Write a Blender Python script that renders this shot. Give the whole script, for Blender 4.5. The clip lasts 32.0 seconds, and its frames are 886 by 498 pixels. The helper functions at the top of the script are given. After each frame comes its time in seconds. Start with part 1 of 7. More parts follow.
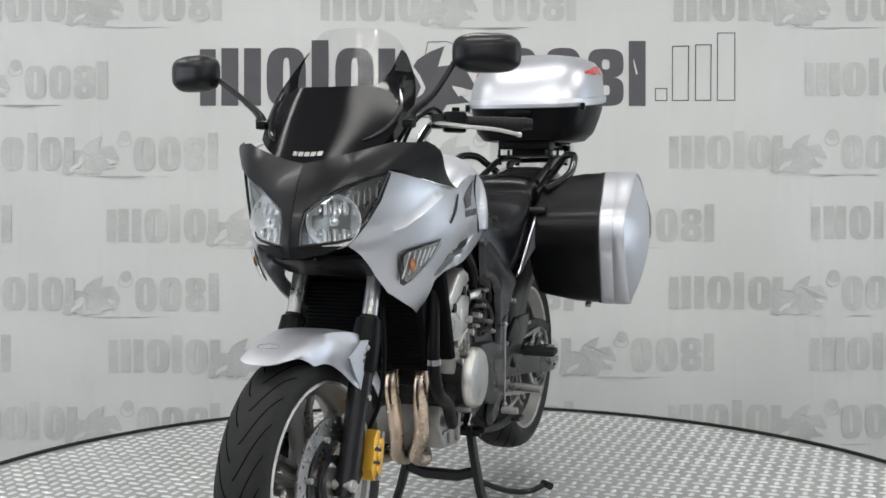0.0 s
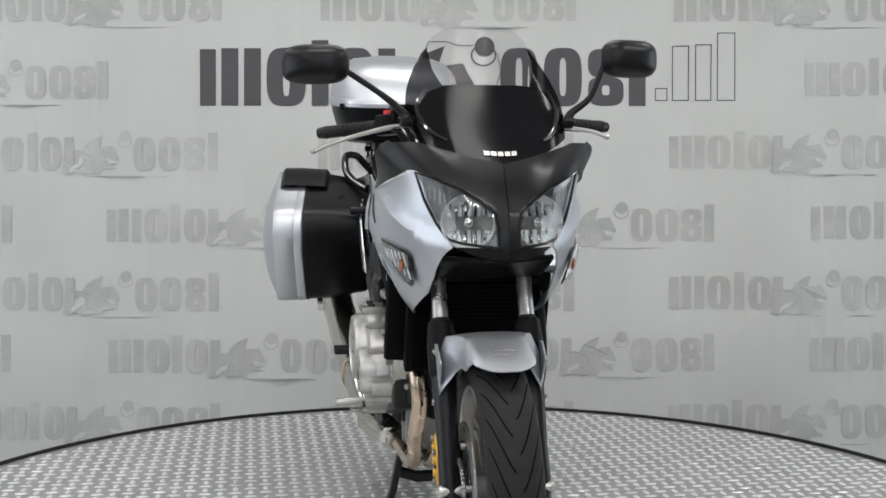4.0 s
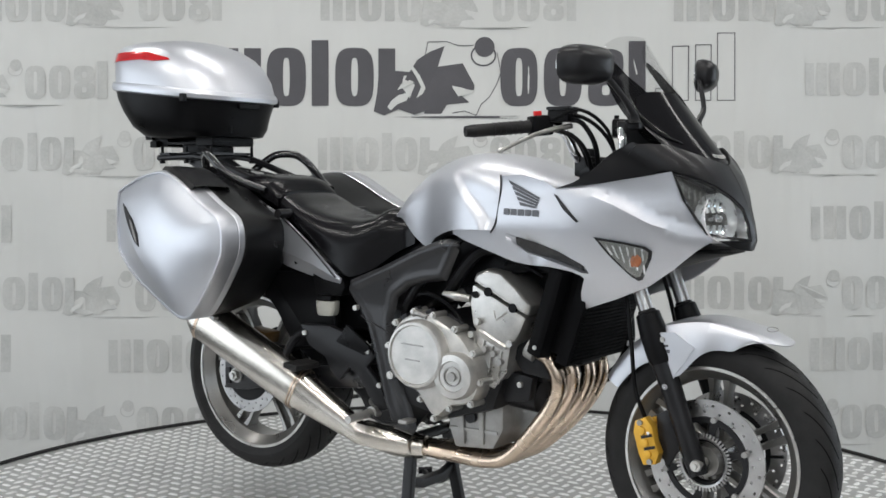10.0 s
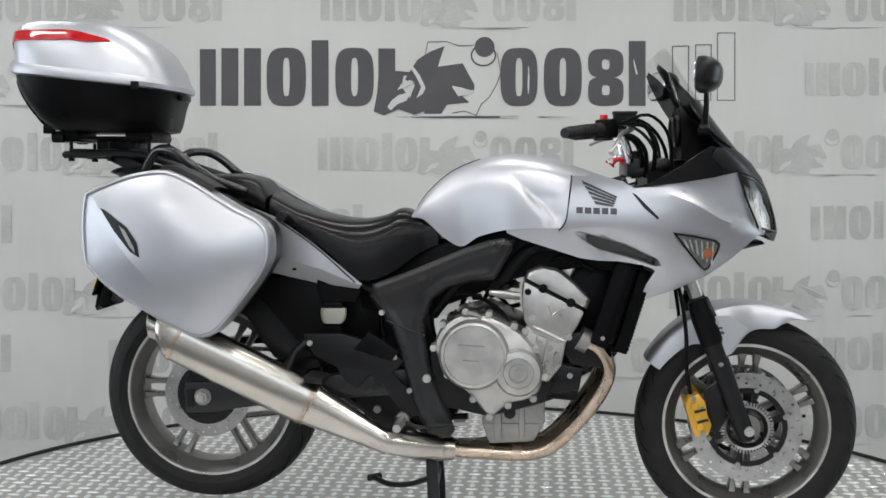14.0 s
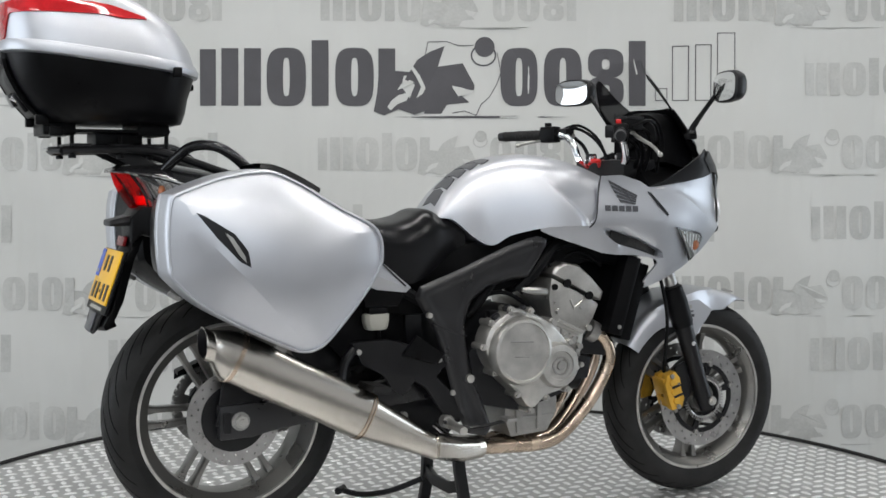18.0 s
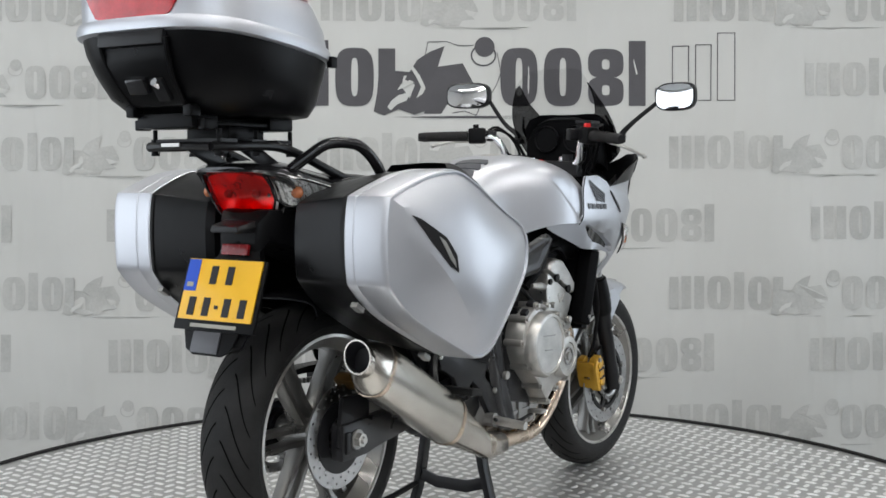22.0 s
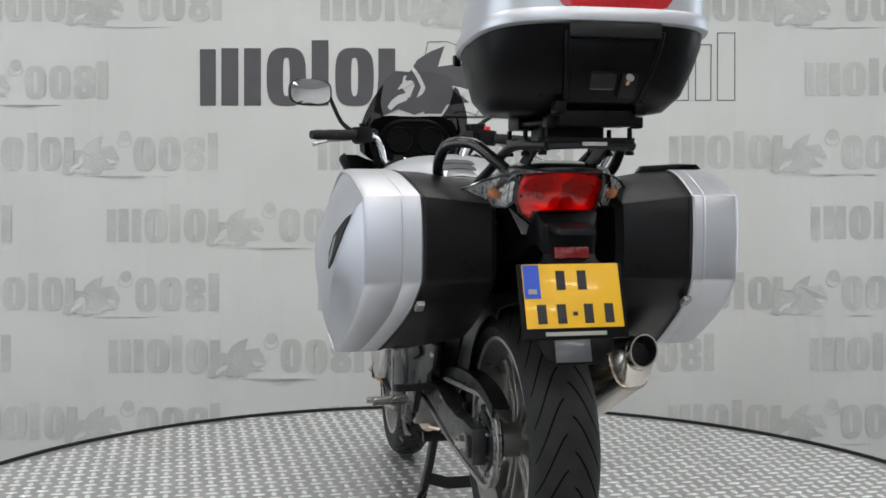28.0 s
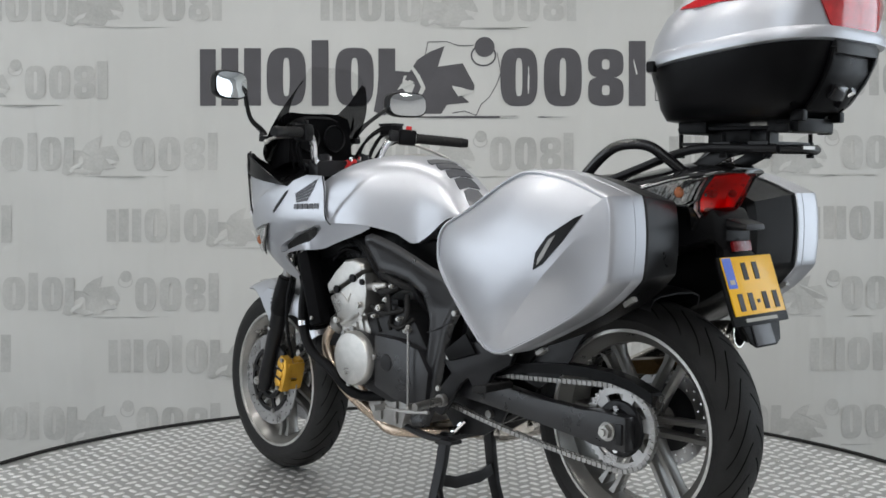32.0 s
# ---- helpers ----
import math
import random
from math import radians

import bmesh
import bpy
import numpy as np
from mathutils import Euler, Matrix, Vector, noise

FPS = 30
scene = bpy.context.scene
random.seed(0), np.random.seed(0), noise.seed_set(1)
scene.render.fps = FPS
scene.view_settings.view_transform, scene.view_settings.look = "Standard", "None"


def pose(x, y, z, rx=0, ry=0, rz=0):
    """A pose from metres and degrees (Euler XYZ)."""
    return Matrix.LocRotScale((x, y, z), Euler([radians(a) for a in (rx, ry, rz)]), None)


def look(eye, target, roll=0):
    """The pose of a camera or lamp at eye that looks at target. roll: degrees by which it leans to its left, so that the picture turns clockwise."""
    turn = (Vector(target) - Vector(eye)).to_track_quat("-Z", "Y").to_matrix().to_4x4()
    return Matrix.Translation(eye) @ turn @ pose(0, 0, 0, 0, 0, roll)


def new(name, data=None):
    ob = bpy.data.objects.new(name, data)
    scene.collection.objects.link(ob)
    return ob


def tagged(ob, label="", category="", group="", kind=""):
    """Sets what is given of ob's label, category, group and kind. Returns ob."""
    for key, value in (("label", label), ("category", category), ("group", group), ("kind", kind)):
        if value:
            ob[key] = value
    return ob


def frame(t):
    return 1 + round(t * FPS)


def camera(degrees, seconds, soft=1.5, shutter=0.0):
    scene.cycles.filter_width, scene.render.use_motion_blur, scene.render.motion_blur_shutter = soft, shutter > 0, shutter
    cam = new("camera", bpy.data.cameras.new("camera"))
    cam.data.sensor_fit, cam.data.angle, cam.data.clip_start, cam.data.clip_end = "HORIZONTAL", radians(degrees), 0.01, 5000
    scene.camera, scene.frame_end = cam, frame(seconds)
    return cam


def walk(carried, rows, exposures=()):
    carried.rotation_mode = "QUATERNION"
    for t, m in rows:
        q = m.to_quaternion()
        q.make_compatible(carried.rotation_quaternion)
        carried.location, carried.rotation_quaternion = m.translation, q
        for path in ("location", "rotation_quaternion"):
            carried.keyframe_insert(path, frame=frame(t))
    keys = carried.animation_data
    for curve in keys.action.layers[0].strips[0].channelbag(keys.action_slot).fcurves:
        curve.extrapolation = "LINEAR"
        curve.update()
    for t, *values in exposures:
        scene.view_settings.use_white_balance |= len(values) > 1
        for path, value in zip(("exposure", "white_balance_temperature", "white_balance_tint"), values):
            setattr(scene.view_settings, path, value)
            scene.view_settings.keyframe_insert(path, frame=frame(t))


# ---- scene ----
cam = camera(41.05, 32.0, soft=1.6)
EYE = Vector((0.0, -3.325, 0.968))
AIM = EYE + Vector((math.sin(-0.0051) * math.cos(0.0603), math.cos(-0.0051) * math.cos(0.0603), -math.sin(0.0603)))
walk(cam, [(0.0, look(EYE, AIM, 0.07)), (32.0, look(EYE, AIM, 0.07))],
     [(0.0, -0.67), (1.0, -0.67), (3.0, -0.91), (6.0, -0.79), (9.0, -0.81), (10.0, -0.78), (13.0, -0.89), (18.0, -0.83), (20.0, -0.77), (21.0, -0.70), (22.0, -0.84), (23.0, -0.93), (25.0, -0.79), (28.0, -0.85), (30.0, -0.98), (31.0, -0.91), (32.0, -1.00)])

# turn of the platform, degrees at every second second
TURN = (-110.72, -95.62, -80.52, -65.39, -50.24, -35.02, -19.75, -4.45, 10.88,
        26.21, 41.52, 56.83, 72.15, 87.52, 102.91, 118.26, 133.59)

# ---- light ----
world = bpy.data.worlds.new("studio_world")
scene.world = world
world.use_nodes = True
world.node_tree.nodes["Background"].inputs[0].default_value = (0.8, 0.86, 1.0, 1)
world.node_tree.nodes["Background"].inputs[1].default_value = 0.02


def area_lamp(name, m, sx, sy, watts, colour=(1.0, 0.982, 0.955)):
    d = bpy.data.lights.new(name, "AREA")
    d.shape, d.size, d.size_y, d.energy, d.color = "RECTANGLE", sx, sy, watts, colour
    ob = new(name, d)
    ob.matrix_world = m
    return ob


CEILING = 3.4
LAMPS = [(x, y) for y in (0.9, -1.3, -3.7, -6.1) for x in (-2.6, 0.0, 2.6)]
for lx, ly in LAMPS:
    area_lamp("ceiling_tube_light", pose(lx, ly, CEILING - 0.09), 1.7, 0.16, 36 if ly > 0 else 60)
# daylight from the tall windows in both side walls
area_lamp("window_daylight", look((-6.2, -1.6, 1.2), (0, -1.6, 1.2)), 6.0, 3.4, 168, (0.94, 0.97, 1.0))
area_lamp("window_daylight", look((6.2, 1.3, 1.2), (0, 1.3, 1.2)), 2.2, 3.4, 102, (0.84, 0.92, 1.0))
# fill light of the added window behind the camera, for mirrors and front
area_lamp("window_daylight", look((0, -7.7, 2.1), (0, 0, 1.3)), 6.0, 1.7, 46, (0.9, 0.95, 1.0))

# ---- materials ----


def nodes_of(name):
    m = bpy.data.materials.new(name)
    m.use_nodes = True
    nt = m.node_tree
    return m, nt, nt.nodes["Principled BSDF"]


def link(nt, a, b):
    nt.links.new(a, b)


def noise_node(nt, scale, detail=4.0, rough=0.55, coords="Object"):
    tc = nt.nodes.new("ShaderNodeTexCoord")
    n = nt.nodes.new("ShaderNodeTexNoise")
    n.inputs["Scale"].default_value, n.inputs["Detail"].default_value, n.inputs["Roughness"].default_value = scale, detail, rough
    link(nt, tc.outputs[coords], n.inputs["Vector"])
    return n


def ramp(nt, src, lo, hi, c0, c1):
    r = nt.nodes.new("ShaderNodeValToRGB")
    r.color_ramp.elements[0].position, r.color_ramp.elements[1].position = lo, hi
    r.color_ramp.elements[0].color, r.color_ramp.elements[1].color = (*c0, 1), (*c1, 1)
    link(nt, src, r.inputs[0])
    return r


def surface(name, colour, rough=0.5, metal=0.0, coat=0.0, vary=0.12, scale=14.0, grain=220.0, bump=0.0, rvary=0.08, spec=0.27):
    """A painted, moulded or cast surface: colour varied at two scales, gloss varied, fine relief."""
    m, nt, b = nodes_of(name)
    big, fine = noise_node(nt, scale), noise_node(nt, grain, 2.0)
    mix = nt.nodes.new("ShaderNodeMath")
    mix.operation = "MULTIPLY_ADD"
    link(nt, fine.outputs[0], mix.inputs[0])
    mix.inputs[1].default_value = 0.35
    link(nt, big.outputs[0], mix.inputs[2])
    lo = [max(0.0, c * (1 - vary)) for c in colour]
    hi = [min(1.0, c * (1 + vary)) for c in colour]
    r = ramp(nt, mix.outputs[0], 0.45, 0.9, lo, hi)
    link(nt, r.outputs[0], b.inputs["Base Color"])
    rr = nt.nodes.new("ShaderNodeMapRange")
    rr.inputs[1].default_value, rr.inputs[2].default_value = 0.3, 0.7
    rr.inputs[3].default_value, rr.inputs[4].default_value = max(0.02, rough - rvary), rough + rvary
    link(nt, big.outputs[0], rr.inputs[0])
    link(nt, rr.outputs[0], b.inputs["Roughness"])
    b.inputs["Metallic"].default_value = metal
    b.inputs["Specular IOR Level"].default_value = spec
    b.inputs["Coat Weight"].default_value = coat
    b.inputs["Coat Roughness"].default_value = 0.06
    if bump:
        bp = nt.nodes.new("ShaderNodeBump")
        bp.inputs["Strength"].default_value, bp.inputs["Distance"].default_value = bump, 0.002
        link(nt, fine.outputs[0], bp.inputs["Height"])
        link(nt, bp.outputs[0], b.inputs["Normal"])
    return m


def pane(name, tint, gloss_rough=0.03, shine=0.025):
    """A thin clear sheet: it lets light straight through and mirrors a little."""
    m = bpy.data.materials.new(name)
    m.use_nodes = True
    nt = m.node_tree
    nt.nodes.remove(nt.nodes["Principled BSDF"])
    clear, gloss, mix = (nt.nodes.new(k) for k in ("ShaderNodeBsdfTransparent", "ShaderNodeBsdfGlossy", "ShaderNodeMixShader"))
    clear.inputs["Color"].default_value = (*tint, 1)
    gloss.inputs["Roughness"].default_value = gloss_rough
    mix.inputs[0].default_value = shine
    link(nt, clear.outputs[0], mix.inputs[1])
    link(nt, gloss.outputs[0], mix.inputs[2])
    link(nt, mix.outputs[0], nt.nodes["Material Output"].inputs["Surface"])
    return m


SILVER = surface("silver_metallic_paint", (0.508, 0.52, 0.552), 0.42, 0.86, 0.22, 0.05, 5.0, 900.0, 0.02, 0.04)
CASE_PLASTIC = surface("black_grained_case_plastic", (0.0055, 0.0055, 0.006), 0.33, 0.0, 0.0, 0.25, 12.0, 420.0, 0.12, 0.06, 0.17)
DULL_BLACK = surface("dull_black_plastic", (0.0035, 0.0035, 0.004), 0.55, 0.0, 0.0, 0.2, 12.0, 420.0, 0.05, 0.05, 0.05)
BLACK_PAINT = surface("satin_black_paint", (0.009, 0.009, 0.010), 0.34, 0.0, 0.05, 0.25, 9.0, 500.0, 0.03, 0.06, 0.19)
BLACK_PLASTIC = surface("black_moulded_plastic", (0.0045, 0.0045, 0.005), 0.34, 0.0, 0.0, 0.25, 12.0, 420.0, 0.14, 0.08, 0.09)
FRAME_GREY = surface("dark_grey_frame_plastic", (0.013, 0.013, 0.0145), 0.31, 0.0, 0.0, 0.2, 12.0, 420.0, 0.1, 0.06, 0.42)
GLOSS_BLACK = surface("gloss_black_enamel", (0.012, 0.012, 0.013), 0.16, 0.0, 0.5, 0.2, 9.0, 300.0, 0.0)
LEATHER = surface("black_seat_vinyl", (0.004, 0.004, 0.0048), 0.24, 0.0, 0.0, 0.2, 10.0, 650.0, 0.05, 0.04, 0.19)
# near-black colour for the shade inside the tread grooves
GROOVE_SHADE = surface("tyre_groove_shade", (0.005, 0.005, 0.005), 0.9, 0.0, 0.0, 0.1, 16.0, 500.0, 0.0, 0.05, 0.0)
RUBBER = surface("tyre_rubber", (0.016, 0.0157, 0.0157), 0.55, 0.0, 0.0, 0.3, 16.0, 500.0, 0.3, 0.08, 0.14)
CHROME = surface("chrome", (0.82, 0.82, 0.83), 0.08, 1.0, 0.0, 0.05, 12.0, 300.0, 0.0, 0.03)
STEEL = surface("brushed_stainless_steel", (0.55, 0.52, 0.475), 0.22, 1.0, 0.0, 0.08, 7.0, 350.0, 0.04, 0.04)
HEADER = surface("heat_tinted_steel_pipe", (0.52, 0.42, 0.33), 0.26, 1.0, 0.0, 0.25, 9.0, 300.0, 0.04)
ALLOY = surface("cast_aluminium_engine_paint", (0.46, 0.452, 0.432), 0.34, 0.85, 0.0, 0.24, 16.0, 520.0, 0.18)
ALLOY_DARK = surface("grey_cast_aluminium", (0.3, 0.295, 0.285), 0.45, 0.8, 0.0, 0.2, 18.0, 420.0, 0.15)
WHEEL = surface("grey_wheel_paint", (0.195, 0.19, 0.18), 0.32, 0.75, 0.25, 0.08, 10.0, 500.0, 0.03)
DISC = surface("ground_disc_steel", (0.37, 0.365, 0.36), 0.32, 1.0, 0.0, 0.15, 20.0, 600.0, 0.05)
BRONZE = surface("dark_bronze_caliper_paint", (0.085, 0.045, 0.012), 0.42, 0.4, 0.1, 0.3, 18.0, 500.0, 0.08)
GOLD = surface("gold_caliper_paint", (0.62, 0.35, 0.045), 0.38, 0.5, 0.2, 0.12, 18.0, 500.0, 0.08)
RED = surface("red_plastic", (0.55, 0.02, 0.02), 0.3, 0.0, 0.3, 0.1, 14.0, 300.0, 0.0)
RED_LENS = surface("red_lamp_lens", (0.42, 0.008, 0.012), 0.12, 0.0, 0.6, 0.25, 30.0, 200.0, 0.0)
RED_DULL = surface("dark_red_reflector", (0.16, 0.006, 0.008), 0.25, 0.0, 0.2, 0.2, 60.0, 200.0, 0.0)
AMBER = surface("amber_bulb", (0.36, 0.12, 0.05), 0.2, 0.0, 0.4, 0.35, 20.0, 200.0, 0.0)
YELLOW = surface("yellow_plate_film", (0.78, 0.44, 0.02), 0.35, 0.0, 0.2, 0.05, 14.0, 300.0, 0.0)
BLUE = surface("blue_plate_band", (0.02, 0.08, 0.5), 0.35, 0.0, 0.2, 0.05, 14.0, 300.0, 0.0)
# print black, also used where hollows and slots are coloured dark
INK = surface("black_print_and_hollows", (0.012, 0.012, 0.014), 0.4, 0.0, 0.0, 0.1, 14.0, 300.0, 0.0)
DARK_PRINT = surface("dark_grey_decal", (0.07, 0.072, 0.08), 0.35, 0.2, 0.2, 0.1, 14.0, 300.0, 0.0)
WHITE_PLASTIC = surface("white_translucent_plastic", (0.32, 0.315, 0.28), 0.4, 0.0, 0.0, 0.08, 14.0, 300.0, 0.0)
LAMP_BOWL = surface("aluminised_lamp_reflector", (0.88, 0.88, 0.89), 0.34, 0.6, 0.0, 0.08, 40.0, 200.0, 0.0, 0.12)
MIRROR = surface("mirror_glass", (0.8, 0.81, 0.81), 0.04, 1.0, 0.0, 0.01, 14.0, 300.0, 0.0, 0.0)
SMOKE = pane("smoked_screen_plastic", (0.93, 0.93, 0.93), 0.05, 0.002)
DARK_SMOKE = pane("dark_smoked_screen_plastic", (0.29, 0.29, 0.295), 0.06, 0.012)
SMOKE_BASE = surface("black_screen_plastic", (0.008, 0.008, 0.009), 0.12, 0.0, 0.0, 0.15, 4.0, 100.0, 0.0, 0.03, 0.04)
CLEAR = pane("clear_lamp_lens", (0.9, 0.91, 0.91), 0.03, 0.04)
RED_PANE = pane("red_tinted_lens", (0.96, 0.035, 0.04), 0.04, 0.05)
RIBBED = surface("ribbed_lamp_reflector", (0.78, 0.78, 0.77), 0.3, 0.5, 0.0, 0.3, 90.0, 200.0, 0.1, 0.1)

# ---- mesh helpers ----


def V3(*a):
    return Vector(a)


from mathutils import geometry


class Shape:
    """Collects primitives into one mesh."""

    def __init__(self):
        self.v, self.f = [], []

    def add(self, verts, faces):
        k = len(self.v)
        self.v += [tuple(p) for p in verts]
        self.f += [tuple(i + k for i in f) for f in faces]
        return self

    def box(self, c, size, m=None):
        m = m or Matrix()
        x, y, z = (s / 2 for s in size)
        pts = [m @ V3(a, b, d) + V3(*c) for a in (-x, x) for b in (-y, y) for d in (-z, z)]
        return self.add(pts, [(0, 1, 3, 2), (4, 6, 7, 5), (0, 4, 5, 1), (2, 3, 7, 6), (0, 2, 6, 4), (1, 5, 7, 3)])

    def rings(self, rings, cap0=True, cap1=True, closed=True):
        """Skins equal rings of points."""
        n = len(rings[0])
        pts = [p for r in rings for p in r]
        fs = []
        for i in range(len(rings) - 1):
            for j in range(n if closed else n - 1):
                a, b = i * n + j, i * n + (j + 1) % n
                fs.append((a, b, b + n, a + n))
        if cap0:
            fs.append(tuple(range(n))[::-1])
        if cap1:
            fs.append(tuple((len(rings) - 1) * n + j for j in range(n)))
        return self.add(pts, fs)

    def tube(self, path, r, n=10, smooth=4, cap=True):
        """A pipe along a path; r a number or one for each point; smooth: steps between points."""
        path = [V3(*p) for p in path]
        rs = list(r) if isinstance(r, (list, tuple)) else [r] * len(path)
        if smooth > 1 and len(path) > 2:
            out, ro = [], []
            for i in range(len(path) - 1):
                p0, p1, p2, p3 = path[max(i - 1, 0)], path[i], path[i + 1], path[min(i + 2, len(path) - 1)]
                for k in range(smooth):
                    t = k / smooth
                    out.append(0.5 * ((2 * p1) + (p2 - p0) * t + (2 * p0 - 5 * p1 + 4 * p2 - p3) * t * t + (3 * p1 - p0 - 3 * p2 + p3) * t ** 3))
                    ro.append(rs[i] + (rs[i + 1] - rs[i]) * t)
            path, rs = out + [path[-1]], ro + [rs[-1]]
        rings, up = [], None
        for i, p in enumerate(path):
            d = (path[min(i + 1, len(path) - 1)] - path[max(i - 1, 0)]).normalized()
            if up is None:
                up = d.cross(V3(0.3, 0.2, 0.93)).normalized()
            up = (up - d * up.dot(d)).normalized()
            w = d.cross(up)
            rings.append([p + (up * math.cos(a) + w * math.sin(a)) * rs[i] for a in (2 * math.pi * k / n for k in range(n))])
        return self.rings(rings, cap, cap)

    def cyl(self, p0, p1, r, r2=None, n=16):
        return self.tube([p0, p1], [r, r if r2 is None else r2], n, 1)

    def lathe(self, profile, centre, axis="y", n=48, closed=False):
        """Turns (radius, offset) pairs about an axis."""
        c = V3(*centre)
        rings = []
        for k in range(n):
            a = 2 * math.pi * k / n
            ca, sa = math.cos(a), math.sin(a)
            ring = []
            for r, o in profile:
                q = {"y": V3(r * ca, o, r * sa), "x": V3(o, r * ca, r * sa), "z": V3(r * ca, r * sa, o)}[axis]
                ring.append(c + q)
            rings.append(ring)
        m = len(profile)
        pts = [p for r in rings for p in r]
        fs = []
        for k in range(n):
            k2 = (k + 1) % n
            for j in range(m if closed else m - 1):
                j2 = (j + 1) % m
                fs.append((k * m + j, k * m + j2, k2 * m + j2, k2 * m + j))
        return self.add(pts, fs)

    def plate(self, outline, y0, y1, f=None):
        """An (x, z) outline drawn out between two y planes."""
        a = [V3(x, y0, z) for x, z in outline]
        b = [V3(x, y1, z) for x, z in outline]
        return self.rings([a, b])

    def ball(self, c, r, n=12, squash=(1, 1, 1)):
        rings = []
        for i in range(1, n // 2):
            t = math.pi * i / (n // 2)
            rings.append([V3(c[0] + squash[0] * r * math.sin(t) * math.cos(2 * math.pi * k / n), c[1] + squash[1] * r * math.sin(t) * math.sin(2 * math.pi * k / n), c[2] + squash[2] * r * math.cos(t)) for k in range(n)])
        return self.rings(rings)

    def move(self, m):
        self.v = [tuple(m @ V3(*p)) for p in self.v]
        return self

    def mesh(self, bevel=0.0, angle=35, smooth=True, weld=True):
        bm = bmesh.new()
        vs = [bm.verts.new(p) for p in self.v]
        for f in self.f:
            try:
                bm.faces.new([vs[i] for i in f])
            except ValueError:
                pass
        if weld:
            bmesh.ops.remove_doubles(bm, verts=bm.verts, dist=1e-5)
        bmesh.ops.recalc_face_normals(bm, faces=bm.faces)
        if bevel:
            es = [e for e in bm.edges if len(e.link_faces) == 2 and e.calc_face_angle(0) > radians(angle)]
            bmesh.ops.bevel(bm, geom=es, offset=bevel, segments=2, affect="EDGES", profile=0.6, clamp_overlap=True)
        return finish(bm, angle, smooth)


def finish(bm, angle=35, smooth=True):
    me = bpy.data.meshes.new("mesh")
    bm.to_mesh(me)
    bm.free()
    if smooth:
        me.shade_smooth()
        me.set_sharp_from_angle(angle=radians(angle))
    return me


def thicken(bm, thick):
    """Gives an open sheet a back and edges, thick behind its normals."""
    bm.normal_update()
    rim = [e for e in bm.edges if len(e.link_faces) == 1]
    back = {v: bm.verts.new(v.co - v.normal * thick) for v in bm.verts[:]}
    front = bm.faces[:]
    for e in rim:
        a, b = e.verts
        bm.faces.new((a, b, back[b], back[a]))
    for f in front:
        bm.faces.new([back[v] for v in reversed(f.verts)])
    bmesh.ops.recalc_face_normals(bm, faces=bm.faces)


def inside(p, loop):
    hit = False
    for (x0, y0), (x1, y1) in zip(loop, loop[1:] + loop[:1]):
        if (y0 > p[1]) != (y1 > p[1]) and p[0] < (x1 - x0) * (p[1] - y0) / (y1 - y0) + x0:
            hit = not hit
    return hit


def skin(outline, f, thick=0.004, step=0.03, angle=40, bulge=0.0, lines=()):
    """A shell over an outline in two parameters, mapped by f into space, with thickness."""
    edge = []
    for (a, b), (c, d) in zip(outline, outline[1:] + outline[:1]):
        n = max(1, round(math.hypot(c - a, d - b) / step))
        edge += [(a + (c - a) * k / n, b + (d - b) * k / n) for k in range(n)]
    lo = [min(p[k] for p in outline) for k in (0, 1)]
    hi = [max(p[k] for p in outline) for k in (0, 1)]
    grid = []
    folds = []
    for line in lines:
        run = []
        for (a, b), (c, d) in zip(line, line[1:]):
            n = max(1, round(math.hypot(c - a, d - b) / step * 1.4))
            run += [(a + (c - a) * k / n, b + (d - b) * k / n) for k in range(n)]
        folds.append([p for p in run + [line[-1]] if inside(p, outline)])
    near = edge + [p for run in folds for p in run]
    for i in range(1, int((hi[0] - lo[0]) / step) + 1):
        for j in range(1, int((hi[1] - lo[1]) / step) + 1):
            q = (lo[0] + i * step + (0.5 * step if j % 2 else 0), lo[1] + j * step)
            if inside(q, outline) and min(math.hypot(q[0] - e[0], q[1] - e[1]) for e in near) > 0.55 * step:
                grid.append(q)
    m = len(edge)
    pts, ties = edge + grid, [(k, (k + 1) % m) for k in range(m)]
    for run in folds:
        k = len(pts)
        ties += [(k + i, k + i + 1) for i in range(len(run) - 1)]
        pts = pts + run
    vs, es, fs = geometry.delaunay_2d_cdt([Vector(p) for p in pts], ties, [], 1, 1e-6)[:3]
    bm = bmesh.new()
    bv = [bm.verts.new(f(p.x, p.y)) for p in vs]
    for t in fs:
        bm.faces.new([bv[i] for i in t])
    bmesh.ops.recalc_face_normals(bm, faces=bm.faces)
    mid = sum((v.co for v in bm.verts), V3(0, 0, 0)) / len(bm.verts)
    out = mid - V3(mid.x * 0.6, 0, 0.88)
    if sum(g.normal.dot(out) * g.calc_area() for g in bm.faces) < 0:
        bmesh.ops.reverse_faces(bm, faces=bm.faces)
    if thick:
        thicken(bm, thick)
    return finish(bm, angle)


def part(name, me, material, parent, label="", **kw):
    """Links a Shape or mesh as one mesh object under a thing or a part."""
    if isinstance(me, Shape):
        me = me.mesh(**kw)
    me.materials.clear()
    me.materials.append(material)
    while parent.parent and parent.parent.parent:  # thing, part and sub-part are the only levels
        parent = parent.parent
    ob = new(name, me)
    ob.parent = parent
    if label:
        ob["label"] = label
    return ob


def ramp01(v, w):
    return max(0.0, min(1.0, v / w))


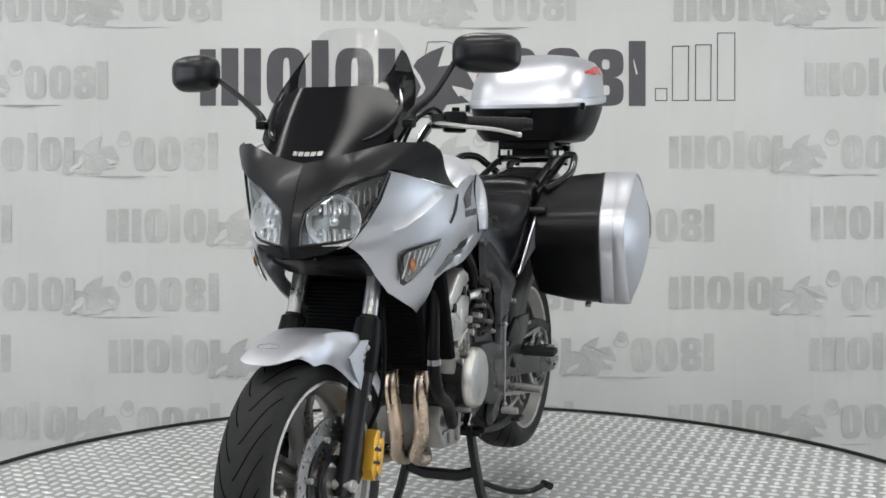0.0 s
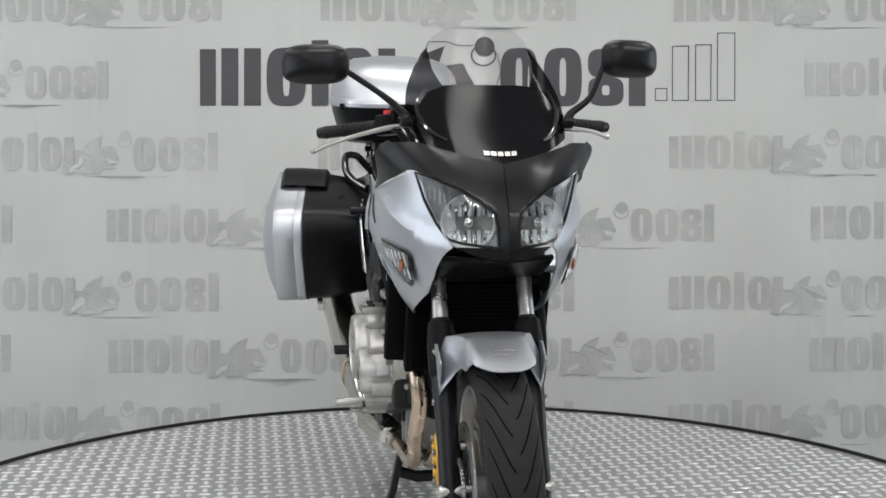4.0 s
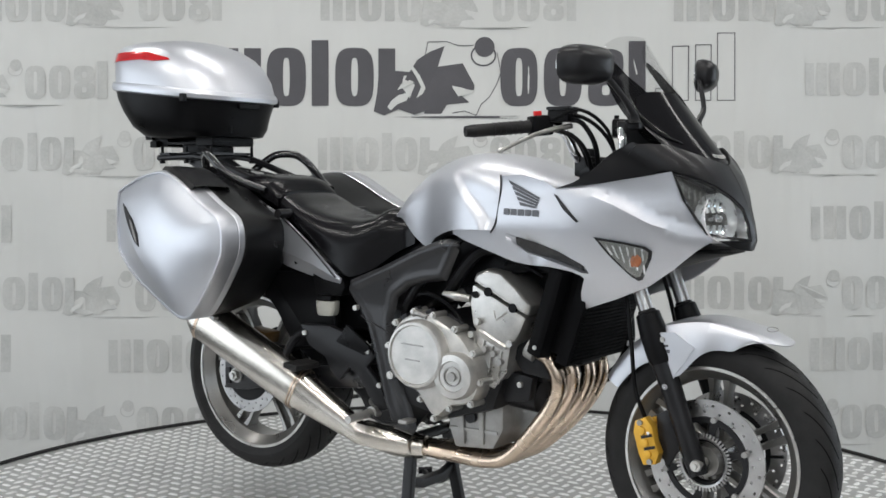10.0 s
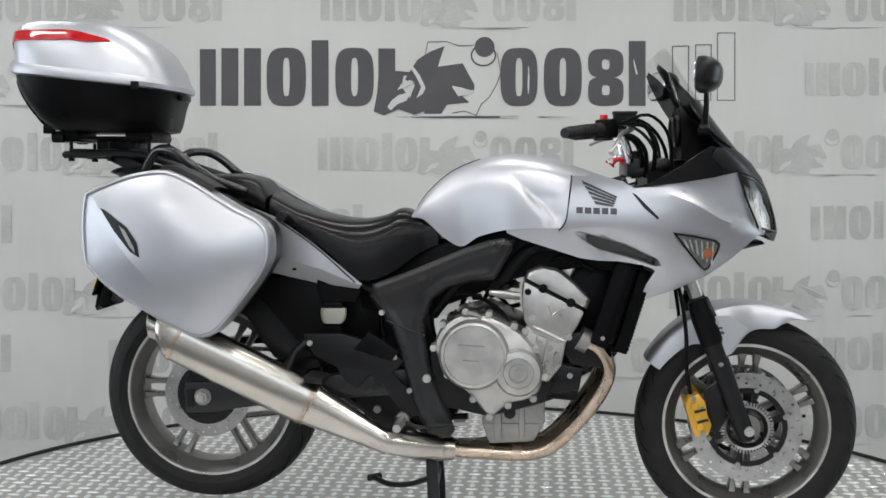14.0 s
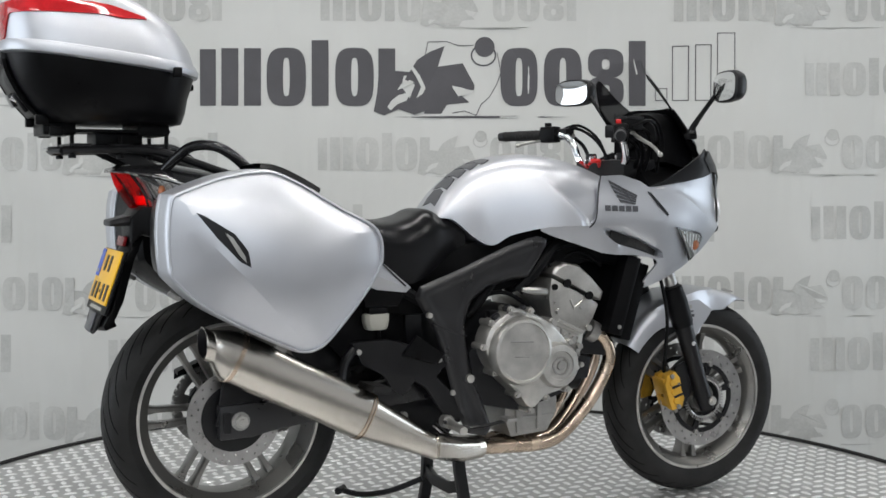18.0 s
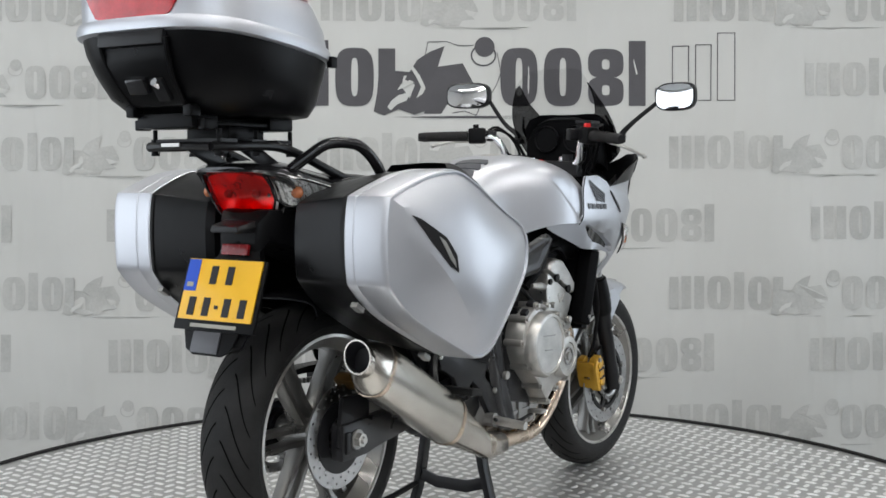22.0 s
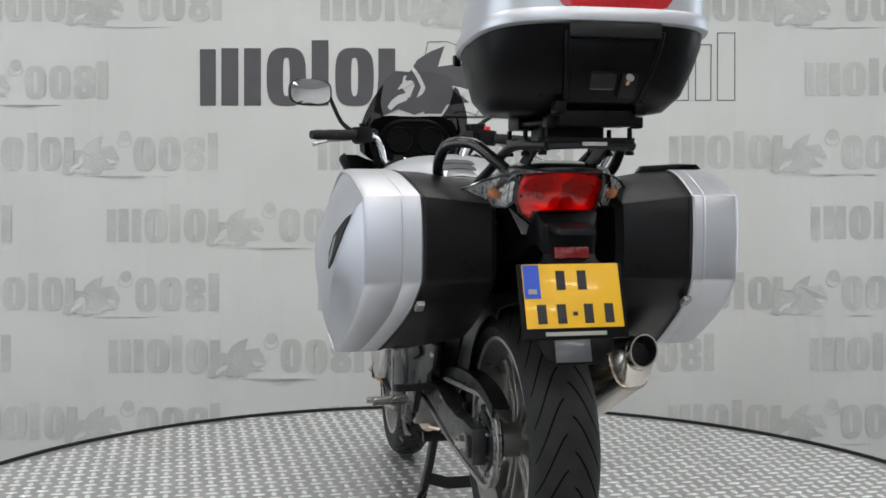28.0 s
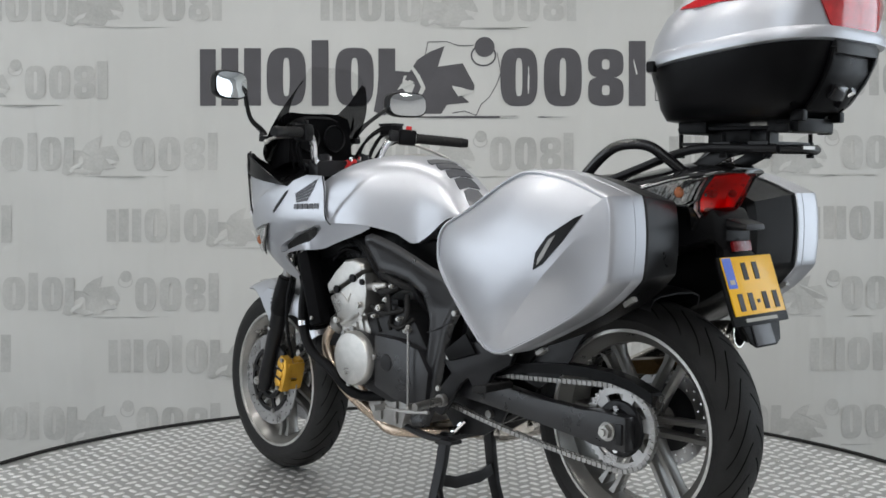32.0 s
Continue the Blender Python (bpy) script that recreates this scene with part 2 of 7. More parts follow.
def lerp_table(table, x):
    """Smooth reading of a table of (x, value) pairs, with slopes carried through."""
    if x <= table[0][0]:
        return table[0][1]
    if x >= table[-1][0]:
        return table[-1][1]
    n = len(table)
    for i in range(n - 1):
        (a, va), (b, vb) = table[i], table[i + 1]
        if x <= b:
            h, t = b - a, (x - a) / (b - a)
            m0 = (vb - table[i - 1][1]) / (b - table[i - 1][0]) if i else (vb - va) / h
            m1 = (table[i + 2][1] - va) / (table[i + 2][0] - a) if i + 2 < n else (vb - va) / h
            return (2 * t ** 3 - 3 * t * t + 1) * va + (t ** 3 - 2 * t * t + t) * h * m0 + (3 * t * t - 2 * t ** 3) * vb + (t ** 3 - t * t) * h * m1

# ---- the place ----
BACK_Y = 2.6

CLOTH, cnt, cb = nodes_of("printed_grey_cloth")
n1, n2 = noise_node(cnt, 1.3, 3.0), noise_node(cnt, 380.0, 2.0)
mp = cnt.nodes.new("ShaderNodeMapping")
mp.inputs["Scale"].default_value = (2.6, 1.0, 0.4)
tc = cnt.nodes.new("ShaderNodeTexCoord")
n3 = cnt.nodes.new("ShaderNodeTexNoise")
n3.inputs["Scale"].default_value, n3.inputs["Detail"].default_value = 1.0, 3.0
link(cnt, tc.outputs["Object"], mp.inputs["Vector"])
link(cnt, mp.outputs[0], n3.inputs["Vector"])
cr = ramp(cnt, n1.outputs[0], 0.25, 0.8, (0.52, 0.525, 0.505), (0.59, 0.594, 0.575))
link(cnt, cr.outputs[0], cb.inputs["Base Color"])
cb.inputs["Roughness"].default_value = 0.75
ad = cnt.nodes.new("ShaderNodeMath")
ad.operation = "MULTIPLY_ADD"
link(cnt, n2.outputs[0], ad.inputs[0])
ad.inputs[1].default_value = 0.012
link(cnt, n3.outputs[0], ad.inputs[2])
bp = cnt.nodes.new("ShaderNodeBump")
bp.inputs["Strength"].default_value, bp.inputs["Distance"].default_value = 0.8, 0.06
link(cnt, ad.outputs[0], bp.inputs["Height"])
link(cnt, bp.outputs[0], cb.inputs["Normal"])
PALE_PRINT = surface("pale_grey_print_on_cloth", (0.445, 0.448, 0.432), 0.75, 0.0, 0.0, 0.16, 4.0, 90.0, 0.05)
DEEP_PRINT = surface("dark_grey_print_on_cloth", (0.085, 0.083, 0.09), 0.6, 0.0, 0.0, 0.1, 6.0, 300.0, 0.05)
FLOOR_MAT = surface("grey_painted_concrete", (0.12, 0.12, 0.12), 0.6, 0.0, 0.0, 0.2, 2.0, 120.0, 0.1)
WALL_MAT = surface("off_white_wall_paint", (0.42, 0.42, 0.42), 0.7, 0.0, 0.0, 0.06, 2.0, 200.0, 0.05)
CEILING_MAT = surface("ceiling_paint", (0.55, 0.55, 0.55), 0.7, 0.0, 0.0, 0.04, 2.0, 200.0, 0.05)
WHITE_WALL = surface("white_wall_paint", (0.78, 0.78, 0.78), 0.7, 0.0, 0.0, 0.04, 2.0, 200.0, 0.05)
PLATE = surface("tread_plate_aluminium", (0.46, 0.46, 0.455), 0.42, 0.8, 0.0, 0.16, 7.0, 260.0, 0.1)
TREAD = surface("polished_tread_bars", (0.93, 0.93, 0.92), 0.34, 0.75, 0.0, 0.12, 9.0, 300.0, 0.05)
LAMP_GLOW, lnt, lb = nodes_of("lit_diffuser")
lb.inputs["Emission Color"].default_value = (1.0, 0.98, 0.95, 1)
lb.inputs["Emission Strength"].default_value = 6.0
lb.inputs["Base Color"].default_value = (0.9, 0.9, 0.9, 1)

FLOOR_Z = -0.7
fl = tagged(new("floor", Shape().box((0, -2.0, FLOOR_Z - 0.05), (13, 12, 0.1)).mesh()), "grey painted concrete studio floor under the platform", "floor", kind="structure")
fl.data.materials.append(FLOOR_MAT)
ce = tagged(new("ceiling", Shape().box((0, -2.0, CEILING + 0.05), (13, 12, 0.1)).mesh()), "plain white studio ceiling with lamps", "ceiling", kind="structure")
ce.data.materials.append(CEILING_MAT)
SKY_GLOW, snt, sb = nodes_of("bright_window_sky")
sb.inputs["Base Color"].default_value = (0.6, 0.7, 0.8, 1)
sb.inputs["Emission Color"].default_value = (0.72, 0.85, 1.0, 1)
sb.inputs["Emission Strength"].default_value = 1.4
for nm, wx, wy, ww in (("window_1", -6.315, -1.6, 6.0), ("window_2", 6.315, 1.3, 2.2)):
    wn = tagged(new(nm), "tall daylit studio window with dark glazing bars", "window", kind="structure")
    part("window_pane", Shape().box((wx, wy, 1.2), (0.01, ww, 3.4)), SKY_GLOW, wn)
    inn = -math.copysign(1, wx)
    nb_ = round(ww / 0.77)
    for k in range(nb_ + 1):
        part("glazing_bar", Shape().box((wx + inn * 0.025, wy - ww / 2 + ww * k / nb_, 1.2), (0.05, 0.06, 3.5)), FRAME_GREY, wn)
    for k in range(5):
        part("glazing_bar", Shape().box((wx + inn * 0.03, wy, -0.5 + 3.4 * k / 4), (0.05, ww + 0.1, 0.06)), FRAME_GREY, wn)
# unseen window added behind the camera to brighten mirrors and bike front
wn = tagged(new("window_added"), "added unseen wide bright window with dark glazing bars", "window", kind="structure")
part("window_pane", Shape().box((0, -7.815, 2.1), (6.0, 0.01, 1.7)), SKY_GLOW, wn)
for k in range(6):
    part("glazing_bar", Shape().box((-3.0 + 1.2 * k, -7.79, 2.1), (0.06, 0.05, 1.8)), FRAME_GREY, wn)
for z in (1.25, 2.95):
    part("glazing_bar", Shape().box((0, -7.785, z), (6.06, 0.05, 0.07)), FRAME_GREY, wn)
for nm, c, s in (("wall_north", (0, 3.1, 1.35), (13, 0.15, 4.1)), ("wall_south", (0, -7.9, 1.35), (13, 0.15, 4.1)), ("wall_east", (6.4, -2.4, 1.35), (0.15, 10.85, 4.1)), ("wall_west", (-6.4, -2.4, 1.35), (0.15, 10.85, 4.1))):
    w = tagged(new(nm, Shape().box(c, s).mesh()), "plain off-white studio wall", "wall", kind="structure")
    w.data.materials.append(WHITE_WALL)
for lx, ly in LAMPS:
    lamp = tagged(new("ceiling_lamp"), "long flat white lit ceiling lamp", "lamp", "ceiling lamps of the studio")
    lamp.location = (lx, ly, CEILING)
    part("housing", Shape().box((0, 0, -0.03), (1.8, 0.24, 0.06)), WALL_MAT, lamp, bevel=0.006)
    part("diffuser", Shape().box((0, 0, -0.066), (1.7, 0.16, 0.012)), LAMP_GLOW, lamp, "glowing white diffuser")


# cloth: a tall sheet with shallow hanging folds
def fold(x, z):
    return 0.012 * math.sin(1.9 * x + 0.6) + 0.014 * math.sin(6.3 * x + 1.2 * z) * (0.6 + 0.4 * math.sin(0.9 * x)) + 0.021 * noise.noise(V3(4 * x, 0, 0.7 * z)) + 0.008 * noise.noise(V3(11 * x, 3, 1.1 * z))


cs = Shape()
nx, nz = 170, 30
pts = []
for side in (0, 0.004):
    for i in range(nx + 1):
        for k in range(nz + 1):
            x, z = -5.6 + 11.2 * i / nx, FLOOR_Z + (CEILING - 0.05 - FLOOR_Z) * k / nz
            pts.append((x, BACK_Y + fold(x, z) + 0.027 + side, z))
fs = []
half = (nx + 1) * (nz + 1)
for i in range(nx):
    for k in range(nz):
        a = i * (nz + 1) + k
        fs.append((a, a + nz + 1, a + nz + 2, a + 1))
        fs.append(tuple(j + half for j in (a, a + 1, a + nz + 2, a + nz + 1)))
cs.add(pts, fs)
backdrop = tagged(new("backdrop", cs.mesh(weld=False)), "pale grey cloth backdrop printed with repeated faded marks", "backdrop", kind="structure")
backdrop.data.materials.append(CLOTH)


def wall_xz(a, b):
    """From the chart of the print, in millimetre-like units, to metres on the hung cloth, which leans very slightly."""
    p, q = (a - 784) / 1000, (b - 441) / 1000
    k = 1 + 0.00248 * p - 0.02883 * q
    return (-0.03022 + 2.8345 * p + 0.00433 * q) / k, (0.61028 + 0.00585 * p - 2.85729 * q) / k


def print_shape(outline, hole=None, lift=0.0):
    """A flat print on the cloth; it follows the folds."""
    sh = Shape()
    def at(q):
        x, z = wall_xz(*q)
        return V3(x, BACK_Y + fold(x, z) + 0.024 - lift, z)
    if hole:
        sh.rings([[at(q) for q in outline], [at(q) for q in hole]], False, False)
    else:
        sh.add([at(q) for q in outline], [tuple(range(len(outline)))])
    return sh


def oval(cx, cy, rx, ry, n=28, p=0.62):
    out = []
    for k in range(n):
        a = 2 * math.pi * k / n
        c, s = math.cos(a), math.sin(a)
        out.append((cx + rx * math.copysign(abs(c) ** p, c), cy + ry * math.copysign(abs(s) ** p, s)))
    return out


def rect(x0, y0, x1, y1):
    # cut in strips so that it can follow the folds
    return [(x0, y0), (x1, y0), (x1, y1), (x0, y1)]


def mark_shapes(x, y, k):
    """The plain shapes of one printed mark, k times full size: bars, rings, blots."""
    def p(a, b):
        return x + a * k, y + b * k
    def box4(a, b, c, d):
        return [p(a, b), p(c, b), p(c, d), p(a, d)]
    out = [(box4(0, 2, 28, 102), None), (box4(38, 0, 68, 102), None), (box4(78, 0, 108, 102), None),
           (box4(198, -14, 228, 102), None), (box4(316, 0, 346, 102), None), (box4(762, -14, 792, 102), None)]
    for c, rx in ((153, 35), (274, 34), (566, 33), (644, 34)):
        out.append((oval(*p(c, 51), rx * k, 52 * k), oval(*p(c, 51), 6 * k, 34 * k)))
    out.append((oval(*p(721, 26), 32 * k, 26 * k), oval(*p(721, 28), 7 * k, 9 * k)))
    out.append((oval(*p(721, 76), 32 * k, 26 * k), oval(*p(721, 74), 7 * k, 9 * k)))
    blot = [(363, 55), (385, 20), (408, 5), (434, -5), (428, 12), (422, 32), (466, 26), (487, 65), (486, 74), (448, 70), (478, 96), (438, 100), (428, 116), (398, 116), (393, 90), (383, 65)]
    out.append(([p(*q) for q in blot], None))
    out.append((oval(*p(505, -3), 18 * k, 18 * k, 20, 1.0), None))
    out.append((oval(*p(503, 12), 23 * k, 20 * k, 20, 1.0), oval(*p(503, 12), 20 * k, 17 * k, 20, 1.0)))
    out.append(([p(*q) for q in ((340, 122), (440, 120), (560, 120), (655, 122), (560, 124), (440, 124))], None))
    return out


def mark_blots(x, y, k):
    """The round blot of a mark and the pale strokes left out of it."""
    def p(q):
        return x + q[0] * k, y + q[1] * k
    dark = [(308, 112), (314, 78), (316, 52), (326, 38), (374, 42), (402, 60), (412, 84), (408, 108), (380, 118), (352, 108), (326, 119)]
    pale = [[(332, 104), (340, 92), (352, 83), (374, 77), (366, 93), (350, 99), (338, 110)], [(446, 66), (466, 70), (486, 77), (474, 82), (458, 85), (452, 76)],
            [(370, 30), (378, 32), (390, 48), (400, 70), (395, 80), (384, 88), (392, 68), (382, 48)], [(356, 64), (372, 56), (380, 60), (366, 68), (350, 74)]]
    return [p(q) for q in dark], [[p(q) for q in o] for o in pale]


GAP_CLOTH = surface("bare_grey_cloth", (0.555, 0.56, 0.54), 0.75, 0.0, 0.0, 0.05, 3.0, 300.0, 0.03)
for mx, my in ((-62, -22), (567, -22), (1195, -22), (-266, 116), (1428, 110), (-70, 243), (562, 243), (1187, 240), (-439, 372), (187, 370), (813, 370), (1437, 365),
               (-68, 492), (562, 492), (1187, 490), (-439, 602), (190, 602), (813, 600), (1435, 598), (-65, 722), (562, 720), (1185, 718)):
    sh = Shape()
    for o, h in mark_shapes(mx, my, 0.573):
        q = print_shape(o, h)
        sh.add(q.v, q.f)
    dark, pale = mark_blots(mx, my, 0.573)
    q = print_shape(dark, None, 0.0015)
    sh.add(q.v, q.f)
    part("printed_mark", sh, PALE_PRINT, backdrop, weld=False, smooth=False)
    for o in pale[:2]:
        part("print_gap", print_shape(o, None, 0.003), GAP_CLOTH, backdrop, weld=False, smooth=False)
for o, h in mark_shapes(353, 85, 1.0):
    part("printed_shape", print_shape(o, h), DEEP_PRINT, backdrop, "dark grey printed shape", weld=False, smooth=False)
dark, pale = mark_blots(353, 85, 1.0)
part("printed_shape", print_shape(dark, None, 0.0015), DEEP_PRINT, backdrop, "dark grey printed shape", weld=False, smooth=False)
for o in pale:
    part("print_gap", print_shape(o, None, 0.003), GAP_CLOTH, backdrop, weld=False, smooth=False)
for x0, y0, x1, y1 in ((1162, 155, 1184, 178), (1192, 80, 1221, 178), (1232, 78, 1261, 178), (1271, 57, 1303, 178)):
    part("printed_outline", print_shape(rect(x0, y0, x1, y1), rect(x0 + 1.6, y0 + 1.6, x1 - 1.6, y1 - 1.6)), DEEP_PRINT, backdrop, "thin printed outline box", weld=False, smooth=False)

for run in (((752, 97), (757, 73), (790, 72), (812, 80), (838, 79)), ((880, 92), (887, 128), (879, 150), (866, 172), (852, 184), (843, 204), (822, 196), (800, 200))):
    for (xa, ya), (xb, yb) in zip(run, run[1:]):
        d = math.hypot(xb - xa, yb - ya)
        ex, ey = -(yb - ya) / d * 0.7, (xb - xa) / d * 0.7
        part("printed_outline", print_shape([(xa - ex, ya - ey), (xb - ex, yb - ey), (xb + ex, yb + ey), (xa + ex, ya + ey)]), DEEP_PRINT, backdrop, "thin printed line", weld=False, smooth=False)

# ---- turntable ----
RIM_R = 1.645
turntable = tagged(new("turntable"), "round turntable of aluminium tread plate with black rim", "turntable")
part("deck", Shape().lathe([(0.0, -0.0), (RIM_R - 0.012, 0.0), (RIM_R - 0.012, -0.03), (0.0, -0.03)], (0, 0, -0.004), "z", 128), PLATE, turntable)
part("rim_band", Shape().lathe([(RIM_R - 0.012, 0.004), (RIM_R - 0.004, 0.007), (RIM_R + 0.004, 0.002), (RIM_R + 0.004, -0.14), (RIM_R - 0.012, -0.14)], (0, 0, 0), "z", 160, True), RUBBER, turntable, "black rubber rim band")
part("drum", Shape().lathe([(0.0, -0.035), (RIM_R - 0.05, -0.035), (RIM_R - 0.05, FLOOR_Z), (0.0, FLOOR_Z)], (0, 0, 0), "z", 96), BLACK_PAINT, turntable, "black painted drum")


def bar_points(length, width, height):
    pts = []
    for k in range(8):
        a = 2 * math.pi * k / 8
        pts.append((0.5 * length * math.cos(a), 0.5 * width * math.sin(a), 0.0))
    for k in range(8):
        a = 2 * math.pi * k / 8
        pts.append((0.34 * length * math.cos(a), 0.26 * width * math.sin(a), height))
    return pts


BAR_F = [(k, (k + 1) % 8, 8 + (k + 1) % 8, 8 + k) for k in range(8)] + [tuple(range(8, 16))]
PITCH = 0.0465
bar_mesh = Shape().add(bar_points(0.043, 0.019, 0.003), BAR_F).mesh(angle=60)
bar_mesh.materials.append(TREAD)
rest_v, rest_f = [], []
nb = int(RIM_R / PITCH)
base_pts = bar_points(0.043, 0.019, 0.003)
for i in range(-nb, nb + 1):
    for j in range(-nb, nb + 1):
        x, y = i * PITCH, j * PITCH
        if math.hypot(x, y) > RIM_R - 0.04:
            continue
        turn = (i + j) % 2
        if 0.35 < x < 1.2 and -0.42 < y < 0.42 and abs(y) > 0.02:
            ob = new("tread_bar", bar_mesh)
            ob.parent = turntable
            ob.location = (x, y, -0.004)
            ob.rotation_euler = (0, 0, math.pi / 2 * turn)
            continue
        k = len(rest_v)
        for a, b, c in base_pts:
            rest_v.append((x - b, y + a, c - 0.004) if turn else (x + a, y + b, c - 0.004))
        rest_f += [tuple(q + k for q in f) for f in BAR_F]
me = bpy.data.meshes.new("tread")
me.from_pydata(rest_v, [], rest_f)
me.shade_smooth()
me.set_sharp_from_angle(angle=radians(60))
tr = part("tread_pattern", me, TREAD, turntable)
tagged(tr, kind="stuff")

# ---- the motorcycle: x forwards, y to its left, z up, origin on the turning axis ----
bike = tagged(new("motorcycle"), "silver touring motorcycle with three hard cases on its centre stand", "motorcycle")


def twin(x, y, z):
    return [(x, y, z), (x, -y, z)]


def rot_y(a):
    return Matrix.Rotation(a, 4, "Y")


def wheel(name, cx, cz, radius, width, rim_r, bead, label, turn0):
    """A cast wheel: tyre, rim, hub and six pairs of spokes."""
    w = part(name, Shape().lathe([(0.014, -0.075), (0.036, -0.075), (0.04, -0.03), (0.04, 0.03), (0.036, 0.075), (0.014, 0.075)], (0, 0, 0), "y", 32, True), WHEEL, bike, label)
    w.location = (cx, 0, cz)
    h = width / 2
    prof = []
    for k in range(19):
        a = math.pi * k / 18
        # rounded crown, straight shoulder down to the bead
        prof.append((rim_r + (radius - rim_r) * math.sin(a) ** 0.62 if 0 < k < 18 else rim_r - 0.004, -h * math.copysign(abs(math.cos(a)) ** 0.8, math.cos(a)) * (0.82 if k in (0, 18) else 1.0)))
    prof += [(rim_r - 0.006, h * 0.6), (rim_r - 0.006, -h * 0.6)]
    ty = part("tyre", Shape().lathe(prof, (0, 0, 0), "y", 96, True), RUBBER, w, "black road tyre with curved grooves")
    b = bead / 2
    part("rim", Shape().lathe([(rim_r + 0.004, -b), (rim_r - 0.004, -b - 0.004), (rim_r - 0.012, -b + 0.004), (rim_r - 0.02, -b + 0.014), (rim_r - 0.032, -b + 0.026), (rim_r - 0.036, 0), (rim_r - 0.032, b - 0.026),
                               (rim_r - 0.02, b - 0.014), (rim_r - 0.012, b - 0.004), (rim_r - 0.004, b + 0.004), (rim_r + 0.004, b), (rim_r - 0.006, b * 0.5), (rim_r - 0.006, -b * 0.5)], (0, 0, 0), "y", 96, True), WHEEL, w, "grey cast rim")
    for e in (1, -1):
        part("rim_lip", Shape().lathe([(rim_r + 0.004, e * (b + 0.001)), (rim_r + 0.002, e * (b + 0.006)), (rim_r - 0.005, e * (b + 0.0065)), (rim_r - 0.007, e * (b + 0.002))], (0, 0, 0), "y", 96, True), ALLOY, w, "bright machined rim lip")
    for i in range(6):
        for off in (-0.02, 0.02):
            sp = Shape()
            rs = []
            for r, ww, tt in ((0.034, 0.010, 0.026), (0.08, 0.0075, 0.02), (rim_r - 0.06, 0.0075, 0.018), (rim_r - 0.030, 0.012, 0.026)):
                rs.append([V3(off * (0.75 + 0.25 * r / 0.2) + a * ww, c * tt, r) for a, c in ((-1, -0.7), (-0.7, -1), (0.7, -1), (1, -0.7), (1, 0.7), (0.7, 1), (-0.7, 1), (-1, 0.7))])
            sp.rings(rs).move(rot_y(turn0 + i * math.pi / 3))
            part("spoke", sp, WHEEL, w)
    # grooves drawn as dark curved strips on the crown, their shade put into colour
    for sgn in (1, -1):
        gr = Shape()
        n = 26
        for i in range(n):
            a0 = 2 * math.pi * (i + (0.5 if sgn < 0 else 0)) / n
            ring = []
            for k in range(11):
                t = k / 10
                y = sgn * h * (0.09 + 0.80 * t)
                a = a0 + 0.44 * t ** 1.35
                q = min(1.0, abs(y) / h)
                th = math.acos(min(1, q ** (1 / 0.8)))
                r = rim_r + (radius - rim_r) * math.sin(th) ** 0.62 + 0.0004
                wd = 0.0021 * math.sin(math.pi * (0.12 + 0.8 * t)) + 0.0008
                ring.append((a, r, y, wd))
            for k in range(10):
                (a, r, y, wd), (a2, r2, y2, wd2) = ring[k], ring[k + 1]
                q = [V3(r * math.cos(a - wd / r * 1.6), y, r * math.sin(a - wd / r * 1.6)), V3(r * math.cos(a + wd / r * 1.6), y, r * math.sin(a + wd / r * 1.6)),
                     V3(r2 * math.cos(a2 + wd2 / r2 * 1.6), y2, r2 * math.sin(a2 + wd2 / r2 * 1.6)), V3(r2 * math.cos(a2 - wd2 / r2 * 1.6), y2, r2 * math.sin(a2 - wd2 / r2 * 1.6))]
                gr.add(q, [(0, 1, 2, 3)])
        part("tread_groove", gr, GROOVE_SHADE, w, weld=True)
    return w


def brake_disc(parent, y, r0, r1, name="brake_disc"):
    """A drilled disc: rings of quads with real holes, 5 mm thick."""
    sh = Shape()
    n = 120
    rr = [r0, r0 + (r1 - r0) * 0.22, r0 + (r1 - r0) * 0.36, r0 + (r1 - r0) * 0.62, r0 + (r1 - r0) * 0.76, r1]
    bm = bmesh.new()
    grid = [[bm.verts.new((r * math.cos(2 * math.pi * k / n), y, r * math.sin(2 * math.pi * k / n))) for k in range(n)] for r in rr]
    for j in range(5):
        for k in range(n):
            if (j == 1 and k % 6 == 0) or (j == 3 and k % 6 == 3):
                continue
            k2 = (k + 1) % n
            bm.faces.new((grid[j][k], grid[j + 1][k], grid[j + 1][k2], grid[j][k2]))
    bmesh.ops.recalc_face_normals(bm, faces=bm.faces)
    bmesh.ops.solidify(bm, geom=bm.faces[:], thickness=0.005)
    return part(name, finish(bm), DISC, parent, "drilled steel brake disc")


def bolt(parent, c, r=0.008, h=0.008, side=-1, mat=None, name="bolt"):
    sh = Shape().cyl((c[0], c[1], c[2]), (c[0], c[1] + side * h, c[2]), r, r * 0.92, 10)
    sh.cyl((c[0], c[1] + side * h, c[2]), (c[0], c[1] + side * (h + 0.002), c[2]), r * 0.55, r * 0.5, 6)
    return part(name, sh, mat or ALLOY, parent)


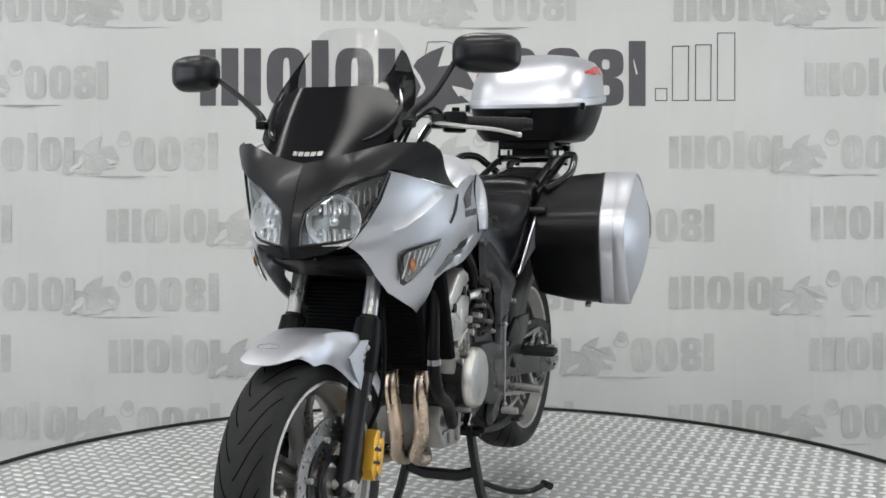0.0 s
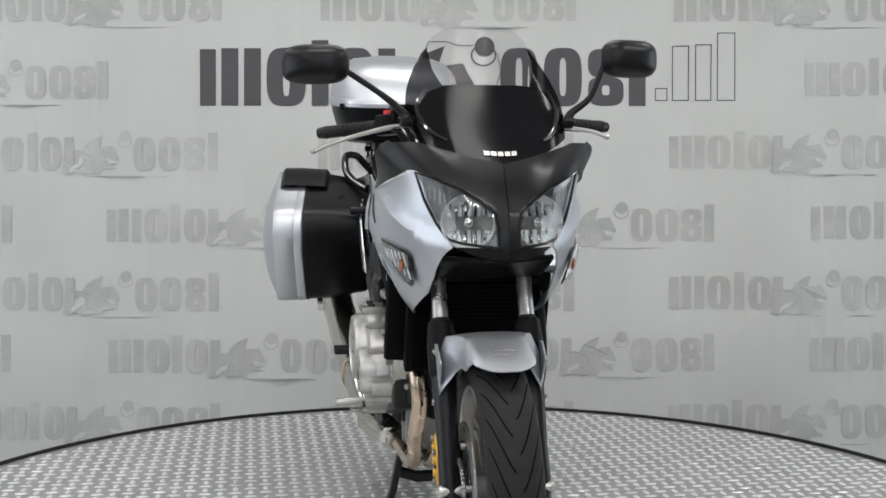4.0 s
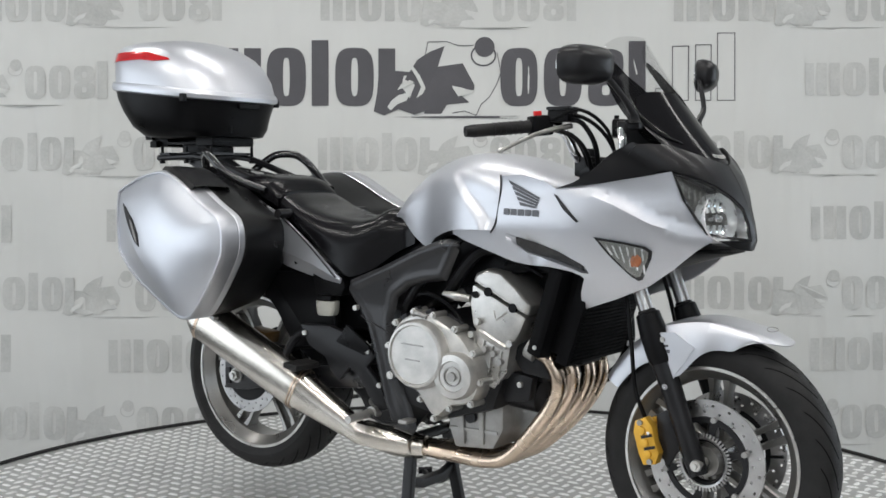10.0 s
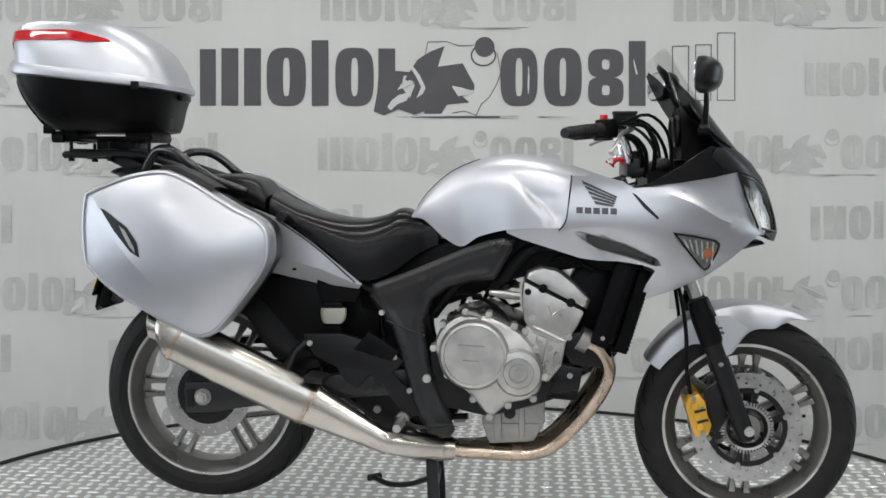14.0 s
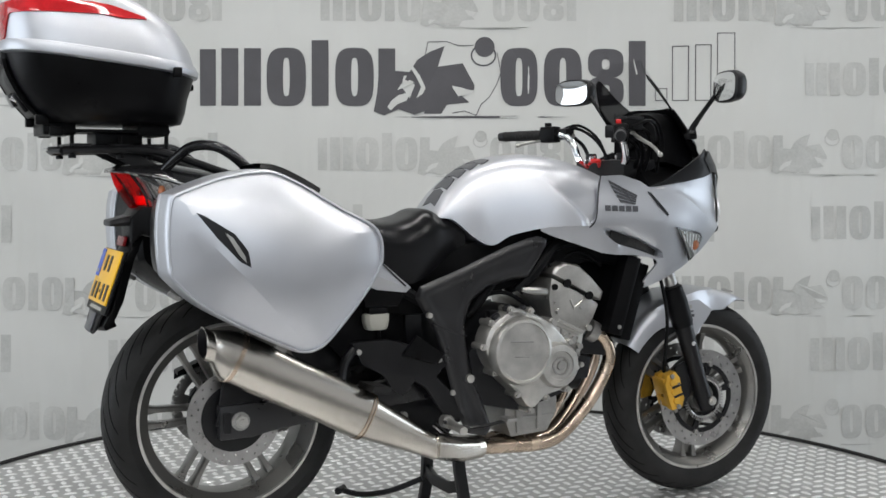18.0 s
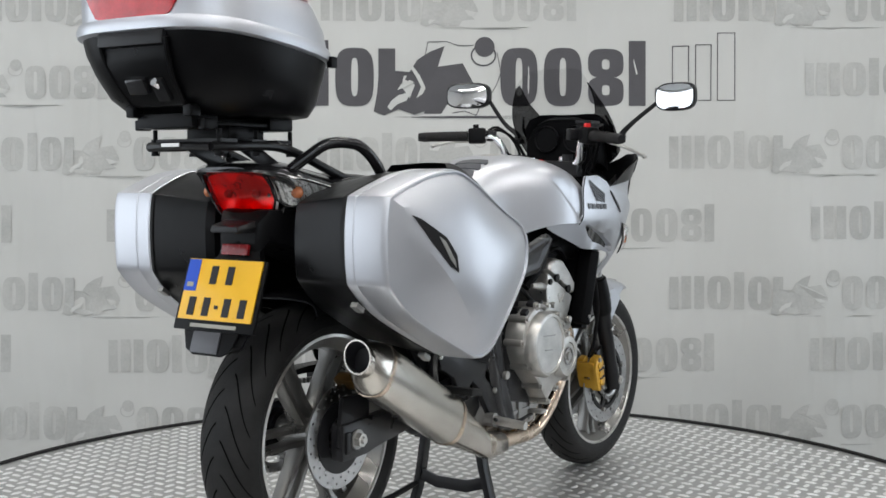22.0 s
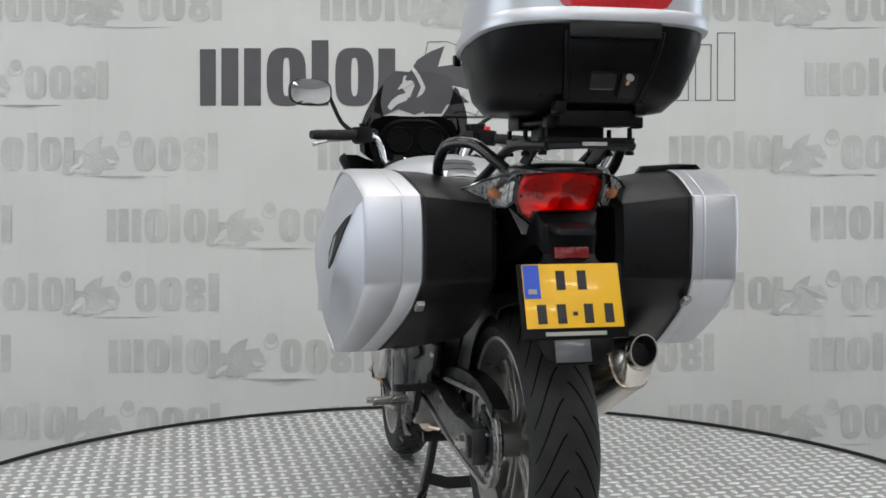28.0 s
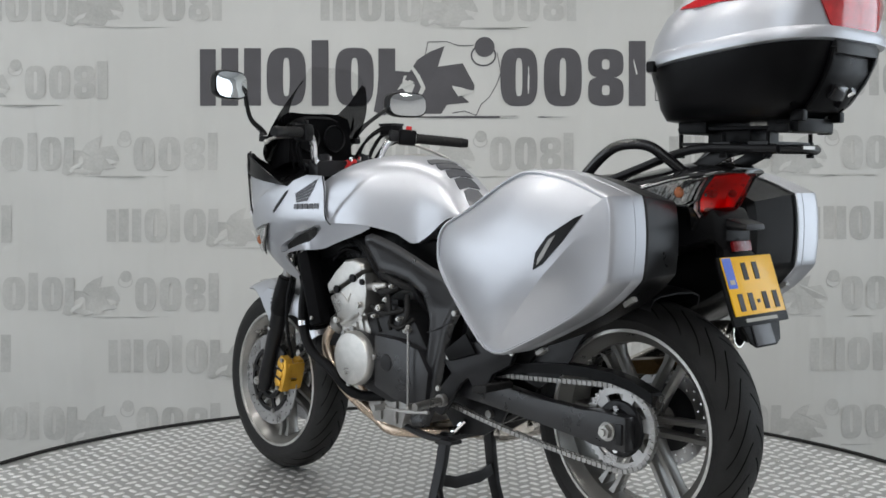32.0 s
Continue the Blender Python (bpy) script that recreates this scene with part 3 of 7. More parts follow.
FX, FZ = 0.817, 0.298
RX, RZ, RY = -0.661, 0.37, 0.013
fw = wheel("front_wheel", FX, FZ, 0.298, 0.118, 0.222, 0.092, "front wheel with grey cast spokes and twin discs", 0.06)
for s in (1, -1):
    brake_disc(fw, s * 0.068, 0.108, 0.148)
    star = Shape().lathe([(0.046, s * 0.062), (0.05, s * 0.074), (0.064, s * 0.073), (0.064, s * 0.063)], (0, 0, 0), "y", 40, True)
    star.lathe([(0.094, s * 0.064), (0.094, s * 0.071), (0.107, s * 0.071), (0.107, s * 0.064)], (0, 0, 0), "y", 48, True)
    for k in range(6):
        a = 2 * math.pi * k / 6 + 0.3
        star.rings([[V3(r * math.cos(a + e / r), s * y, r * math.sin(a + e / r)) for e, y in ((-w, 0.0635), (w, 0.0635), (w, 0.0705), (-w, 0.0705))] for r, w in ((0.058, 0.011), (0.075, 0.007), (0.098, 0.012))])
    part("disc_carrier", star, BLACK_PAINT, fw, "black spoked disc carrier")
    for k in range(6):
        a = 2 * math.pi * k / 6 + 0.3
        part("disc_button", Shape().cyl((0.105 * math.cos(a), s * 0.062, 0.105 * math.sin(a)), (0.105 * math.cos(a), s * 0.079, 0.105 * math.sin(a)), 0.007, n=10), ALLOY_DARK, fw)
# toothed speed-sensor ring
sh = Shape()
for k in range(48):
    a = 2 * math.pi * k / 48
    sh.box((0.064 * math.cos(a), -0.079, 0.064 * math.sin(a)), (0.012, 0.005, 0.0042), rot_y(-a))
sh.lathe([(0.055, -0.081), (0.06, -0.083), (0.06, -0.076), (0.055, -0.076)], (0, 0, 0), "y", 40, True)
part("sensor_ring", sh, DISC, fw, "toothed bright sensor ring")
part("valve", Shape().cyl((0.165, 0, 0.02), (0.13, 0, 0.016), 0.004, n=8), BLACK_PLASTIC, fw)

rw = wheel("rear_wheel", RX, RZ, 0.305, 0.158, 0.234, 0.125, "rear wheel with grey cast spokes and chain sprocket", math.pi / 2)
rw.location.y = RY
brake_disc(rw, -0.098, 0.085, 0.12)
part("disc_carrier", Shape().lathe([(0.03, -0.09), (0.05, -0.103), (0.085, -0.1), (0.085, -0.093), (0.05, -0.092)], (0, 0, 0), "y", 36, True), BLACK_PAINT, rw, "black disc carrier")
# sprocket with teeth and openings
bm = bmesh.new()
n = 120
sp_r = [0.045, 0.058, 0.084, 0.1]
grid = []
for j, r in enumerate(sp_r):
    grid.append([bm.verts.new(((r + (0.006 if (j == 3 and k % 3 == 0) else 0)) * math.cos(2 * math.pi * k / n), 0.1, (r + (0.006 if (j == 3 and k % 3 == 0) else 0)) * math.sin(2 * math.pi * k / n))) for k in range(n)])
for j in range(3):
    for k in range(n):
        if j == 1 and k % 20 < 12:
            continue
        k2 = (k + 1) % n
        bm.faces.new((grid[j][k], grid[j + 1][k], grid[j + 1][k2], grid[j][k2]))
bmesh.ops.recalc_face_normals(bm, faces=bm.faces)
bmesh.ops.solidify(bm, geom=bm.faces[:], thickness=0.007)
part("sprocket", finish(bm), DISC, rw, "bright toothed chain sprocket")
part("sprocket_hub", Shape().lathe([(0.015, 0.07), (0.05, 0.07), (0.05, 0.098), (0.038, 0.112), (0.015, 0.112)], (0, 0, 0), "y", 32, True), BLACK_PAINT, rw)
part("sprocket_carrier", Shape().lathe([(0.05, 0.086), (0.066, 0.088), (0.07, 0.099), (0.066, 0.106), (0.05, 0.108)], (0, 0, 0), "y", 40, True), BLACK_PAINT, rw, "black sprocket carrier")
for k in range(6):
    a = 2 * math.pi * (k + 0.5) / 6
    part("sprocket_nut", Shape().cyl((0.05 * math.cos(a), 0.104, 0.05 * math.sin(a)), (0.05 * math.cos(a), 0.118, 0.05 * math.sin(a)), 0.008, n=6), CHROME, rw)

# ---- fork, front mudguard, brakes ----
fork = part("front_fork", Shape().cyl((0.6, 0, 0.83), (0.57, 0, 0.92), 0.03), BLACK_PAINT, bike, "telescopic front fork with black legs")
FB, FT = V3(0.808, 0, 0.29), V3(0.556, 0, 0.98)
fd = (FT - FB).normalized()
for s in (1, -1):
    y = s * 0.098
    q = lambda t: tuple(FB + fd * t + V3(0, y, 0))
    part("fork_leg", Shape().tube([q(-0.02), q(0.02), q(0.10), q(0.24), q(0.315), q(0.32), q(0.345)], [0.022, 0.025, 0.0235, 0.0275, 0.029, 0.031, 0.030], 18, 1), BLACK_PAINT, fork, "black fork slider")
    part("fork_tube", Shape().cyl(q(0.33), q(0.73), 0.018, n=20), DISC, fork, "chromed fork tube")
    part("fork_guard", Shape().tube([q(0.255), q(0.265), q(0.33), q(0.378), q(0.381)], [0.030, 0.033, 0.034, 0.029, 0.022], 18, 1), BLACK_PLASTIC, fork, "black plastic fork guard")
    part("dust_seal", Shape().cyl(q(0.37), q(0.387), 0.024, 0.0205, n=18), RUBBER, fork)
    part("axle_bolt", Shape().cyl((FX, s * 0.075, FZ), (FX, s * 0.124, FZ), 0.012, n=14).cyl((FX, s * 0.118, FZ), (FX, s * 0.126, FZ), 0.0145, 0.013, n=14).cyl((FX, s * 0.126, FZ), (FX, s * 0.131, FZ), 0.008, 0.007, n=6), ALLOY, fork, "bright axle bolt")
    # caliper: two bodies bridged, with piston bulges and pins
    cal = Shape()
    m = Matrix.Translation(V3(0.688, s * 0.078, 0.335)) @ Matrix.Rotation(radians(-16), 4, "Y")
    oc = [(-0.026, -0.052), (-0.03, -0.02), (-0.03, 0.03), (-0.018, 0.056), (0.012, 0.06), (0.024, 0.035), (0.02, 0.0), (0.024, -0.03), (0.008, -0.055)]
    cal.plate(oc, 0.012, 0.04).plate([(x * 0.9, z * 0.9) for x, z in oc], -0.034, -0.012)
    cal.box((-0.024, 0, 0.02), (0.012, 0.06, 0.05)).box((-0.022, 0, -0.03), (0.012, 0.06, 0.03))
    for zz in (-0.028, 0.0, 0.03):
        cal.cyl((-0.006, 0.035, zz), (-0.006, 0.045, zz), 0.012, 0.0105, 14)
    if s < 0:
        cal.move(Matrix.Diagonal((1, -1, 1, 1)))
    cal.move(m)
    c_ob = part("brake_caliper", cal, GOLD, fork, "gold painted brake caliper", bevel=0.003)
    # black boxes on the face put the slots' darkness into colour
    for xx, zz, lx, lz in ((0.004, -0.014, 0.03, 0.007), (0.004, 0.015, 0.03, 0.007)):
        part("dark_caliper_slot", Shape().box((xx, s * 0.040, zz), (lx, 0.005, lz)).move(m), INK, c_ob)
    for xx, zz in ((-0.004, -0.046), (-0.004, 0.050)):
        part("caliper_bolt", Shape().cyl((xx, s * 0.036, zz), (xx, s * 0.047, zz), 0.007, n=10).move(m), ALLOY_DARK, c_ob)
    part("pad_pin", Shape().cyl((0.012, s * 0.034, 0.022), (0.012, s * 0.046, 0.022), 0.004, n=8).move(m), CHROME, c_ob)
    part("caliper_bracket", Shape().plate([(0.70, 0.40), (0.735, 0.42), (0.765, 0.33), (0.735, 0.28), (0.71, 0.30)], s * 0.082, s * 0.094), BLACK_PAINT, fork, bevel=0.003)
    part("brake_hose", Shape().tube([(0.665, s * 0.085, 0.39), (0.652, s * 0.11, 0.46), (0.648, s * 0.12, 0.56), (0.632, s * 0.11, 0.66), (0.6, s * 0.08, 0.8)], 0.0055, 8), BLACK_PLASTIC, fork)
    part("reflector_cap", Shape().cyl(q(0.20), tuple(V3(*q(0.20)) + V3(0, s * 0.03, 0)), 0.007, n=10), CHROME, fork)
part("triple_clamp", Shape().plate([(0.55, 0.845), (0.63, 0.875), (0.615, 0.91), (0.535, 0.88)], -0.125, 0.125), BLACK_PAINT, fork, bevel=0.008)
part("top_clamp", Shape().plate([(0.50, 0.965), (0.60, 1.0), (0.592, 1.025), (0.492, 0.99)], -0.12, 0.12), BLACK_PAINT, fork, bevel=0.008)


def mudguard():
    """Crowned front mudguard, its sides dropping deeper at the fork."""
    rings = []
    n = 34
    for i in range(n + 1):
        t = i / n
        a = radians(147) + (radians(57.5) - radians(147)) * t
        R = 0.327 + 0.012 * math.sin(math.pi * t) + (0.012 * max(0, (t - 0.8) / 0.2))
        at_fork = math.exp(-((t - 0.47) / 0.13) ** 2)
        drop = 0.03 + 0.06 * at_fork + 0.02 * math.sin(math.pi * t)
        hw = 0.072 + 0.040 * at_fork
        if t > 0.85:
            hw *= 1 - 0.9 * (t - 0.85)
            drop *= 1 - 5.6 * (t - 0.85)
        row = []
        for k in range(13):
            u = -1 + 2 * k / 12
            v = abs(u)
            y = hw * math.copysign(min(1.0, v * 1.25) ** 0.9, u)
            dr = 0.006 * v * v + (drop * ((v - 0.72) / 0.28) ** 1.2 if v > 0.72 else 0) + 0.012 * v ** 3
            r = R - dr
            b = a + radians(10) * v ** 2.5 * ramp01(t - 0.72, 0.28)  # front corners cut back
            row.append(V3(FX + r * math.cos(b), y, FZ + r * math.sin(b)))
        rings.append(row)
    sh = Shape().rings(rings, False, False, False)
    bm = bmesh.new()
    vs = [bm.verts.new(p) for p in sh.v]
    for f in sh.f:
        bm.faces.new([vs[i] for i in f])
    bmesh.ops.recalc_face_normals(bm, faces=bm.faces)
    bmesh.ops.solidify(bm, geom=bm.faces[:], thickness=0.003)
    return finish(bm, 50)


guard = part("front_mudguard", mudguard(), SILVER, bike, "silver front mudguard")
for s in (1, -1):
    ty = lambda x, z: V3(x, s * (0.112 + 0.006 * (z - 0.46) / 0.14), z)
    part("guard_wing", skin([(0.70, 0.602), (0.76, 0.608), (0.81, 0.575), (0.79, 0.545), (0.762, 0.51), (0.742, 0.468), (0.726, 0.50), (0.712, 0.56)], ty, 0.004, 0.04), SILVER, guard, "silver stay of the mudguard")
    for k in range(5):
        part("guard_print", Shape().box((0.737 + 0.006 * (k % 2) - 0.002 * k, s * 0.1165, 0.575 - 0.014 * k), (0.012, 0.001, 0.008)), DARK_PRINT, guard)
    bolt(guard, (0.728, s * 0.117, 0.588), 0.007, 0.004, s)

part("guard_emblem", Shape().tube([V3(FX + (0.346 - 0.006 * abs(b) * 8) * math.cos(a), b, FZ + (0.346 - 0.006 * abs(b) * 8) * math.sin(a)) for a, b in ((radians(67) + 0.028 * math.sin(q), 0.026 * math.cos(q)) for q in (2 * math.pi * k / 20 for k in range(21)))], 0.0009, 6, 1), WHEEL, guard, "thin oval mark")

STEER = Matrix.Translation(FB + V3(0, -0.008, 0)) @ Matrix.Rotation(radians(-3.4), 4, fd) @ Matrix.Translation(-FB)
for ob in (fw, fork, guard):
    ob.matrix_basis = STEER @ ob.matrix_basis

# ---- fairing surface ----
NOSE = [(0.60, 0.66), (0.64, 0.70), (0.70, 0.79), (0.76, 0.862), (0.80, 0.889), (0.827, 0.895), (0.881, 0.882), (0.943, 0.857), (0.998, 0.825), (1.02, 0.80), (1.114, 0.715)]
WIDTH = [(0.60, 0.15), (0.66, 0.19), (0.72, 0.218), (0.76, 0.228), (0.83, 0.238), (0.88, 0.24), (0.94, 0.232), (0.98, 0.238), (1.0, 0.248), (1.04, 0.27), (1.08, 0.25)]
XC = 0.50


def nose_x(z):
    return lerp_table(NOSE, z)


def half_w(z):
    return lerp_table(WIDTH, z)


def power(z):
    return lerp_table([(0.80, 1.15), (0.84, 1.12), (0.92, 0.9), (0.98, 0.76), (1.1, 0.75)], z)


def fair(u, z, s=1, lift=0.0):
    """u 0 at the nose, 1 at the side."""
    a, p = max(1e-4, u) * math.pi / 2, power(z)
    w, xn = half_w(z) + lift, nose_x(z) + lift
    return V3(XC + (xn - XC) * abs(math.cos(a)) ** p, s * w * math.sin(a) ** p, z)


def u_of(y, z):
    return math.asin(min(1.0, (y / half_w(z)) ** (1 / power(z)))) * 2 / math.pi


def uz(outline):
    return [(u_of(y, z), z) for y, z in outline]


def x_of(y, z):
    return fair(u_of(y, z), z).x


def side(x, z, s=1, lift=0.0):
    w, xn, p = half_w(z), nose_x(z), power(z)
    if x <= XC:
        k = max(0.0, (XC - x) / 0.2)
        y = w * (1 - 0.07 * k * k)
    else:
        c = min(1.0, (x - XC) / (xn - XC)) ** (1 / p)
        y = w * max(0.0, 1 - c * c) ** (p / 2)
    return V3(x, s * (y + lift), z)


RIDGE = [(0.47, 0.934), (0.544, 0.934), (0.59, 0.924), (0.638, 0.905), (0.72, 0.860), (0.81, 0.832)]
BELT = [(0.16, 0.832), (0.303, 0.845), (0.45, 0.846), (0.56, 0.84), (0.64, 0.836), (0.73, 0.832), (0.82, 0.80)]
SCOOP_TOP = [(0.341, 0.835), (0.467, 0.800), (0.546, 0.764)]
SCOOP_LOW = [(0.341, 0.822), (0.40, 0.784), (0.47, 0.765), (0.52, 0.750), (0.546, 0.740)]


def tuck(x, z):
    """How far the side leans in below the belt."""
    return 0.22 * max(0.0, lerp_table(BELT, x) - z) * (1.0 - 0.45 * ramp01(x - 0.49, 0.10))


def flank(x, z, s=1):
    """The side with a ledge under the screen, a belt crease and a scoop sunk below it."""
    q = side(x, z, s)
    dy = -0.008 * ramp01(z - lerp_table(RIDGE, x), 0.016) * ramp01(x - 0.47, 0.07)
    dy += 0.004 * ramp01(0.03 - abs(z - lerp_table(RIDGE, x) + 0.004), 0.03) * ramp01(x - 0.50, 0.08)
    dy -= tuck(x, z)
    if 0.341 < x < 0.552:
        dy -= 0.034 * ramp01(lerp_table(SCOOP_TOP, x) - z, 0.006) * ramp01(z - lerp_table(SCOOP_LOW, x), 0.006) * ramp01(x - 0.341, 0.08) * ramp01(0.552 - x, 0.006)
    q.y += s * dy
    return q


fairing = part("fairing", Shape().tube([(0.56, 0, 1.0), (0.68, 0, 0.98), (0.8, 0, 0.88)], 0.018, 8), BLACK_PAINT, bike, "silver and black half fairing")
# silver flanks
LAMP_EDGE = [(0.182, 0.982), (0.164, 0.92), (0.144, 0.875), (0.121, 0.838), (0.106, 0.822)]
FLANK = [(0.332, 0.972), (0.40, 0.975), (0.462, 0.958), (0.49, 0.942), (0.614, 0.956), (0.70, 0.970)] + [(x_of(y, z), z) for y, z in LAMP_EDGE] + [(0.806, 0.80), (0.75, 0.752), (0.691, 0.711), (0.61, 0.676), (0.517, 0.644),
         (0.53, 0.69), (0.549, 0.726), (0.542, 0.734), (0.515, 0.743), (0.455, 0.752), (0.40, 0.754), (0.355, 0.760), (0.296, 0.779), (0.203, 0.808), (0.165, 0.824), (0.165, 0.832), (0.303, 0.842), (0.318, 0.858)]
FOLDS = [RIDGE[1:], [(x, z + 0.016) for x, z in RIDGE[1:]], BELT, SCOOP_TOP, [(x, z - 0.006) for x, z in SCOOP_TOP], SCOOP_LOW, [(x, z + 0.006) for x, z in SCOOP_LOW]]


for s in (1, -1):
    fl_ob = part("fairing_side", skin(FLANK, lambda x, z: flank(x, z, s), 0.004, 0.016, 30, 0.0, FOLDS), SILVER, fairing, "silver fairing side panel")
    # dark air duct sunk below the shoulder
    duct = []
    for k in range(15):
        x = 0.372 + 0.172 * k / 14
        hi, lo = lerp_table(SCOOP_TOP, x) - 0.0035, lerp_table(SCOOP_LOW, x) + 0.0035
        row = [side(x, lo + (hi - lo) * q, s, -tuck(x, lo + (hi - lo) * q) - 0.004 - 0.014 * ramp01(x - 0.372, 0.06)) for q in (0.0, 0.35, 0.7, 1.0)]
        duct.append(row + [p - V3(0, s * 0.004, 0) for p in reversed(row)])
    part("air_duct", Shape().rings(duct), GLOSS_BLACK, fl_ob, "dark air duct", angle=50)
    part("slot", skin([(0.485, 0.93), (0.495, 0.926), (0.555, 0.865), (0.55, 0.862), (0.515, 0.892)], lambda x, z: flank(x, z, s) + V3(0, s * 0.003, 0), 0.002, 0.02), INK, fl_ob, "narrow black slot")
    # indicator: clear triangular lens over an amber bulb
    sig = [(0.590, 0.829), (0.65, 0.820), (0.705, 0.808), (0.718, 0.797), (0.715, 0.780), (0.69, 0.73), (0.68, 0.726), (0.668, 0.735), (0.62, 0.79)]
    cx = sum(p[0] for p in sig) / len(sig)
    cz = sum(p[1] for p in sig) / len(sig)
    fi = part("front_indicator", skin(sig, lambda x, z: side(x, z, s, 0.003), 0.003, 0.02), GLOSS_BLACK, fl_ob, "indicator with clear lens and amber bulb")
    inner = [(cx + (x - cx) * 0.84, cz + (z - cz) * 0.84) for x, z in sig]
    part("reflector", skin(inner, lambda x, z: side(x, z, s, 0.005), 0.002, 0.02), ALLOY_DARK, fi)
    for k in range(6):
        part("reflector_rib", Shape().tube([side(0.618 + 0.016 * k, 0.812 - 0.002 * k, s, 0.006), side(0.632 + 0.013 * k, 0.788 - 0.009 * k, s, 0.006)], 0.0022, 6, 1), LAMP_BOWL, fi)
    part("bulb", Shape().ball(tuple(side(0.680, 0.775, s, 0.005)), 0.016, 14, (1.1, 0.35, 1.0)), AMBER, fi, "amber bulb")
    ln = part("lens", skin(inner, lambda x, z: side(x, z, s, 0.014), 0.002, 0.02), CLEAR, fi, "clear lens")
    # wing badge: a fan of plain bars, and one line below
    for k in range(5):
        x0, z0, x1, z1 = 0.356 + 0.008 * k, 0.962 - 0.013 * k, 0.448 - 0.002 * k, 0.920 - 0.0055 * k
        part("badge_bar", skin([(x0, z0), (x1, z1), (x1 - 0.0025, z1 - 0.004), (x0 + 0.005, z0 - 0.0095)], lambda x, z: side(x, z, s, 0.003), 0.0015, 0.03), DARK_PRINT, fl_ob)
    for k in range(5):
        x0 = 0.344 + 0.0216 * k
        part("badge_block", skin([(x0, 0.893 - 0.0007 * k), (x0 + 0.0165, 0.8925 - 0.0007 * k), (x0 + 0.0165, 0.877 - 0.0007 * k), (x0, 0.8775 - 0.0007 * k)], lambda x, z: side(x, z, s, 0.003), 0.0015, 0.02), DARK_PRINT, fl_ob)
    # black shoulder under the screen
    SHO = [(0.49, 0.942), (0.54, 0.958), (0.599, 0.992), (0.65, 1.028), (0.687, 1.050), (0.705, 1.04), (0.745, 0.984), (0.70, 0.970), (0.614, 0.956)]
    part("black_shoulder", skin(SHO, lambda x, z: side(x, z, s, 0.001), 0.004, 0.02), BLACK_PAINT, fairing, "satin black fairing shoulder")
# headlights: set in the nose between brow and chin
HL = uz([(0.022, 0.822), (0.022, 0.86), (0.028, 0.893), (0.06, 0.92), (0.10, 0.945), (0.14, 0.964), (0.178, 0.979), (0.161, 0.92), (0.141, 0.875), (0.118, 0.838), (0.09, 0.830), (0.05, 0.825)])
for s in (1, -1):
    hl = part("headlight", skin(HL, lambda u, z: fair(u, z, s, -0.045), 0.004, 0.04), WHEEL, fairing, "large clear headlight with bright reflector")
    c = fair(u_of(0.083, 0.875), 0.875, s, -0.016)
    nrm = V3(0.93, s * 0.3, 0.12).normalized()
    rotm = Matrix.Translation(c) @ nrm.to_track_quat("X", "Z").to_matrix().to_4x4()
    part("reflector", Shape().lathe([(0.01, -0.05), (0.032, -0.045), (0.048, -0.028), (0.058, 0.0), (0.0588, -0.001), (0.058, -0.03), (0.034, -0.053), (0.01, -0.056)], (0, 0, 0), "x", 36, True).move(rotm), LAMP_BOWL, hl, "chromed reflector bowl")
    part("bulb", Shape().cyl((-0.045, 0, 0), (-0.012, 0, 0), 0.011, 0.008, 12).ball((-0.01, 0, 0), 0.011).move(rotm), CHROME, hl)
    # upright flutes across the bowl, in two tiers
    for k in range(-4, 5):
        h = 0.047 * math.sqrt(1 - (k / 5.2) ** 2)
        for z0, z1 in ((-h, -0.016), (0.014, h)):
            if z1 - z0 > 0.008:
                part("reflector_flute", Shape().tube([(-0.022, k * 0.0104, z0), (-0.026, k * 0.0104, (z0 + z1) / 2), (-0.022, k * 0.0104, z1)], 0.0045, 6, 2).move(rotm), CHROME if k % 2 else LAMP_BOWL, hl)
    for k in range(5):
        yy = 0.118 + 0.010 * k
        part("reflector_rib", Shape().tube([fair(u_of(yy, z), z, s, -0.012) for z in (0.90 + 0.006 * k, 0.93 + 0.005 * k)], 0.0028, 6, 1), ALLOY_DARK, hl)
    part("lamp_bezel", Shape().tube([fair(u, z, s, 0.0) for u, z in HL + HL[:1]], 0.0035, 6, 1), GLOSS_BLACK, hl)
    ln = part("lens", skin(HL, lambda u, z: fair(u, z, s, 0.0), 0.003, 0.04), CLEAR, hl, "clear lens")
    # silver blade beside the lamp
brow = uz([(0.0005, 0.795), (0.03, 0.797), (0.07, 0.806), (0.10, 0.822), (0.05, 0.821), (0.019, 0.818), (0.019, 0.86), (0.025, 0.897), (0.058, 0.925), (0.10, 0.95), (0.14, 0.969), (0.18, 0.984), (0.205, 0.985), (0.235, 1.02), (0.225, 1.045), (0.17, 1.045), (0.10, 1.022), (0.0005, 0.998)])
NOSE_BM = skin(brow, lambda u, z: fair(u, z, 1, 0.004), 0.004, 0.035)
part("nose_cowl", NOSE_BM, BLACK_PAINT, fairing, "satin black nose cowl")
part("nose_cowl", skin(brow, lambda u, z: fair(u, z, -1, 0.004), 0.004, 0.035), BLACK_PAINT, fairing, "satin black nose cowl")
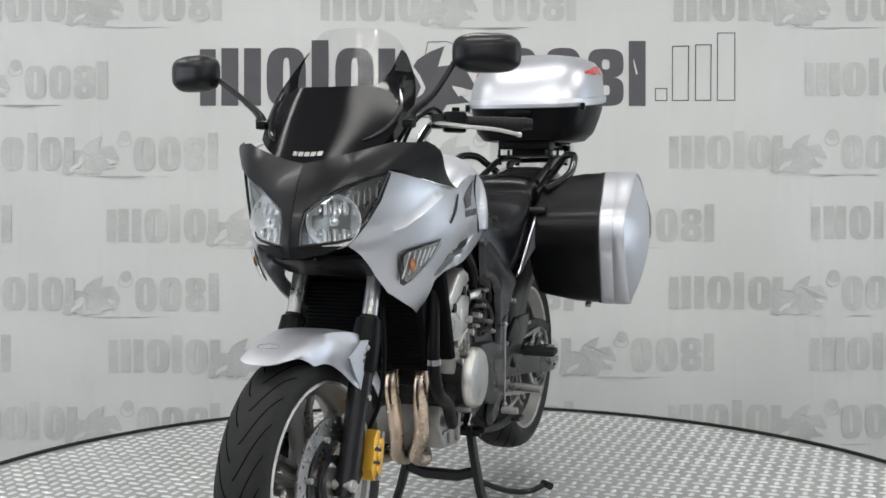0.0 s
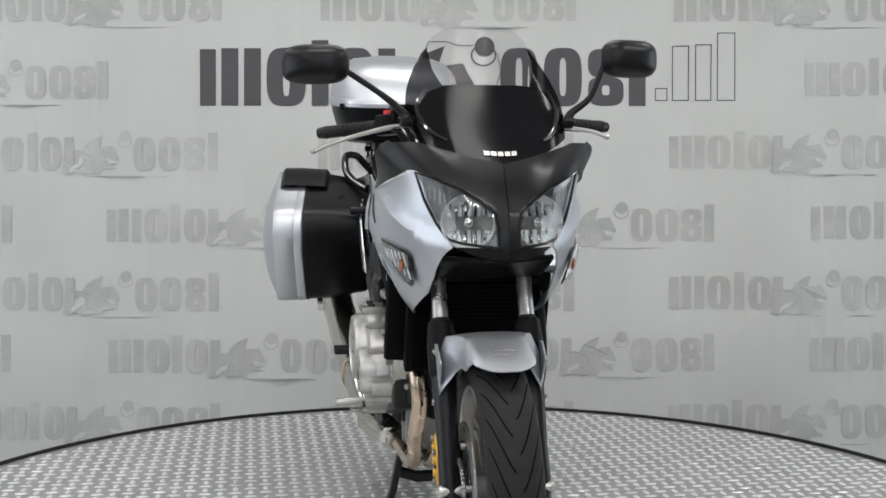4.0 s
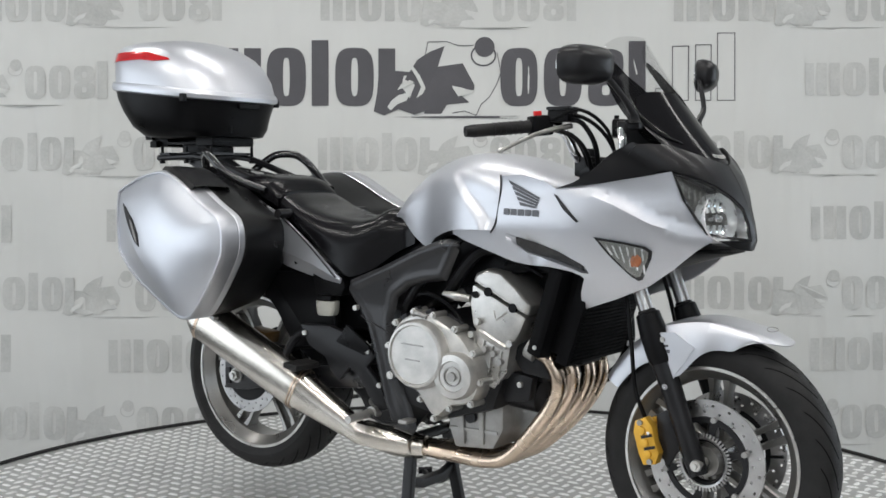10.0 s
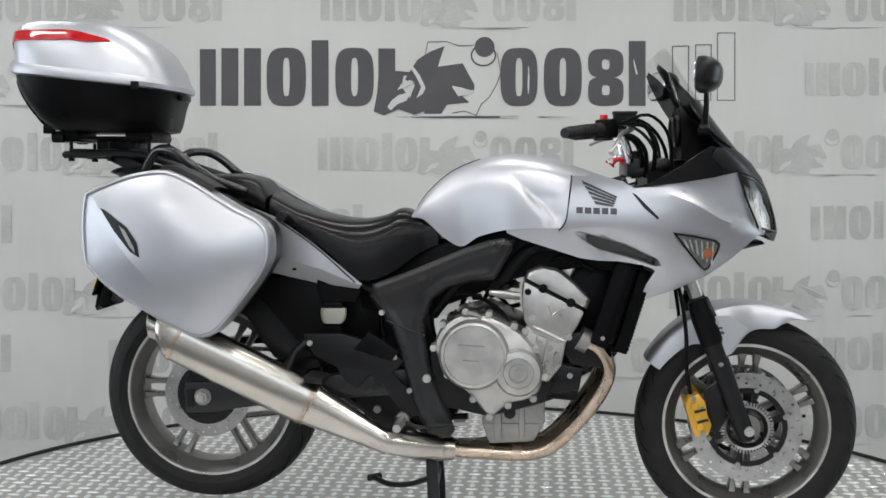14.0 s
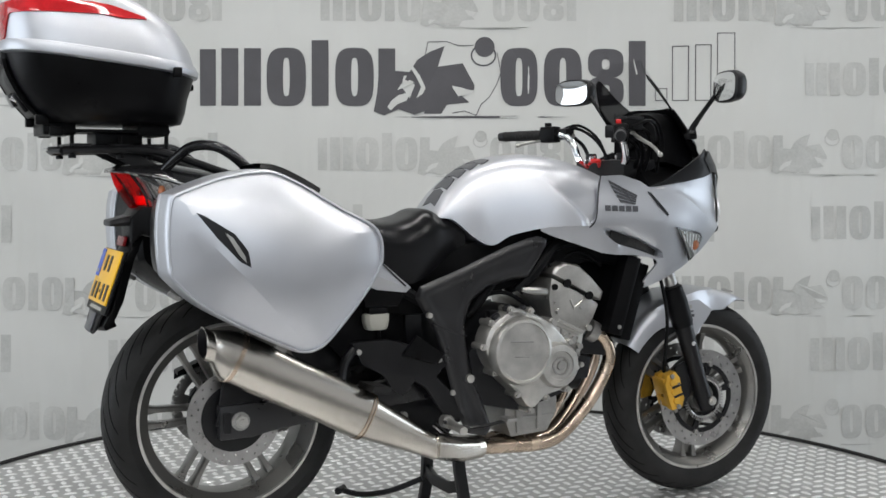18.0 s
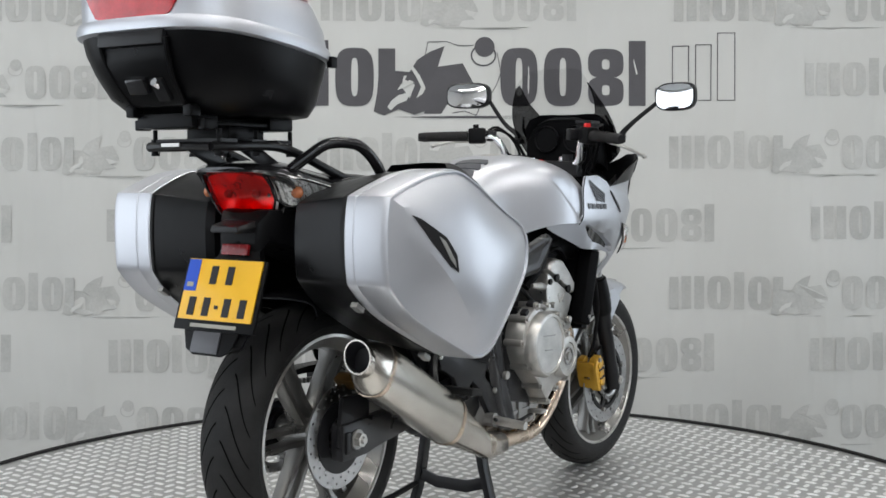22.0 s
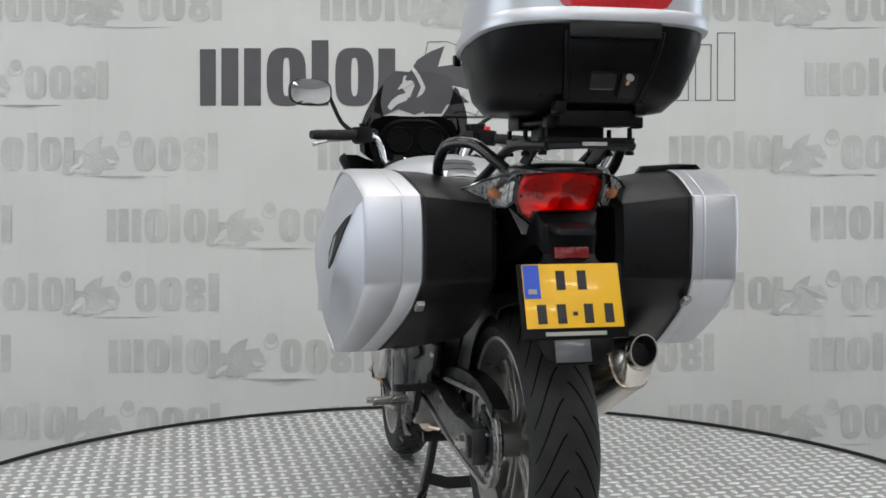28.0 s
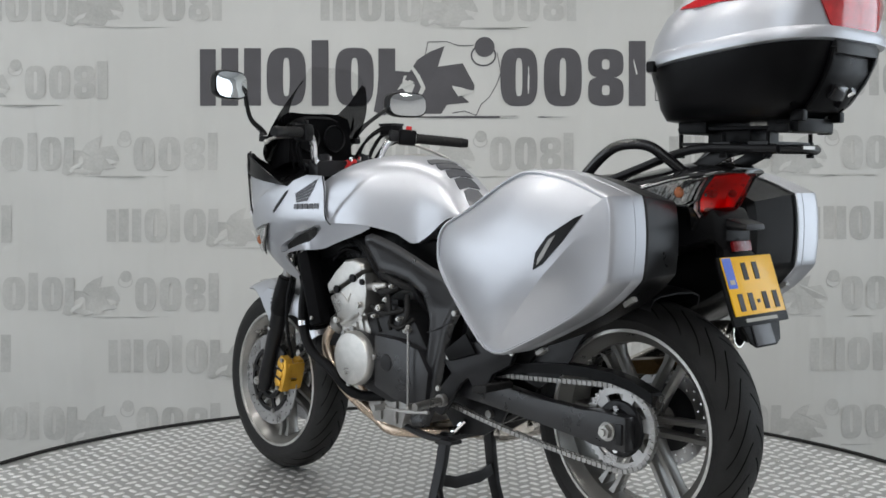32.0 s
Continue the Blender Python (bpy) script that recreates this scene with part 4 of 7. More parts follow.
part("chin", Shape().rings([[V3(x, y, z) for x, z in ((0.55, 0.74), (0.70, 0.745), (0.80, 0.775), (0.862, 0.79), (0.85, 0.80), (0.70, 0.79), (0.55, 0.78))] if abs(y) < 0.05 else [V3(x - 0.06, y, z) for x, z in ((0.55, 0.74), (0.70, 0.745), (0.78, 0.775), (0.81, 0.79), (0.80, 0.80), (0.70, 0.79), (0.55, 0.78))] for y in (-0.135, -0.04, 0.04, 0.135)]), BLACK_PLASTIC, fairing, bevel=0.004)
part("inner_cowl", Shape().rings([[V3(0.53 + 0.22 * k, y * (1 - 0.35 * k), z) for y, z in ((-0.17, 0.80), (-0.185, 0.94), (-0.12, 1.0), (0.12, 1.0), (0.185, 0.94), (0.17, 0.80))] for k in (0, 1)]), BLACK_PLASTIC, fairing)


# windscreen: smoked below, clear above
def screen_at(u, t, lift=0.0):
    """u -1..1 across, t 0 base to 1 top."""
    x = 0.822 - 0.225 * t - 0.012 * math.sin(math.pi * t)
    z = 1.0 + 0.315 * t
    hw = 0.172 + 0.016 * math.sin(math.pi * min(1, t * 1.1)) - 0.055 * t * t
    c = u * u
    return V3(x - 0.125 * c * (1 - 0.55 * t) + lift, u * hw, z + (0.055 * c * (1 - t) ** 1.2) - 0.03 * c * c * t)


def screen_sheet(outline, mat, label, name):
    return part(name, skin(outline, lambda u, t: screen_at(u, t), 0.003, 0.06), mat, fairing, label)


DARK_TOP = [(1, 0.88), (0.94, 0.90), (0.84, 0.80), (0.73, 0.66), (0.58, 0.53), (0.38, 0.545), (0, 0.55)]
MID = [(0.86, 0.0), (0.90, 0.16), (0.86, 0.34), (0.76, 0.47), (0.58, 0.53), (0.38, 0.545), (0.0, 0.55)]
screen_sheet([(-0.86, 0.0)] + MID + [(-u, t) for u, t in reversed(MID[1:-1])], SMOKE_BASE, "black lower part of the windscreen", "windscreen_base")
for s in (1, -1):
    wing = [(s * u, t) for u, t in [(1.0, 0.0), (1.0, 0.88), (0.94, 0.90), (0.84, 0.80), (0.73, 0.66), (0.58, 0.53), (0.76, 0.47), (0.86, 0.34), (0.90, 0.16), (0.86, 0.0)]]
    screen_sheet(wing if s > 0 else wing[::-1], DARK_SMOKE, "dark smoked wing of the windscreen", "screen_wing")
screen_sheet([(-u, t) for u, t in DARK_TOP[:-1]] + DARK_TOP[::-1] + [(1, 0.92), (0.9, 0.985), (0.7, 1.0), (-0.7, 1.0), (-0.9, 0.985), (-1, 0.92)], SMOKE, "lightly smoked clear windscreen", "windscreen")
for s in (1, -1):
    part("screen_vent", Shape().tube([screen_at(s * u, t, 0.003) for u, t in ((0.60, 0.10), (0.74, 0.12), (0.84, 0.20), (0.88, 0.34), (0.84, 0.50))], [0.002, 0.005, 0.006, 0.005, 0.002], 8, 4), GLOSS_BLACK, fairing, "raised gloss black vent lip on the screen")
for k in range(5):
    part("screen_badge", skin([(-0.21 + 0.086 * k, 0.045), (-0.144 + 0.086 * k, 0.045), (-0.144 + 0.086 * k, 0.073), (-0.21 + 0.086 * k, 0.073)], lambda u, t: screen_at(u, t, 0.004), 0.001, 0.2), ALLOY, fairing, "silver lettering as plain blocks")
def hoop(x, hw, z0, z1):
    """A round-shouldered arch across the bike, with a low dip in the middle of its top."""
    out = []
    for k in range(17):
        a = math.pi * k / 16
        c, q = math.cos(a), math.sin(a)
        out.append(V3(x, hw * c, z0 + (z1 - z0) * q ** 0.55 - 0.006 * math.exp(-(c / 0.3) ** 2)))
    return out


inst = part("instrument_panel", Shape().rings([hoop(*q) for q in ((0.628, 0.118, 1.02, 1.150), (0.622, 0.128, 1.015, 1.160), (0.640, 0.134, 1.01, 1.169), (0.68, 0.13, 1.0, 1.165), (0.74, 0.11, 0.99, 1.08))]), DULL_BLACK, fairing, "black instrument pod with a rounded hood", angle=50)
for y, r in ((-0.052, 0.038), (0.052, 0.038)):
    part("dial", Shape().lathe([(0.0, 0.0), (r, 0.0), (r + 0.003, -0.005), (r + 0.003, 0.004)], (0.620, y, 1.092), "x", 28), DULL_BLACK, inst, "dark round dial")
    part("dial_ring", Shape().lathe([(r + 0.001, -0.002), (r + 0.004, -0.007), (r + 0.006, 0.0)], (0.620, y, 1.092), "x", 28, True), BLACK_PAINT, inst)


# mirrors
def mirror_head(s):
    rings = []
    c = V3(0.632, 0.347, 1.243) if s > 0 else V3(0.652, -0.381, 1.216)
    for dx, k in ((-0.026, 0.90), (-0.022, 1.0), (-0.008, 1.02), (0.011, 0.9), (0.025, 0.66), (0.032, 0.3)):
        rings.append([c + V3(dx + 0.002 * math.sin(a) * k - 0.019 * k * math.copysign(abs(math.cos(a)) ** 0.62, math.cos(a)), s * (0.072 * k * math.copysign(abs(math.cos(a)) ** 0.62, math.cos(a))), 0.043 * k * math.copysign(abs(math.sin(a)) ** 0.62, math.sin(a))) for a in (2 * math.pi * j / 28 for j in range(28))])
    return Shape().rings(rings), c


for s in (1, -1):
    sh, c = mirror_head(s)
    stem = part("mirror", Shape().tube([(0.672, s * 0.188, 1.098), (0.672, s * 0.195, 1.115), (0.668, s * 0.24, 1.152), tuple(c + V3(0.004, -s * 0.066, -0.014))], [0.015, 0.009, 0.007, 0.0065], 10), BLACK_PAINT, bike, "black rear-view mirror on a thin stem")
    part("mirror_housing", sh, BLACK_PAINT, stem)
    part("mirror_foot", Shape().box((0.672, s * 0.183, 1.088), (0.03, 0.026, 0.018)), BLACK_PLASTIC, stem, bevel=0.005)
    gl = [c + V3(-0.0275 + 0.002 * math.sin(a) * 0.85 - 0.0174 * math.copysign(abs(math.cos(a)) ** 0.62, math.cos(a)), s * 0.066 * math.copysign(abs(math.cos(a)) ** 0.62, math.cos(a)), 0.038 * math.copysign(abs(math.sin(a)) ** 0.62, math.sin(a))) for a in (2 * math.pi * j / 28 for j in range(28))]
    mid = sum(gl, V3(0, 0, 0)) / len(gl)
    part("mirror_glass", Shape().rings([[p + V3(0.003, 0, 0) for p in gl]] + [[mid + (p - mid) * k - V3(0.0045 * (1 - k * k), 0, 0) for p in gl] for k in (1.0, 0.8, 0.6, 0.4, 0.2)]), MIRROR, stem, "slightly domed mirror glass", angle=50)

# ---- tank ----
TOP = [(-0.095, 0.868), (-0.053, 0.928), (0.01, 0.983), (0.088, 1.017), (0.166, 1.033), (0.244, 1.028), (0.322, 1.009), (0.40, 0.982), (0.46, 0.962)]
LOW = [(-0.095, 0.86), (-0.06, 0.855), (0.0, 0.805), (0.045, 0.785), (0.091, 0.812), (0.179, 0.834), (0.295, 0.838), (0.46, 0.842)]
TW = [(-0.095, 0.085), (-0.05, 0.11), (0.02, 0.142), (0.1, 0.184), (0.2, 0.218), (0.28, 0.232), (0.335, 0.229), (0.4, 0.206), (0.46, 0.175)]


def tank_ring(x):
    zt, zb, w = lerp_table(TOP, x), lerp_table(LOW, x), lerp_table(TW, x)
    out = []
    zs = zb + (zt - zb) * 0.5
    n = 64
    for k in range(n + 1):
        a = math.pi * k / n
        c, s_ = math.cos(a), math.sin(a)
        y = w * math.copysign(abs(c) ** 0.62, c)
        z = zb + (zt - zb) * abs(s_) ** 0.66
        # knee hollow in the flank, behind the shoulder
        v = abs(s_)
        y *= 1 - 0.14 * math.exp(-((x - 0.06) / 0.09) ** 2) * (1 - v) ** 0.5
        # fold running down and forwards across the flank
        e = ramp01((x - 0.174) * 0.71 + (z - 0.969) * 0.70 + 0.006, 0.013)
        y -= math.copysign(0.019 * e * ramp01(0.985 - z, 0.07) * ramp01(0.40 - x, 0.12), y) * ramp01(abs(y), 0.03)
        out.append(V3(x, y, z))
    return out


tank = part("fuel_tank", Shape().rings([tank_ring(-0.095 + 0.555 * i / 110) for i in range(111)]), SILVER, bike, "silver metallic fuel tank", angle=50)
part("filler_cap", Shape().lathe([(0.0, 0.008), (0.03, 0.008), (0.038, 0.003), (0.04, -0.01), (0.0, -0.01)], (0.18, 0, 1.028), "z", 28), ALLOY, tank, "bright filler cap")


def tank_z(x, y):
    zt, zb, w = lerp_table(TOP, x), lerp_table(LOW, x), lerp_table(TW, x)
    c = min(1.0, abs(y) / w) ** (1 / 0.62)
    return zb + (zt - zb) * max(0.0, 1 - c * c) ** 0.33


for k in range(5):
    x = -0.082 + 0.034 * k
    wd = 0.036 + 0.004 * k
    part("tank_pad", skin([(x, -wd), (x + 0.012, -wd), (x + 0.030, -wd * 0.8), (x + 0.036, 0), (x + 0.030, wd * 0.8), (x + 0.012, wd), (x, wd), (x + 0.006, 0)], lambda a, b: V3(a, b, tank_z(a, b) + 0.003), 0.003, 0.012), DARK_PRINT, tank, "dark grey tank pad piece")
for s in (1, -1):
    part("panel_gap", Shape().tube([side(x, z, s, 0.001) for x, z in ((0.332, 0.975), (0.328, 0.93), (0.318, 0.858), (0.30, 0.832))], 0.002, 6), INK, tank)

# ---- seat ----
STOP = [(-0.74, 0.96), (-0.70, 0.975), (-0.575, 0.977), (-0.511, 0.963), (-0.48, 0.929), (-0.448, 0.912), (-0.401, 0.889), (-0.306, 0.862), (-0.226, 0.855), (-0.163, 0.868), (-0.128, 0.884), (-0.10, 0.88), (-0.085, 0.87)]
SBOT = [(-0.74, 0.93), (-0.6, 0.925), (-0.5, 0.89), (-0.45, 0.86), (-0.40, 0.83), (-0.30, 0.76), (-0.226, 0.695), (-0.15, 0.71), (-0.07, 0.765), (0.01, 0.80)]
SW = [(-0.74, 0.07), (-0.68, 0.10), (-0.58, 0.128), (-0.48, 0.14), (-0.38, 0.155), (-0.28, 0.16), (-0.2, 0.15), (-0.12, 0.125), (-0.05, 0.10)]


def seat_ring(x, edge=1.0):
    zt, zb, w = lerp_table(STOP, x), lerp_table(SBOT, x), lerp_table(SW, x)
    out = []
    for k in range(49):
        a = math.pi * k / 48
        c, s_ = math.cos(a), math.sin(a)
        out.append(V3(x, w * edge * math.copysign(abs(c) ** 0.55, c), zb + (zt - zb) * (1 - (1 - edge) * 0.3) * abs(s_) ** 0.52))
    return out


def seat_run(x0, x1, n):
    rs = [seat_ring(x0, 0.86)] + [seat_ring(x0 + (x1 - x0) * i / n + (0.004 if i == 0 else 0)) for i in range(n + 1)] + [seat_ring(x1 + 0.004, 0.86)]
    return Shape().rings(rs)


part("rider_seat", seat_run(-0.475, -0.02, 44), LEATHER, bike, "black vinyl rider seat", angle=55)
part("pillion_seat", seat_run(-0.735, -0.485, 24), LEATHER, bike, "black vinyl pillion seat", angle=55)

# ---- tail ----
TCREASE = [(-0.66, 0.84), (-0.56, 0.797), (-0.469, 0.764), (-0.329, 0.725), (-0.235, 0.687)]
TAILY = [(-0.86, 0.07), (-0.7, 0.11), (-0.55, 0.15), (-0.4, 0.172), (-0.22, 0.178)]
for s in (1, -1):
    ty = lambda x, z: V3(x, s * (lerp_table(TAILY, x) - 0.75 * max(0.0, lerp_table(TCREASE, x) - z)), z)
    part("tail_panel", skin([(-0.74, 0.925), (-0.68, 0.93), (-0.55, 0.90), (-0.45, 0.862), (-0.344, 0.790), (-0.218, 0.685), (-0.228, 0.672), (-0.345, 0.685), (-0.466, 0.71), (-0.6, 0.78), (-0.70, 0.85)], ty, 0.005, 0.02, 12, 0.0, [TCREASE]), SILVER, bike, "silver side panel under the seat")
    part("panel_seam", Shape().tube([V3(0, s * 0.003, 0) + ty(x, z) for x, z in ((-0.45, 0.858), (-0.344, 0.786), (-0.235, 0.69))], 0.0022, 6), INK, bike)
def arch(x, w, z0, z1, n=14, p=0.7):
    return [V3(x, CY - w, z0)] + [V3(x, CY + w * math.copysign(abs(c) ** p, c), z0 + (z1 - z0) * abs(q) ** p) for c, q in ((-math.cos(math.pi * k / n), math.sin(math.pi * k / n)) for k in range(n + 1))] + [V3(x, CY + w, z0)]


CY = 0.016  # tail and carrier sit a little to the left
tail = part("tail_cowl", Shape().rings([arch(*a) for a in ((-0.58, 0.135, 0.86, 0.95), (-0.70, 0.14, 0.87, 0.985), (-0.79, 0.145, 0.89, 1.0), (-0.83, 0.135, 0.93, 1.006), (-0.87, 0.12, 0.958, 1.004), (-0.915, 0.098, 0.976, 0.998), (-0.938, 0.07, 0.979, 0.99))]), GLOSS_BLACK, bike, "black tail cowl", angle=50)


def tail_at(u, z, lift=0.0):
    """Rounded rear of the tail, u -1..1 across."""
    return V3(-0.932 + 0.6 * (0.978 - z) + 0.10 * abs(u) ** 2.2 - lift, CY + 0.168 * u, z)


LAMP = [(-0.52, 0.976), (0, 0.981), (0.52, 0.976), (0.555, 0.948), (0.545, 0.92), (0.47, 0.894), (0.34, 0.877), (0.16, 0.871), (-0.16, 0.871), (-0.34, 0.877), (-0.47, 0.894), (-0.545, 0.92), (-0.555, 0.948)]


def bowl(u, z):
    """Two hollow reflectors side by side inside the tail lamp."""
    d = math.hypot((abs(u) - 0.24) * 0.168 / 0.045, (z - 0.932) / 0.04)
    return tail_at(u, z, -0.012 - 0.028 * max(0.0, 1 - d * d))


lamp = part("tail_lamp", skin(LAMP, bowl, 0.004, 0.012), LAMP_BOWL, tail, "glossy red tail lamp with two reflector bowls")
part("lens", skin(LAMP, lambda u, z: tail_at(u, z, 0.012 * max(0.0, 1 - (u / 0.56) ** 2 - ((z - 0.926) / 0.056) ** 2)), 0.002, 0.02), RED_PANE, lamp, "red lens")
part("lens_rim", Shape().tube([tail_at(u, z, 0.0) for u, z in LAMP + LAMP[:1]], 0.003, 6, 1), GLOSS_BLACK, lamp)
for s in (1, -1):
    part("bulb", Shape().ball(tuple(tail_at(s * 0.24, 0.932, -0.026)), 0.010), WHITE_PLASTIC, lamp)
    o = [(0.56, 0.974), (0.70, 0.972), (0.90, 0.962), (1.14, 0.94), (1.0, 0.92), (0.84, 0.906), (0.64, 0.906), (0.565, 0.918), (0.575, 0.945)]
    o = o if s > 0 else [(-a, b) for a, b in reversed(o)]
    ri = part("rear_indicator", skin(o, lambda u, z: tail_at(u, z, -0.016), 0.004, 0.03), RIBBED, tail, "rear indicator with clear lens")
    part("bulb", Shape().ball(tuple(tail_at(s * 0.76, 0.936, -0.010)), 0.014, 12, (0.6, 1.2, 1.0)), AMBER, ri, "amber bulb")
    for k in range(8):
        part("reflector_rib", Shape().tube([tail_at(s * (0.62 + 0.045 * k), 0.915, -0.014), tail_at(s * (0.62 + 0.045 * k), 0.962 - 0.002 * k, -0.014)], 0.0018, 5, 1), ALLOY_DARK if k % 3 == 0 else LAMP_BOWL, ri)
    part("lens", skin(o, lambda u, z: tail_at(u, z, 0.002), 0.002, 0.03), CLEAR, ri, "clear lens")
    part("lens_rim", Shape().tube([tail_at(u, z, 0.0) for u, z in o + o[:1]], 0.0025, 6, 1), GLOSS_BLACK, ri)
    part("lamp_screw", Shape().cyl(tuple(tail_at(s * 0.50, 0.93, 0.0)), tuple(tail_at(s * 0.50, 0.93, 0.003)), 0.004, n=8), INK, tail)
part("lamp_surround", skin([(-0.60, 0.905), (-0.47, 0.886), (-0.34, 0.87), (0.34, 0.87), (0.47, 0.886), (0.60, 0.905), (0.40, 0.848), (-0.40, 0.848)], lambda u, z: tail_at(u, z, -0.006), 0.02, 0.04), GLOSS_BLACK, tail, "gloss black panel under the lamp")
# under-tail, number plate holder
und = part("under_tail", Shape().rings([[V3(x, -w, z0), V3(x, -w, z1), V3(x, w, z1), V3(x, w, z0)] for x, w, z0, z1 in ((-0.46, 0.10, 0.70, 0.80), (-0.7, 0.09, 0.78, 0.90), (-0.88, 0.07, 0.83, 0.90), (-0.905, 0.055, 0.80, 0.87))]), BLACK_PLASTIC, bike, "black under-tail and plate bracket", bevel=0.01)
part("plate_arm", Shape().rings([[V3(x, -w, z), V3(x - 0.012, 0, z - 0.004), V3(x, w, z), V3(x + 0.03, w * 0.8, z + 0.01), V3(x + 0.03, -w * 0.8, z + 0.01)] for x, w, z in ((-0.885, 0.055, 0.86), (-0.905, 0.06, 0.80), (-0.93, 0.095, 0.76), (-0.955, 0.085, 0.66), (-0.975, 0.07, 0.612), (-0.965, 0.055, 0.60))]), BLACK_PLASTIC, und, bevel=0.006)
part("reflector", Shape().box((-0.914, 0, 0.813), (0.008, 0.075, 0.024), Matrix.Rotation(radians(12), 4, "Y")), RED_DULL, und, "small dark red reflector", bevel=0.002)
part("plate_lamp", Shape().rings([[V3(-0.90 - 0.05 * k, y * w, z) for y, z in ((-1, 0.862 - 0.008 * k), (-0.9, 0.876 - 0.012 * k), (0.9, 0.876 - 0.012 * k), (1, 0.862 - 0.008 * k), (0.9, 0.850), (-0.9, 0.850))] for k, w in ((0, 0.05), (0.8, 0.045), (1, 0.04))]), BLACK_PAINT, und, "black plate lamp housing", bevel=0.002)
NP = Matrix.Translation(V3(-0.948, 0.010, 0.722)) @ Matrix.Rotation(radians(19), 4, "Y")
plate = part("number_plate", Shape().box((0, 0, -0.006), (0.008, 0.228, 0.158)).move(NP), BLACK_PLASTIC, bike, "yellow number plate with blue band in a black holder", bevel=0.003)
part("plate_face", Shape().box((-0.006, -0.0, 0.004), (0.004, 0.208, 0.134)).move(NP), YELLOW, plate, "yellow reflective plate", bevel=0.001)
part("plate_band", Shape().box((-0.0085, 0.086, 0.034), (0.002, 0.034, 0.07)).move(NP), BLUE, plate, "blue band")
part("band_mark", Shape().box((-0.010, 0.086, 0.013), (0.001, 0.018, 0.010)).move(NP), WHITE_PLASTIC, plate)
part("holder_strip", Shape().box((-0.0045, 0, -0.0745), (0.002, 0.13, 0.008)).move(NP), WHITE_PLASTIC, plate, "white lettered strip as a plain bar")
part("plate_flap", Shape().rings([[NP @ V3(x, 0.004 + y, z) for y, z in ((-0.078, -0.084), (-0.062, -0.125), (-0.04, -0.137), (0.04, -0.137), (0.062, -0.125), (0.078, -0.084))] for x in (0.004, -0.002)]), BLACK_PLASTIC, plate, "black flap under the plate", bevel=0.002)
part("flap_panel", Shape().box((-0.004, 0.011, -0.110), (0.004, 0.076, 0.046)).move(NP), DARK_PRINT, plate, "grey panel of the flap", bevel=0.001)
for y, z in ((0.024, 0.036), (-0.022, 0.036), (0.070, -0.034), (0.028, -0.034), (-0.030, -0.034), (-0.074, -0.034)):
    part("plate_bar", Shape().box((-0.0085, y, z), (0.002, 0.019, 0.04)).move(NP), INK, plate)
part("plate_bar", Shape().box((-0.0085, -0.001, -0.034), (0.002, 0.01, 0.008)).move(NP), INK, plate)
# rear hugger guard over the tyre
hr = []
for i in range(25):
    a = radians(14) + radians(92) * i / 24
    deep = 0.115 - 0.085 * ramp01(a - radians(45), radians(55)) - 0.05 * ramp01(radians(28) - a, radians(14))
    hr.append([V3(RX + r * math.cos(a), RY + y, RZ + r * math.sin(a)) for y, r in ((-0.098, 0.328 - deep), (-0.1, 0.318 - 0.3 * deep), (-0.094, 0.326), (-0.07, 0.335), (0, 0.339), (0.07, 0.335), (0.094, 0.326), (0.1, 0.318 - 0.3 * deep), (0.098, 0.328 - deep))])
bm = bmesh.new()
hv = [[bm.verts.new(p) for p in row] for row in hr]
for q, w in zip(hv, hv[1:]):
    for k in range(8):
        bm.faces.new((q[k], q[k + 1], w[k + 1], w[k]))
bmesh.ops.recalc_face_normals(bm, faces=bm.faces)
thicken(bm, 0.004)
part("rear_mudguard", finish(bm, 50), BLACK_PAINT, bike, "black rear mudguard over the tyre")
part("inner_mudguard", Shape().rings([[V3(x, -0.085, z), V3(x, 0, z + 0.02), V3(x, 0.085, z)] for x, z in ((-0.40, 0.55), (-0.38, 0.65), (-0.44, 0.72), (-0.6, 0.78), (-0.72, 0.81))], False, False, False), BLACK_PLASTIC, bike)

# ---- grab rails, carrier, top case ----
for s in (1, -1):
    part("grab_rail", Shape().tube([(-0.83, CY + s * 0.10, 0.985), (-0.805, CY + s * 0.13, 1.015), (-0.775, CY + s * 0.16, 1.041), (-0.73, CY + s * 0.197, 1.041), (-0.69, CY + s * 0.208, 1.018), (-0.65, CY + s * 0.206, 0.985), (-0.60, CY + s * 0.185, 0.955), (-0.54, CY + s * 0.15, 0.93)], 0.0125, 12, 5), GLOSS_BLACK, bike, "black tubular grab rail")
rack = part("luggage_rack", Shape().tube([(-1.06, CY - 0.085, 1.03), (-1.075, CY, 1.032), (-1.06, CY + 0.085, 1.03)], 0.009, 8, 4), BLACK_PAINT, bike, "black tubular luggage rack")
